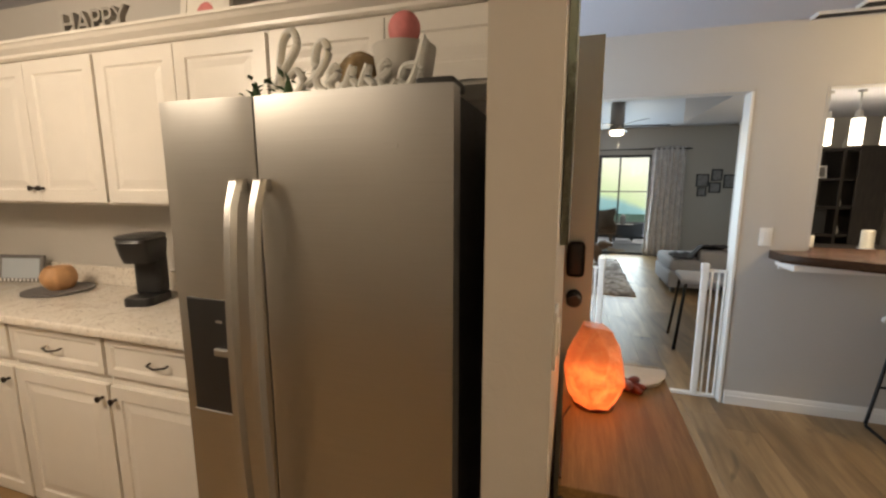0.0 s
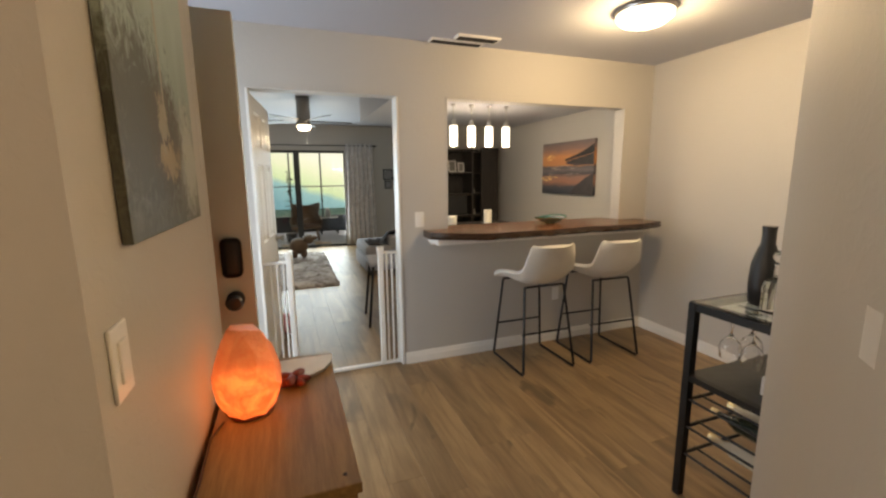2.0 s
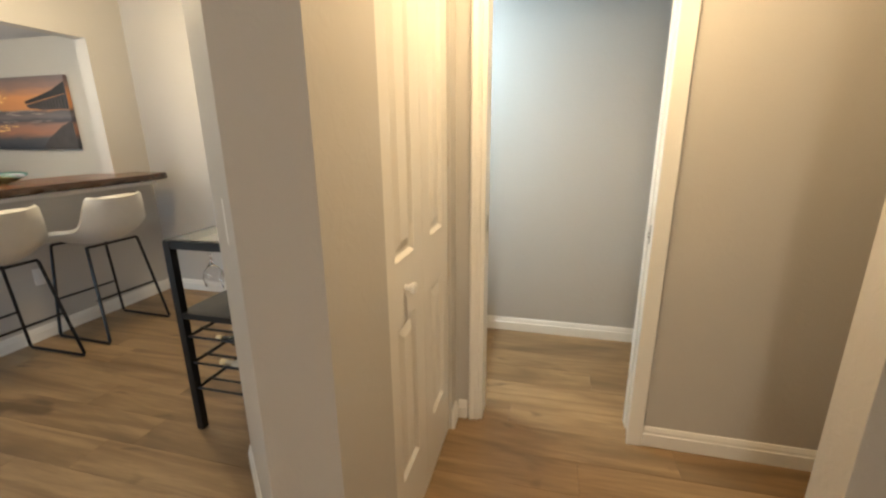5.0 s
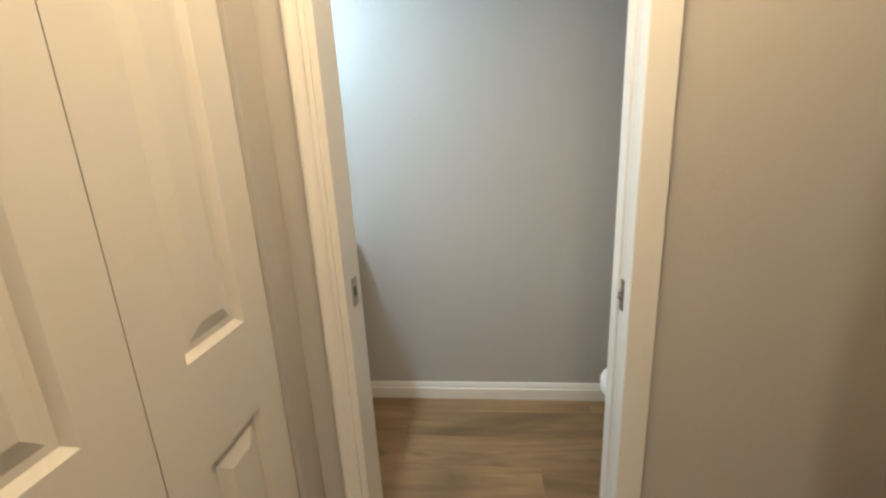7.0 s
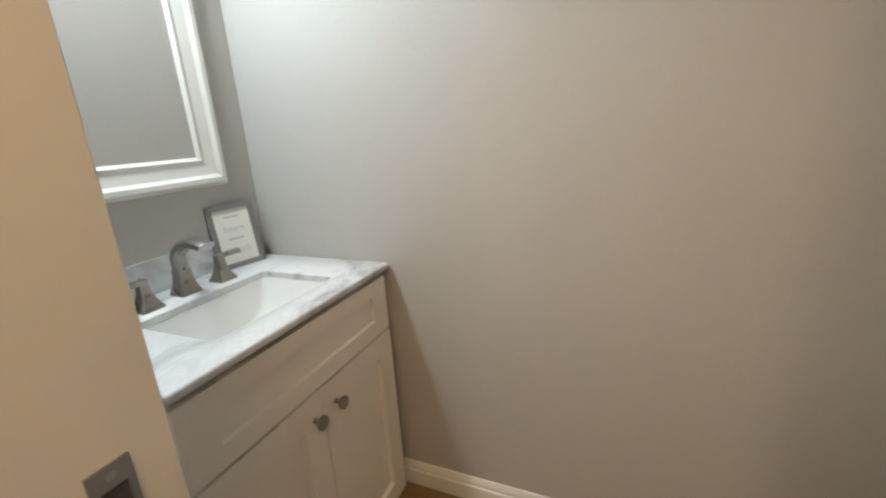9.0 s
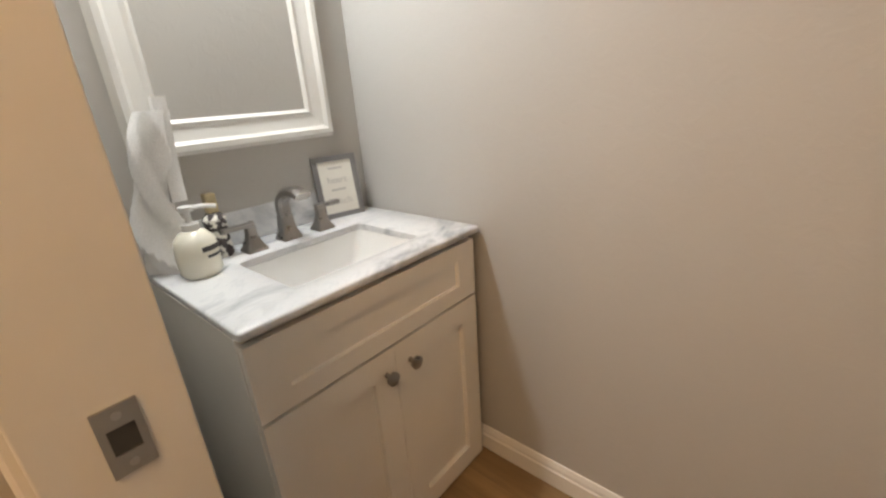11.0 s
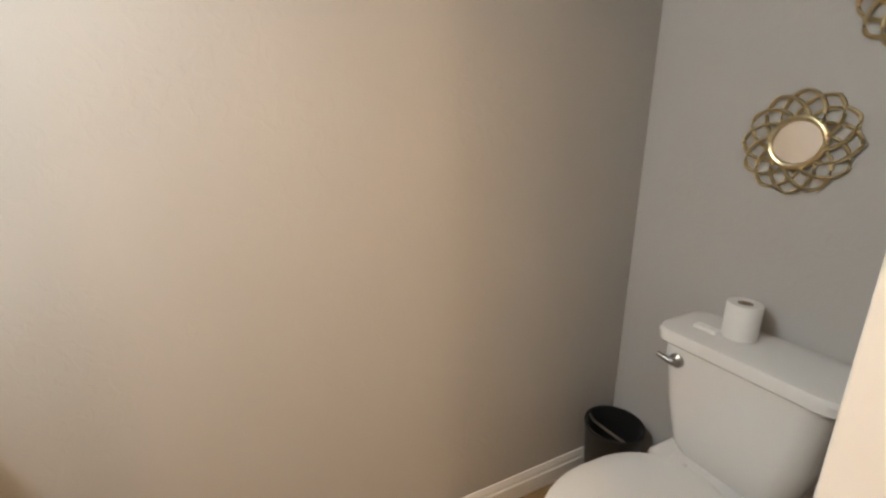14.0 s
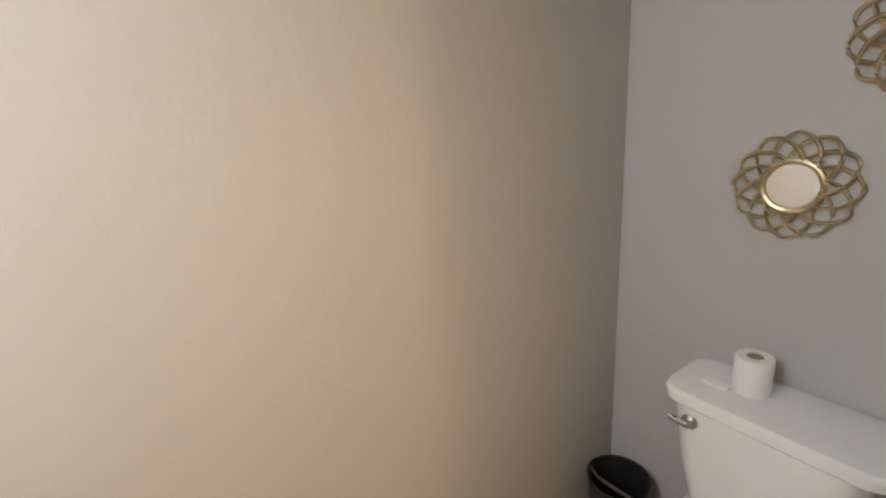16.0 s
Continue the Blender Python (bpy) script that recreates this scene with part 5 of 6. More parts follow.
def fridge_door(x0, x1):
    bm = bmesh.new()
    n = 12
    front = []
    for k in range(n + 1):
        u = -1 + 2 * k / n
        front.append(((x0 + x1) / 2 + (x1 - x0) / 2 * u, 0.016 * abs(u) ** 3.2))
    ring = lambda z: [(x, y, z) for x, y in front] + [(x1, 0.070, z), (x0, 0.070, z)]
    loft(bm, [ring(0.045), ring(0.050), ring(FH - 0.006), ring(FH)])
    return bm


part("freezer_door", fridge_door(0.0, SP - 0.003), STEEL, fr, smooth=True)
part("fridge_door", fridge_door(SP + 0.003, FW), STEEL, fr, smooth=True)
part("kick_plate", boxed(0.01, 0.05, 0.0, FW - 0.01, 0.07, 0.042), GREYC, fr)
for x in (SP - 0.035, SP + 0.035):
    bm = bmesh.new()
    rings = []
    for k in range(17):
        f = k / 16
        z = 0.42 + (1.485 - 0.42) * f
        y = -0.018 - 0.050 * math.sin(math.pi * f) ** 0.45
        rings.append([(x + sx * 0.0155, y + sy * 0.010, z) for sx, sy in ((-1, 0.6), (-0.6, -1), (0.6, -1), (1, 0.6), (0.6, 1), (-0.6, 1))])
    loft(bm, rings)
    box(bm, x - 0.012, -0.03, 1.455, x + 0.012, 0.004, 1.485)
    box(bm, x - 0.012, -0.03, 0.42, x + 0.012, 0.004, 0.45)
    part("handle", bm, SATIN, fr, "long curved satin handle", smooth=True)
dx0, dx1, dz0, dz1 = 0.048, 0.214, 0.845, 1.170
di = part("dispenser", boxed(dx0, -0.002, dz0, dx1, 0.012, dz1, 0.003), BLACKP, fr, "glossy black dispenser")
part("tray_lip", boxed(dx0 - 0.003, -0.006, dz0 - 0.005, dx1 + 0.003, 0.004, dz0 + 0.002, 0.002), SATIN, di)
part("paddle", boxed(dx1 - 0.075, -0.014, 1.015, dx1 - 0.012, -0.002, 1.035, 0.003), SATIN, di)
part("display", boxed(dx1 - 0.07, -0.0030, 1.105, dx1 - 0.05, -0.0018, 1.112), SATIN, di)
part("badge", boxed(FW - 0.20, 0.0005, 1.548, FW - 0.12, 0.0030, 1.560, 0.001), STEEL, fr, "small silver badge")


def kitchen_unit(name, x0, x1, y0, z0, z1, depth, doors, drawer=False, label="", raised=True, knob_right=False):
    ob = thing(name, label, "cabinet", pose(x0, y0, z0), "kitchen cabinets")
    w, h = x1 - x0, z1 - z0
    part("body", boxed(0.0015, 0.021, 0.0, w - 0.0015, depth, h), CABW, ob)
    top_z = h - 0.014
    if drawer:
        dw = w - 0.02
        d = part("drawer_front", panelled(dw, 0.160, 0.02, [(0.03, 0.030, dw - 0.03, 0.130)], 0.006, 0.012, False), CABW, ob, m=pose(0.01, 0, h - 0.168))
        bm = bmesh.new()
        tube(bm, [(w / 2 - 0.045, 0.0, h - 0.085), (w / 2 - 0.043, -0.018, h - 0.088), (w / 2, -0.026, h - 0.094), (w / 2 + 0.043, -0.018, h - 0.088), (w / 2 + 0.045, 0.0, h - 0.085)], 0.0045, 8)
        part("pull", bm, BRONZE, d, "dark bronze pull", smooth=True)
        top_z = h - 0.215
    n = doors
    dw = (w - 0.012) / n - 0.004
    for k in range(n):
        z = 0.012
        d = part("door", panelled(dw, top_z - z, 0.02, [(0.055, 0.055, dw - 0.055, top_z - z - 0.055)], 0.006, 0.006, raised), CABW, ob, m=pose(0.008 + k * (dw + 0.004), 0, z))
        bm = bmesh.new()
        kx = (0.008 + dw - 0.028) if (k == 0 and n == 2) or knob_right else 0.008 + k * (dw + 0.004) + 0.028
        kz = top_z - 0.055 if drawer else 0.075
        lathe(bm, [(0.007, 0.0), (0.006, -0.012), (0.013, -0.020), (0.013, -0.026), (0.005, -0.030)], 14, (kx, 0, kz), "y")
        part("knob", bm, BRONZE, d, "dark bronze knob", smooth=True)
    return ob


for x0, x1 in ((-3.95, -3.132), (-3.130, -2.236), (-2.234, -1.340)):
    kitchen_unit("wall_cabinet", x0, x1, 1.965, 1.375, 2.030, 0.283, 2, False, "cream-white raised-panel wall cabinet with two doors")
kitchen_unit("wall_cabinet", -1.338, -0.404, 1.965, 1.790, 2.030, 0.283, 2, False, "short cream-white cabinet above the refrigerator")
for x0, x1 in ((-3.778, -3.192), (-3.190, -2.606), (-2.604, -2.020), (-2.018, -1.434)):
    kitchen_unit("base_cabinet", x0, x1, 1.725, 0.0, 0.875, 0.523, 1, True, "cream-white base cabinet with a drawer and bronze hardware", knob_right=x0 < -2.1)
kitchen_unit("base_cabinet", -1.432, -1.300, 1.725, 0.0, 0.875, 0.523, 1, False, "narrow cream-white base cabinet beside the refrigerator")
ob = thing("crown_moulding", "cream-white crown moulding along the cabinet tops", "moulding", pose(-3.95, 1.965, 2.0305))
bm = bmesh.new()
prof = [(0.285, 0.0), (0.006, 0.0), (-0.004, 0.008), (-0.006, 0.020), (-0.030, 0.038), (-0.040, 0.052), (-0.048, 0.055), (-0.048, 0.066), (0.285, 0.066)]
loft(bm, [[(x, a, z) for a, z in prof] for x in (0.0, 3.546)])
part("moulding", bm, CABW, ob)
ct = thing("kitchen_counter", "beige granite kitchen counter with a low upstand", "countertop", pose(-3.9, 1.695, 0.876))
part("slab", boxed(0, 0, 0, 2.595, 0.553, 0.038, 0.008, 3), GRANITE, ct, smooth=True)
part("upstand", boxed(0, 0.533, 0.038, 2.595, 0.553, 0.14, 0.003), GRANITE, ct)
ZC = 0.914
cm = thing("coffee_maker", "black single-serve coffee maker with a grey lid", "coffee maker", pose(-2.165, 2.05, ZC, 0, 0, 20) @ Matrix.Diagonal((0.95, 0.78, 1.07, 1)))
bm = bmesh.new()
loft(bm, [rrect(-0.07, -0.13, 0.07, 0.11, 0.04, 0.0), rrect(-0.07, -0.13, 0.07, 0.11, 0.04, 0.028), rrect(-0.066, -0.125, 0.066, 0.105, 0.04, 0.036)])
part("base", bm, BLACKP, cm, smooth=True)
part("column", boxed(-0.062, -0.01, 0.030, 0.062, 0.10, 0.24, 0.02, 3), BLACKP, cm, smooth=True)
bm = bmesh.new()
loft(bm, [rrect(-0.060, -0.11, 0.060, 0.10, 0.035, 0.185), rrect(-0.068, -0.125, 0.068, 0.105, 0.035, 0.22), rrect(-0.074, -0.140, 0.074, 0.11, 0.035, 0.275), rrect(-0.070, -0.135, 0.070, 0.105, 0.035, 0.285)])
hd = part("head", bm, BLACKP, cm, smooth=True)
bm = bmesh.new()
loft(bm, [rrect(-0.070, -0.130, 0.070, 0.10, 0.03, 0.2852), rrect(-0.074, -0.145, 0.074, 0.105, 0.03, 0.300), rrect(-0.060, -0.12, 0.060, 0.09, 0.03, 0.308)])
part("lid", bm, plain("grey_plastic", (0.10, 0.10, 0.10), 0.4), cm, "grey lid", smooth=True)
tr = thing("slate_tray", "round dark slate tray on the counter", "tray", pose(-2.80, 2.05, ZC))
bm = bmesh.new()
lathe(bm, [(0.125, 0.0), (0.148, 0.004), (0.148, 0.014), (0.135, 0.012), (0.02, 0.010)], 36)
part("plate", bm, SLATE, tr, smooth=True)
pu = thing("carved_jar", "orange carved round jar on the slate tray", "jar", pose(-2.80, 2.06, ZC + 0.012))
bm = bmesh.new()
rings = []
for f in np.linspace(0, 1, 12):
    r = 0.075 * math.sin(math.pi * (0.16 + 0.66 * f)) ** 0.7
    rings.append([(r * (1 + 0.05 * math.cos(9 * a)) * math.cos(a), r * (1 + 0.05 * math.cos(9 * a)) * math.sin(a), 0.12 * f) for a in (2 * math.pi * k / 45 for k in range(45))])
loft(bm, rings)
part("jar_body", bm, PUMP, pu, smooth=True)
cb = thing("counter_sign", "small striped framed sign leaning on the kitchen wall", "sign", pose(-3.26, 2.13, ZC, -10, 0, 12) @ Matrix.Diagonal((1.25, 1, 1.35, 1)))
part("sign_frame", boxed(-0.11, 0.0, 0, 0.11, 0.018, 0.115, 0.003), SLATE, cb)
part("sign_face", boxed(-0.095, -0.002, 0.015, 0.095, 0.0, 0.10), plain("blue_grey_face", (0.42, 0.47, 0.52), 0.6), cb)
for k in range(11):
    part("stripe", boxed(-0.104 + 0.02 * k, -0.0016, 0.002, -0.096 + 0.02 * k, 0.0, 0.013), PLAST, cb)

# things on the refrigerator and cabinets
fz = 1.680
le = thing("script_sign", "white glitter script word standing on the refrigerator", "sign", pose(-0.79, 1.530, fz))
GLITTER = plain("glitter_white", (0.66, 0.66, 0.62), 0.5, vary=0.3, scale=300, bump=0.6, bump_scale=400)
PEN_E = [(0.0, 0.028), (0.032, 0.048), (0.028, 0.068), (0.010, 0.050), (0.016, 0.016), (0.040, 0.012), (0.055, 0.026)]
PEN_S = [(0.0, 0.016), (0.026, 0.064), (0.024, 0.036), (0.040, 0.020), (0.026, 0.012), (0.008, 0.016)]
PEN_B = [(0.0, 0.030), (0.036, 0.072), (0.078, 0.122), (0.068, 0.156), (0.036, 0.140), (0.020, 0.070), (0.030, 0.020), (0.070, 0.012), (0.094, 0.040), (0.074, 0.066), (0.050, 0.052)]
PEN_L = [(-0.006, 0.030), (0.036, 0.060), (0.064, 0.100), (0.050, 0.126), (0.026, 0.104), (0.024, 0.036), (0.050, 0.012)]
PEN_D = [(0.048, 0.056), (0.016, 0.052), (0.006, 0.022), (0.026, 0.012), (0.050, 0.048), (0.074, 0.112), (0.060, 0.050), (0.064, 0.016), (0.082, 0.018)]


def smooth_line(pen, steps=5):
    fine = []
    for i in range(len(pen) - 1):
        p0, p1, p2, p3 = pen[max(0, i - 1)], pen[i], pen[i + 1], pen[min(len(pen) - 1, i + 2)]
        for k in range(steps):
            t = k / steps
            fine.append(tuple(0.5 * (2 * p1[c] + (p2[c] - p0[c]) * t + (2 * p0[c] - 5 * p1[c] + 4 * p2[c] - p3[c]) * t * t + (3 * p1[c] - p0[c] - 3 * p2[c] + p3[c]) * t ** 3) for c in (0, 1)))
    return fine + [pen[-1]]


for x0, pen in ((0.0, PEN_B), (0.112, PEN_L), (0.168, PEN_E), (0.222, PEN_S), (0.268, PEN_S), (0.318, PEN_E), (0.380, PEN_D)):
    bm = bmesh.new()
    tube(bm, [(0.88 * (x0 - 0.235 + x) + 0.024, 0.0, z) for x, z in smooth_line(pen)], 0.0100, 8)
    part("script_letter", bm, GLITTER, le, smooth=True)
for dx, dy, nm in ((-0.24, -0.01, 0), (-0.13, -0.025, 1)):
    pl = thing("greenery_sprig", "small dark green artificial sprig beside the script word", "plant", pose(-0.80 + dx, 1.53 + dy + 0.02, fz))
    rnd = random.Random(nm)
    for k in range(14):
        a, r, z = rnd.uniform(0, 6.28), rnd.uniform(0.005, 0.045), rnd.uniform(0.008, 0.05)
        bm = bmesh.new()
        pts = [(0, 0, 0), (0.012, 0.007, 0.003), (0.03, 0, 0.0), (0.012, -0.007, 0.003)]
        bm.faces.new([bm.verts.new(p) for p in pts])
        part("leaf", bm, LEAF, pl, m=pose(r * math.cos(a), r * math.sin(a), z, rnd.uniform(-40, 40), rnd.uniform(-50, 10), math.degrees(a)))
    bm = bmesh.new()
    lathe(bm, [(0.02, 0.0), (0.012, 0.02), (0.003, 0.05)], 8)
    part("stem", bm, LEAF, pl)
po = thing("stone_planter", "grey round planter holding a pink ornament on the refrigerator", "planter", pose(-0.66, 1.62, fz))
bm = bmesh.new()
lathe(bm, [(0.055, 0.0), (0.064, 0.03), (0.076, 0.10), (0.079, 0.122), (0.070, 0.122), (0.06, 0.09), (0.02, 0.085)], 28)
part("pot", bm, STONE, po, smooth=True)
bm = bmesh.new()
tube(bm, [(0, 0, 0.08), (0.004, 0, 0.17)], 0.003, 6)
part("stick", bm, STONE, po)
bm = bmesh.new()
bmesh.ops.create_icosphere(bm, subdivisions=3, radius=0.042, matrix=pose(0.0, 0, 0.166) @ Matrix.Diagonal((0.98, 0.7, 1.0, 1)))
part("ornament", bm, PINK, po, "pink red ball ornament", smooth=True)
sh = thing("seashell", "brown and cream seashell on the refrigerator", "seashell", pose(-0.80, 1.64, fz + 0.02) @ Matrix.Diagonal((0.95, 0.95, 0.95, 1)))
bm = bmesh.new()
rings = []
for f in np.linspace(0, 1, 16):
    r = 0.058 * math.sin(math.pi * (0.08 + 0.86 * f)) ** 0.8
    rings.append([(-0.055 + 0.13 * f, r * math.cos(a) * (1 + 0.1 * math.sin(8 * f + a)), 0.058 + r * math.sin(a)) for a in (2 * math.pi * k / 24 for k in range(24))])
loft(bm, rings)
part("shell", bm, plain("cowrie", (0.50, 0.36, 0.20), 0.25, vary=0.6, scale=22), sh, smooth=True)
bx = thing("word_sign", "grey block-letter word standing on the cabinet tops", "sign", pose(-2.20, 1.975, 2.0965))
words("letters", "HAPPY", 0.125, plain("grey_letters", (0.33, 0.31, 0.28), 0.6), pose(0, 0, 0.044, 90), bx, 0.012)
fp = thing("picture_frame", "white framed print with a pink motif on the cabinet tops", "picture frame", pose(-1.76, 2.10, 2.0965, -8))
bm = bmesh.new()
for b in ((-0.13, 0, 0, -0.10, 0.018, 0.2), (0.10, 0, 0, 0.13, 0.018, 0.2), (-0.10, 0, 0, 0.10, 0.018, 0.03), (-0.10, 0, 0.17, 0.10, 0.018, 0.2)):
    box(bm, *b)
part("frame", bm, CABW, fp)
part("print", boxed(-0.10, 0.004, 0.03, 0.10, 0.012, 0.17), CREAM, fp)
bm = bmesh.new()
lathe(bm, [(0.045, 0.0), (0.04, -0.002)], 20, (0.0, 0.004, 0.085), "y")
part("motif", bm, PINK, fp)

# ---- dining corner ----
for k in range(4):
    ob = thing("pendant_light", "glowing cylindrical glass pendant over the dining table", "pendant light", pose(1.566 + 0.193 * k, 4.61, 2.155), "dining pendants")
    bm = bmesh.new()
    lathe(bm, [(0.026, -0.001), (0.026, -0.02), (0.006, -0.024), (0.004, -0.16)], 16)
    part("stem", bm, SATIN, ob, smooth=True)
    bm = bmesh.new()
    lathe(bm, [(0.022, -0.150), (0.028, -0.205), (0.024, -0.210)], 20)
    part("socket_cap", bm, SATIN, ob, smooth=True)
    bm = bmesh.new()
    lathe(bm, [(0.037, -0.206), (0.039, -0.212), (0.039, -0.395), (0.033, -0.398)], 24)
    part("shade", bm, glow("pendant_glass", (1.0, 0.93, 0.80), 3.0), ob, "bright frosted glass", smooth=True).visible_shadow = False

table = thing("dining_table", "dark counter-height dining table behind the bar", "table", pose(1.89, 4.85, 0))
part("tabletop", boxed(-0.62, -0.50, 0.880, 0.62, 0.50, 0.915, 0.006), DARKW, table)
for sx in (-1, 1):
    for sy in (-1, 1):
        part("leg", boxed(sx * 0.56 - 0.035, sy * 0.44 - 0.035, 0, sx * 0.56 + 0.035, sy * 0.44 + 0.035, 0.880, 0.003), DARKW, table)
for x, y, h, r in ((1.590, 4.715, 0.115, 0.045), (2.175, 5.07, 0.135, 0.045)):
    ob = thing("pillar_candle", "cream pillar candle on a plate on the dining table", "candle", pose(x, y, 0.915))
    bm = bmesh.new()
    lathe(bm, [(0.055, 0.0), (0.062, 0.006), (0.055, 0.010), (0.02, 0.010)], 26)
    part("plate", bm, CERAM, ob, smooth=True)
    bm = bmesh.new()
    lathe(bm, [(r, 0.010), (r, h + 0.02), (r - 0.006, h + 0.026), (r - 0.012, h + 0.018), (0.004, h + 0.016)], 26)
    part("wax", bm, CANDLE, ob, smooth=True)


def chair(x, y, turn, label):
    ob = thing("dining_chair", label, "chair", pose(x, y, 0, 0, 0, turn))
    part("seat", boxed(-0.21, -0.21, 0.60, 0.21, 0.21, 0.65, 0.015, 3), SOFA, ob, smooth=True)
    for sx in (-1, 1):
        for sy in (-1, 1):
            bm = bmesh.new()
            tube(bm, [(sx * 0.17, sy * 0.17, 0.605), (sx * 0.22, sy * 0.23, 0.0)], 0.013, 8)
            part("leg", bm, BLACK, ob, smooth=True)
    bm = bmesh.new()
    tube(bm, [(-0.2, -0.19, 0.63), (-0.21, -0.23, 0.90), (-0.12, -0.27, 0.95), (0.12, -0.27, 0.95), (0.21, -0.23, 0.90), (0.2, -0.19, 0.63)], 0.013, 8)
    part("back_frame", bm, BLACK, ob, smooth=True)
    for k in range(3):
        bm = bmesh.new()
        z = 0.72 + 0.07 * k
        tube(bm, [(-0.205, -0.205 - 0.02 * k, z), (0, -0.262, z), (0.205, -0.205 - 0.02 * k, z)], 0.009, 8)
        part("back_bar", bm, BLACK, ob, smooth=True)


chair(0.92, 4.82, 85, "black metal dining chair with a grey seat at the table end")

# picture of a pier at sunset
sunset = vertical_bands("sunset_sea_painting", [(0.0, (0.035, 0.04, 0.055)), (0.14, (0.07, 0.075, 0.09)), (0.24, (0.36, 0.17, 0.11)), (0.33, (0.30, 0.17, 0.13)), (0.40, (0.06, 0.06, 0.075)), (0.46, (0.16, 0.14, 0.15)), (0.52, (0.10, 0.09, 0.10)), (0.56, (0.55, 0.24, 0.10)), (0.72, (0.62, 0.27, 0.11)), (0.86, (0.28, 0.17, 0.14)), (1.0, (0.15, 0.125, 0.13))], 0.61, 0.07, 0.5, (3, 4, 24))
ob = thing("canvas_painting", "orange sunset canvas of a pier over the sea", "painting", pose(3.13, 4.39, 1.238))
part("canvas", boxed(-0.035, 0, 0, -0.002, 0.965, 0.610, 0.002), sunset, ob)
PIER = plain("pier_paint", (0.022, 0.021, 0.024), 0.6, vary=0.5, scale=30)
MURK = plain("murky_water_paint", (0.060, 0.052, 0.055), 0.6, vary=0.5, scale=14)
SUNP = plain("sun_paint", (0.95, 0.60, 0.24), 0.6, vary=0.2)
FOAM = plain("foam_paint", (0.42, 0.36, 0.33), 0.6, vary=0.4, scale=20)
brush = random.Random(41)


def brush_mark(name, material, pts, lift):
    bm = bmesh.new()
    bm.faces.new([bm.verts.new((-0.0352 - 0.0001 * lift, y, z)) for y, z in pts])
    part(name, bm, material, ob)


brush_mark("painted_water", MURK, [(0.0, 0.335), (0.30, 0.335), (0.46, 0.350), (0.50, 0.375), (0.0, 0.46)], 1)
brush_mark("painted_water", MURK, [(0.0, 0.0), (0.42, 0.0), (0.30, 0.10), (0.12, 0.20), (0.0, 0.24)], 1)
brush_mark("painted_pier", PIER, [(0.0, 0.465), (0.50, 0.385), (0.50, 0.408), (0.30, 0.455), (0.17, 0.490), (0.0, 0.560)], 3)
for k in range(13):
    y = 0.012 + 0.036 * k
    brush_mark("painted_pier", PIER, [(y, 0.335 + 0.08 * y), (y + 0.015 - 0.014 * y, 0.335 + 0.08 * y), (y + 0.013, 0.49 - 0.2 * y), (y, 0.49 - 0.2 * y)], 2)
for k in range(16):
    y, z, w, h = brush.gauss(0.82, 0.035), brush.uniform(0.40, 0.47), brush.uniform(0.015, 0.05), brush.uniform(0.003, 0.008)
    brush_mark("painted_glow", SUNP, [(y - w, z), (y, z - h), (y + w, z), (y, z + h)], 1 + 0.1 * k)
for k in range(14):
    y, z, w, h = brush.gauss(0.80, 0.06), brush.uniform(0.15, 0.22), brush.uniform(0.02, 0.07), brush.uniform(0.002, 0.005)
    brush_mark("painted_glow", SUNP, [(y - w, z), (y, z - h), (y + w, z), (y, z + h)], 3 + 0.1 * k)
for k in range(18):
    z = brush.choice((0.238, 0.300, 0.325)) + brush.uniform(-0.008, 0.008)
    y, w, h = brush.uniform(0.2, 0.86), brush.uniform(0.04, 0.10), brush.uniform(0.002, 0.004)
    brush_mark("painted_foam", FOAM, [(y - w, z), (y, z - h), (y + w, z + 0.003), (y, z + h)], 5 + 0.1 * k)

# bookcase
bk = thing("bookcase", "dark wooden bookcase with framed photos and ornaments", "bookcase", pose(1.78, 6.50, 0))
BW, BH = 1.27, 1.86
for x0, x1 in ((0, 0.03), (0.84, 0.87), (BW - 0.03, BW)):
    part("side", boxed(x0, 0, 0, x1, 0.38, BH, 0.002), DARKW, bk)
part("back", boxed(0.03, 0.37, 0.02, BW - 0.03, 0.38, BH - 0.02), DARKW, bk)
part("tall_door", boxed(0.98, -0.018, 0.02, BW - 0.001, 0.0, BH + 0.02, 0.003), DARKW, bk)
for z in (0.02, 0.46, 0.86, 1.18, 1.50, BH - 0.03):
    part("shelf", boxed(0.032, 0.005, z, BW - 0.032, 0.368, z + 0.028), DARKW, bk)
part("television", boxed(0.10, 0.04, 0.890, 0.78, 0.10, 1.175, 0.004), DARKF, bk, "black flat screen")
for x, z, w, h in ((0.42, 1.528, 0.11, 0.15), (0.56, 1.528, 0.12, 0.17), (0.70, 1.528, 0.10, 0.14)):
    ob = thing("photo_frame", "small white photo frame on the bookcase shelf", "picture frame", pose(1.78 + x, 6.58, z, -8), "photo frames")
    bm = bmesh.new()
    for b in ((-w / 2, 0, 0, -w / 2 + 0.015, 0.012, h), (w / 2 - 0.015, 0, 0, w / 2, 0.012, h), (-w / 2 + 0.015, 0, 0, w / 2 - 0.015, 0.012, 0.015), (-w / 2 + 0.015, 0, h - 0.015, w / 2 - 0.015, 0.012, h)):
        box(bm, *b)
    part("frame", bm, PLAST, ob)
    part("photo", boxed(-w / 2 + 0.015, 0.004, 0.015, w / 2 - 0.015, 0.009, h - 0.015), plain("grey_photo", (0.25, 0.24, 0.23), 0.4, vary=0.6, scale=25), ob)
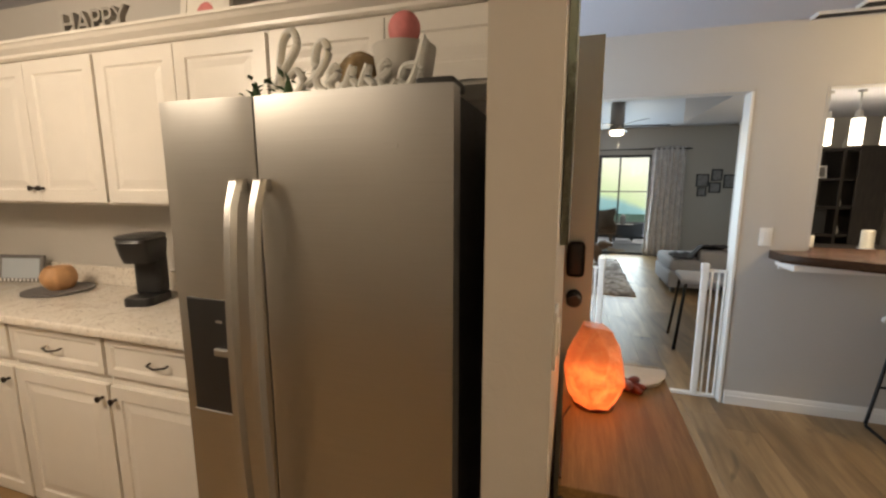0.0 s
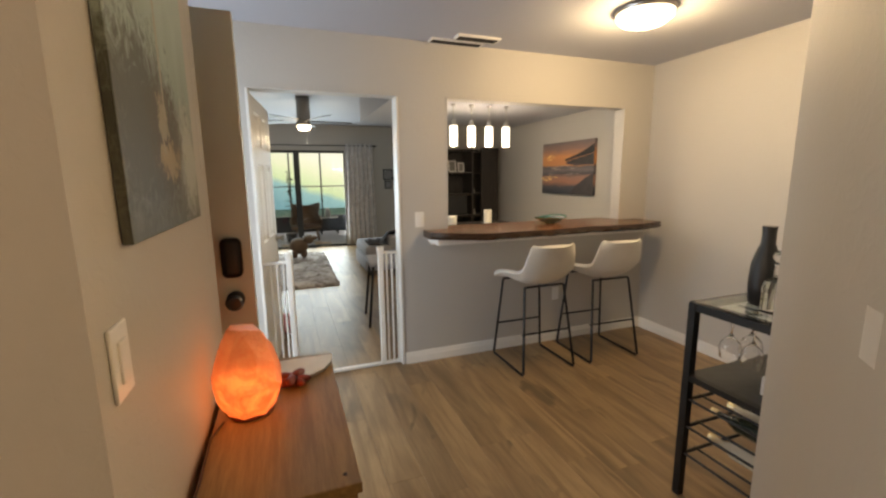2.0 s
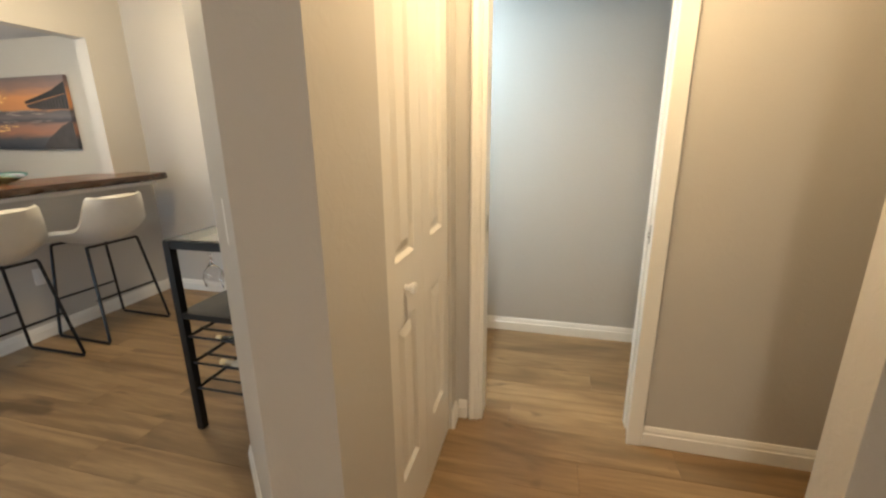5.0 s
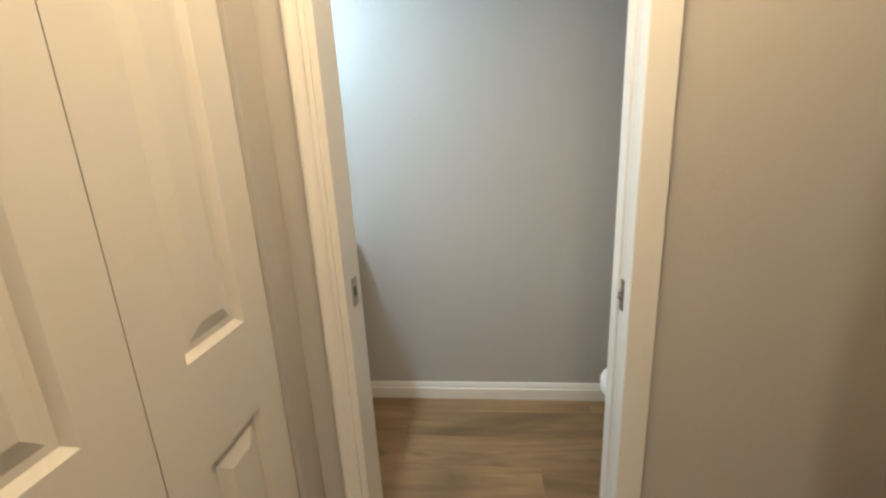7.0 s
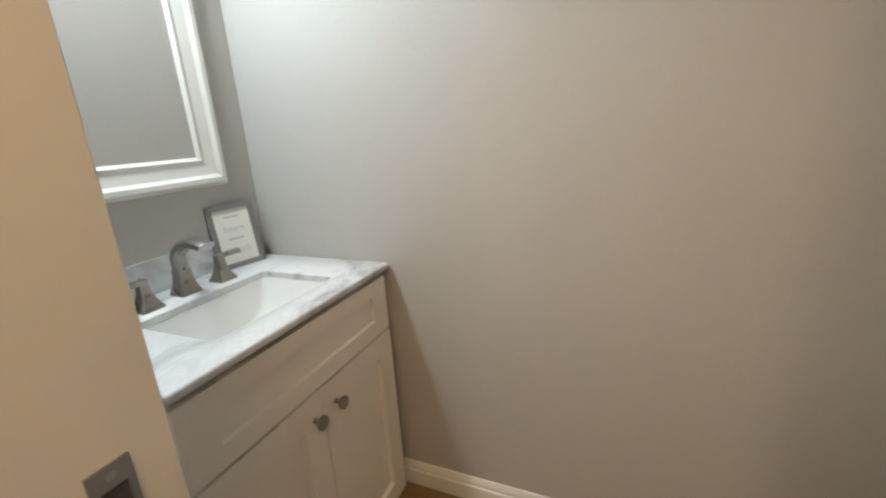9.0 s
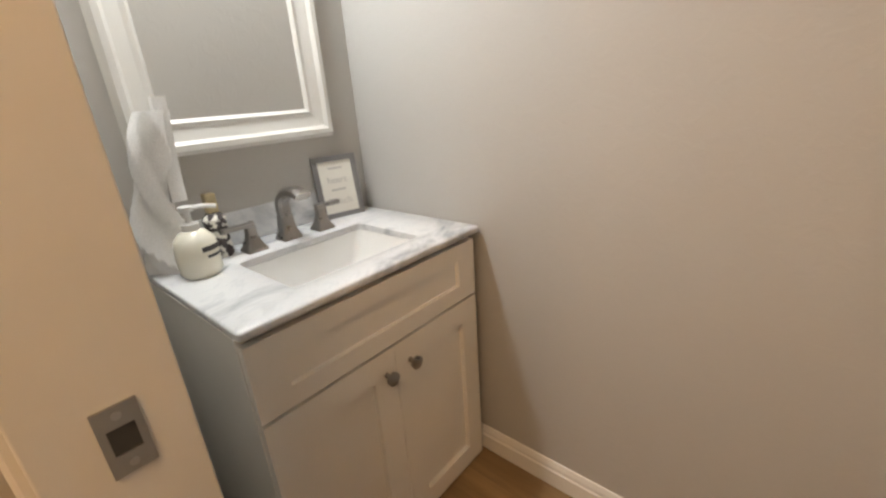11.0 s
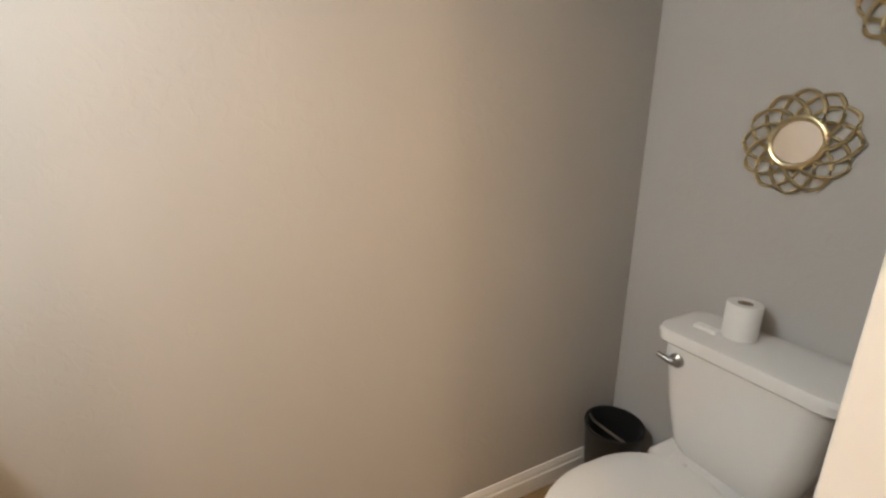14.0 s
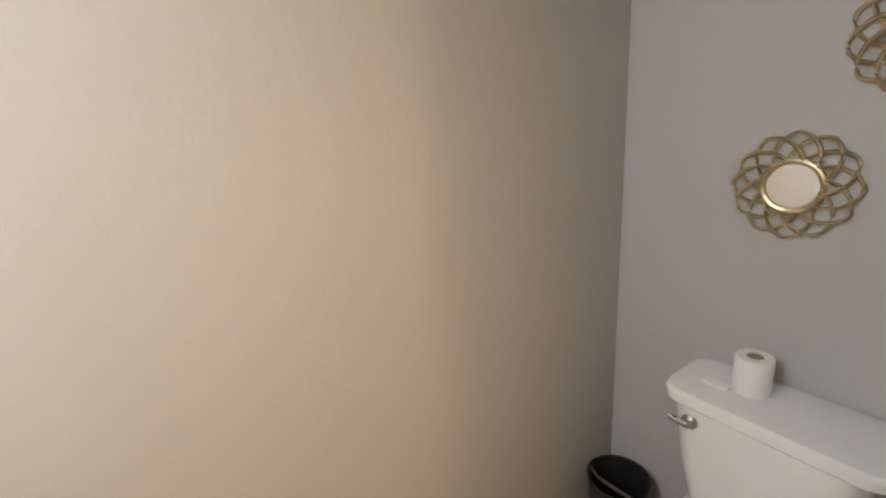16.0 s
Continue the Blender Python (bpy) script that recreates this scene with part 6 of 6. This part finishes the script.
for x, z, s in ((0.90, 1.888, 0.9), (0.905, 1.208, 0.6), (0.915, 0.888, 0.6)):
    ob = thing("ornament", "small grey and white ornament on the bookcase", "ornament", pose(1.78 + x + 0.01, 6.62, z if z < 1.8 else BH - 0.002))
    bm = bmesh.new()
    lathe(bm, [(0.03 * s, 0.0), (0.045 * s, 0.04 * s), (0.03 * s, 0.09 * s), (0.018 * s, 0.12 * s), (0.026 * s, 0.14 * s)], 20)
    part("urn", bm, STONE, ob, smooth=True)

# ---- living room ----
SX0, SX1, SH, SY = -1.35, 1.24, 2.03, 10.0
sl = thing("sliding_door", "dark-framed sliding glass door to the lanai", "sliding door", pose(0, SY, 0))
for b in ((SX0, 0.0, 0.0, SX0 + 0.05, 0.1, SH), (SX1 - 0.05, 0.0, 0.0, SX1, 0.1, SH), (SX0 + 0.05, 0.0, SH - 0.05, SX1 - 0.05, 0.1, SH), (SX0 + 0.05, 0.0, 0.002, SX1 - 0.05, 0.1, 0.03)):
    part("frame", boxed(*b), DARKF, sl)
part("meeting_stile", boxed(0.17, 0.02, 0.03, 0.29, 0.09, SH - 0.05), DARKF, sl)
for x0, x1, y in ((SX0 + 0.05, 0.17, 0.03), (0.29, SX1 - 0.05, 0.06)):
    p = part("pane", boxed(x0, y, 0.03, x1, y + 0.006, SH - 0.05), GLASS, sl, "clear glass")
    p.visible_shadow = False
structure("lanai_slab", boxed(-2.9, 10.122, -0.06, 3.25, 13.0, -0.01), LANAI, "pale grey lanai floor", "floor")
lw = thing("knee_wall", "dark low wall of the lanai with thin screen posts", "low wall", pose(0, 12.9, -0.01))
part("panel", boxed(-2.9, 0.0, 0.0, 3.25, 0.1, 0.43), DARKF, lw)
part("rail", boxed(-2.9, 0.03, 1.235, 3.25, 0.065, 1.26), DARKF, lw)
for x in (-2.0, -0.75, 0.10, 0.92, 1.9):
    part("post", boxed(x - 0.02, 0.03, 0.43, x + 0.02, 0.07, 2.6), DARKF, lw)
structure("lanai_roof", boxed(-2.9, 10.122, 2.6, 3.25, 13.0, 2.7), CEIL, "white lanai ceiling, dimmed to grey-blue in its colour", "ceiling")
# Dark teal grass: the lawn's shade is mixed into its colour.
garden = Nodes("shade_tinted_grass")
gv = garden.coords()
garden.set(garden.mix(garden.noise(gv, 2, 6), (0.05, 0.12, 0.09), (0.10, 0.19, 0.14)), 0.9)
structure("ground", boxed(-400, 13.05, -0.5, 400, 800, -0.12), garden.m, "green lawn beyond the lanai, its shade put in the colour", "ground")
# Glowing sheet: the slope's shade and sunlight are painted into its emission colours.
back = Nodes("painted_garden_glow")
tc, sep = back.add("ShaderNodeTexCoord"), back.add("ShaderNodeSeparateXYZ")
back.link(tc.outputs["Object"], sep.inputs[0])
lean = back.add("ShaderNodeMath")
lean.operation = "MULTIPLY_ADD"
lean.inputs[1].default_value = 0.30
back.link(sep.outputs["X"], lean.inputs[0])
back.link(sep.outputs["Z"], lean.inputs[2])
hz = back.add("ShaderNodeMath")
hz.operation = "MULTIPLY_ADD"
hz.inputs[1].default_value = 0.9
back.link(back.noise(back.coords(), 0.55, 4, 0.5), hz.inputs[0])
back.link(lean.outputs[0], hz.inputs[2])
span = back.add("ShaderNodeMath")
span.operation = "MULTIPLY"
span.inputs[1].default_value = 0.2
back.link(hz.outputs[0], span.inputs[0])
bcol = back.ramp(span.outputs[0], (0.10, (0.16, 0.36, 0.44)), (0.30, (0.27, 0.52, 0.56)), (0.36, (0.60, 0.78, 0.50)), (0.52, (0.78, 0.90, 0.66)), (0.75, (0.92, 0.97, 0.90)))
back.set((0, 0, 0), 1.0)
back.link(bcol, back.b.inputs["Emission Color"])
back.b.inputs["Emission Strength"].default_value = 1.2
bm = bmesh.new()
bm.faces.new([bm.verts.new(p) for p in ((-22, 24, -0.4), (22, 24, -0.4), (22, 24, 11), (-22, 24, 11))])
structure("backdrop", bm, back.m, "glowing sheet painted as a garden slope, shaded below and sunlit above", "backdrop")

# curtain
cu = thing("curtain", "grey patterned curtain hanging beside the sliding door", "curtain", pose(0, SY - 0.10, 0))
bm = bmesh.new()
cols = 110
grid = []
for z in np.linspace(0.02, 2.17, 12):
    spread = 0.30 + 0.04 * (1 - z / 2.2)
    grid.append([(1.50 + spread * (-1 + 2 * c / (cols - 1)), 0.035 * math.sin(2 * math.pi * 6.5 * c / (cols - 1) + 0.3 * math.sin(3 * z)), z) for c in range(cols)])
loft(bm, grid, caps=False, loop=False)
cl_ = part("cloth", bm, CURTAIN, cu, smooth=True)
cs = cl_.modifiers.new("thick", "SOLIDIFY")
cs.thickness = 0.004
bm = bmesh.new()
tube(bm, [(-1.7, 0, 2.13), (1.9, 0, 2.13)], 0.011, 10)
part("rod", bm, DARKF, cu, smooth=True)
for x in (-1.6, 0.1, 1.85):
    part("rod_bracket", boxed(x - 0.012, 0.0, 2.115, x + 0.012, 0.10, 2.145), DARKF, cu)

# rug with a shaggy edge
ob = thing("rug", "brown and cream shaggy rug on the living room floor", "rug", pose(-0.55, 7.85, 0.0))
bm = bmesh.new()
rr = random.Random(8)
nx, ny = 44, 56
vs = [[bm.verts.new((-1.15 + 2.3 * i / nx + rr.uniform(-0.02, 0.02), -1.42 + 2.8 * j / ny + rr.uniform(-0.02, 0.02), (0.012 if i in (0, nx) or j in (0, ny) else 0.022 + rr.random() * 0.016))) for j in range(ny + 1)] for i in range(nx + 1)]
for i in range(nx):
    for j in range(ny):
        bm.faces.new((vs[i][j], vs[i + 1][j], vs[i + 1][j + 1], vs[i][j + 1]))
edge_v = [vs[i][0] for i in range(nx + 1)] + [vs[nx][j] for j in range(1, ny + 1)] + [vs[i][ny] for i in range(nx - 1, -1, -1)] + [vs[0][j] for j in range(ny - 1, 0, -1)]
low = [bm.verts.new((v.co.x, v.co.y, 0.001)) for v in edge_v]
for k in range(len(edge_v)):
    k2 = (k + 1) % len(edge_v)
    bm.faces.new((edge_v[k], edge_v[k2], low[k2], low[k]))
bm.faces.new(low)
bmesh.ops.recalc_face_normals(bm, faces=bm.faces)
part("shag", bm, RUG, ob)

ot = thing("sofa", "pale grey upholstered sofa with a dark throw at its end", "sofa", pose(1.02, 6.75, 0))
part("base", boxed(0.0, 0.0, 0.08, 1.3, 0.95, 0.30, 0.03, 3), SOFA, ot, smooth=True)
part("cushion", boxed(0.01, 0.01, 0.30, 1.29, 0.94, 0.46, 0.05, 4), SOFA, ot, smooth=True)
part("arm", boxed(0.35, 0.0, 0.30, 1.3, 0.18, 0.60, 0.05, 4), SOFA, ot, smooth=True)
for x in (0.08, 1.2):
    for y in (0.08, 0.86):
        part("foot", boxed(x - 0.025, y - 0.025, 0, x + 0.025, y + 0.025, 0.08), DARKW, ot)

tb = thing("throw_blanket", "dark rumpled throw lying over the sofa end", "blanket", pose(1.02, 6.75, 0))
bm = bmesh.new()
nx, ny = 26, 22
grid = []
for i in range(nx + 1):
    row = []
    for j in range(ny + 1):
        x, y = 0.06 + 0.62 * i / nx, 0.02 + 0.42 * j / ny
        z = 0.465 + 0.16 * min(1, max(0, (x - 0.26) / 0.12)) * min(1, max(0, (0.24 - y) / 0.06))
        z += 0.035 + 0.03 * noise.noise(Vector((x * 11, y * 11, 1.0))) + 0.012 * noise.noise(Vector((x * 30, y * 30, 4.0)))
        row.append((x + 0.012 * noise.noise(Vector((y * 13, x * 5, 0))), y + 0.012 * noise.noise(Vector((x * 13, 7, y * 4))), z))
    grid.append(row)
loft(bm, grid, caps=False, loop=False)
cloth = part("cloth", bm, fabric("dark_throw", (0.02, 0.02, 0.024), (0.06, 0.06, 0.07), 120, 0.6), tb, smooth=True)
cloth.modifiers.new("thick", "SOLIDIFY").thickness = 0.012
tk = thing("toy_ball", "pink soft toy ball on the floor behind the gate", "toy", pose(-0.10, 4.75, 0.0))
bm = bmesh.new()
bmesh.ops.create_icosphere(bm, subdivisions=3, radius=0.10, matrix=pose(0, 0, 0.098) @ Matrix.Diagonal((1, 1, 0.97, 1)))
part("ball", bm, PINK, tk, smooth=True)

wc = thing("wicker_chair", "brown rounded wicker chair on the lanai", "chair", pose(0.40, 11.3, -0.01))
bm = bmesh.new()
rings = []
for k in range(14):
    f = k / 13
    z = 0.30 + 0.55 * f
    rings.append([((0.36 - 0.05 * f + 0.03 * math.sin(9 * f)) * math.cos(a), 0.30 * math.sin(a) + 0.08 * f, z + 0.04 * math.cos(2 * a)) for a in (radians(-15 + 210 * i / 24) for i in range(25))])
loft(bm, rings, caps=False, loop=False)
sd = part("back_shell", bm, WICKER, wc, smooth=True)
sm = sd.modifiers.new("thick", "SOLIDIFY")
sm.thickness = 0.03
part("seat", boxed(-0.33, -0.33, 0.28, 0.33, 0.26, 0.36, 0.03, 3), WICKER, wc, smooth=True)
for x in (-0.26, 0.26):
    for y in (-0.26, 0.2):
        bm = bmesh.new()
        tube(bm, [(x, y, 0.0), (x * 0.9, y * 0.9, 0.29)], 0.02, 8)
        part("leg", bm, WICKER, wc, smooth=True)
lt = thing("lanai_table", "small dark side table with a lantern on the lanai", "side table", pose(1.02, 12.3, -0.01))
part("top", boxed(-0.25, -0.2, 0.40, 0.25, 0.2, 0.43, 0.004), DARKF, lt)
for x in (-0.21, 0.21):
    for y in (-0.16, 0.16):
        part("leg", boxed(x - 0.015, y - 0.015, 0, x + 0.015, y + 0.015, 0.40), DARKF, lt)
ln = thing("lantern", "small grey stone lantern on the lanai table", "lantern", pose(1.0, 12.3, 0.42))
bm = bmesh.new()
lathe(bm, [(0.05, 0.0), (0.06, 0.02), (0.075, 0.14), (0.05, 0.22), (0.02, 0.25)], 18)
part("stone", bm, STONE, ln, smooth=True)
st = thing("plant_stand", "slender dark potted plant by the sliding door", "plant", pose(0.05, 10.75, -0.01))
bm = bmesh.new()
lathe(bm, [(0.08, 0.0), (0.11, 0.02), (0.13, 0.24), (0.10, 0.24)], 20)
part("pot", bm, DARKF, st, smooth=True)
bm = bmesh.new()
tube(bm, [(0, 0, 0.2), (0.02, 0, 0.8), (-0.01, 0.01, 1.5)], 0.008, 6)
part("stem", bm, WICKER, st)
rnd = random.Random(2)
for k in range(34):
    z = rnd.uniform(0.4, 1.58)
    bm = bmesh.new()
    bm.faces.new([bm.verts.new(p) for p in ((0, 0, 0), (0.05, 0.022, 0.01), (0.13, 0, -0.02), (0.05, -0.022, 0.01))])
    part("leaf", bm, LEAF, st, m=pose(0.0, 0, z, rnd.uniform(-30, 30), rnd.uniform(-50, 30), rnd.uniform(0, 360)))

# ceiling fan
fn = thing("ceiling_fan", "ceiling fan with dark blades and a lit glass bowl", "ceiling fan", pose(0.285, 7.0, 2.552))
bm = bmesh.new()
lathe(bm, [(0.07, -0.001), (0.06, -0.03), (0.014, -0.04), (0.014, -0.12)], 20)
part("downrod", bm, NICKEL, fn, smooth=True)
bm = bmesh.new()
lathe(bm, [(0.086, 0.108), (0.092, 0.09), (0.092, -0.235), (0.085, -0.26)], 28)
part("housing", bm, NICKEL, fn, "brushed nickel housing", m=pose(0, 0, -0.11), smooth=True)
bm = bmesh.new()
lathe(bm, [(0.088, -0.26), (0.094, -0.275), (0.080, -0.315), (0.03, -0.325)], 28)
part("light_bowl", bm, glow("fan_glass", (1.0, 0.9, 0.75), 6.0), fn, "glowing glass bowl", m=pose(0, 0, -0.11), smooth=True).visible_shadow = False
for k in range(5):
    part("blade", boxed(0.10, -0.065, -0.004, 0.66, 0.065, 0.004, 0.002), DARKW, fn, m=pose(0, 0, -0.31, 0, 0, 72 * k + 5) @ pose(0, 0, 0, 12))
bm = bmesh.new()
tube(bm, [(0.03, -0.02, -0.46), (0.03, -0.02, -0.62)], 0.003, 6)
part("pull_chain", bm, SATIN, fn)

# photo cluster on the back wall
for x, z, w, h in ((2.14, 1.52, 0.22, 0.24), (2.38, 1.62, 0.18, 0.22), (2.36, 1.38, 0.2, 0.2), (2.60, 1.50, 0.2, 0.26), (2.14, 1.30, 0.16, 0.18)):
    ob = thing("wall_photo", "dark framed photo in a cluster on the living room wall", "picture frame", pose(x, SY, z), "photo cluster")
    bm = bmesh.new()
    for b in ((-w / 2, -0.02, -h / 2, -w / 2 + 0.02, 0, h / 2), (w / 2 - 0.02, -0.02, -h / 2, w / 2, 0, h / 2), (-w / 2 + 0.02, -0.02, -h / 2, w / 2 - 0.02, 0, -h / 2 + 0.02), (-w / 2 + 0.02, -0.02, h / 2 - 0.02, w / 2 - 0.02, 0, h / 2)):
        box(bm, *b)
    part("frame", bm, DARKF, ob)
    part("photo", boxed(-w / 2 + 0.02, -0.012, -h / 2 + 0.02, w / 2 - 0.02, 0, h / 2 - 0.02), plain("cluster_photo", (0.30, 0.30, 0.31), 0.4, vary=0.7, scale=18), ob)
ws = thing("white_armchair", "white slipcovered armchair near the rug", "armchair", pose(-0.85, 6.05, 0))
part("base", boxed(-0.35, -0.35, 0.06, 0.35, 0.35, 0.40, 0.05, 4), LEATHER, ws, smooth=True)
part("back", boxed(-0.35, 0.22, 0.40, 0.35, 0.40, 0.82, 0.06, 4), LEATHER, ws, smooth=True)
for s in (-1, 1):
    part("arm", boxed(s * 0.30 - 0.07, -0.34, 0.40, s * 0.30 + 0.07, 0.21, 0.58, 0.05, 4), LEATHER, ws, smooth=True)
for x in (-0.28, 0.28):
    for y in (-0.28, 0.28):
        part("foot", boxed(x - 0.02, y - 0.02, 0, x + 0.02, y + 0.02, 0.06), DARKW, ws)

# plush toy standing on the rug
ob = thing("plush_toy", "brown rounded plush toy standing on the shaggy rug", "plush toy", pose(0.14, 8.62, 0.03))
bm = bmesh.new()
for cx, cz, rx, rz in ((0.0, 0.22, 0.16, 0.15), (0.17, 0.34, 0.10, 0.09), (-0.08, 0.09, 0.06, 0.09), (0.08, 0.09, 0.06, 0.09), (0.27, 0.36, 0.06, 0.04)):
    bmesh.ops.create_icosphere(bm, subdivisions=3, radius=1.0, matrix=pose(cx, 0, cz) @ Matrix.Diagonal((rx, 0.12, rz, 1)))
part("body", bm, WICKER, ob, smooth=True)

# ---- floor ----
floor = structure("floor", boxed(-4.1, -2.5, -0.06, 3.25, 10.12, -0.004), DARKW, "wood-look plank floor, grey-brown oak", "floor")
W, L = 0.178, 1.22
bm = bmesh.new()
g = 0.0003
box(bm, -W / 2 + g, -L / 2 + g, -0.0035, W / 2 - g, L / 2 - g, 0.0)
plank_me = bpy.data.meshes.new("plank")
bmesh.ops.bevel(bm, geom=[e for e in bm.edges if all(v.co.z > -0.001 for v in e.verts)], offset=0.0007, segments=1, affect="EDGES")
bm.to_mesh(plank_me)
bm.free()
plank_me.materials.append(PLANK)
rest = []
offs = random.Random(5)
count = 0
for i in range(42):
    x = -4.1 + W / 2 + i * W
    shift = offs.random() * L
    for j in range(12):
        y = -3.2 + shift + j * L
        if x > 3.2 or y > 10.3:
            continue
        near = -0.6 < x < 3.2 and -1.4 < y < 6.5
        if near and count < 300:
            ob = new("plank", plank_me)
            ob.parent = floor
            ob.location = (x, y, 0)
            count += 1
        else:
            rest.append((x, y))
bm = bmesh.new()
for x, y in rest:
    vs = [bm.verts.new((x + sx * (W / 2 - g), y + sy * (L / 2 - g), 0.0)) for sx, sy in ((-1, -1), (1, -1), (1, 1), (-1, 1))]
    bm.faces.new(vs)
far = part("far_planks", bm, PLANKFAR, floor)
tagged(far, "", "", "", "stuff")
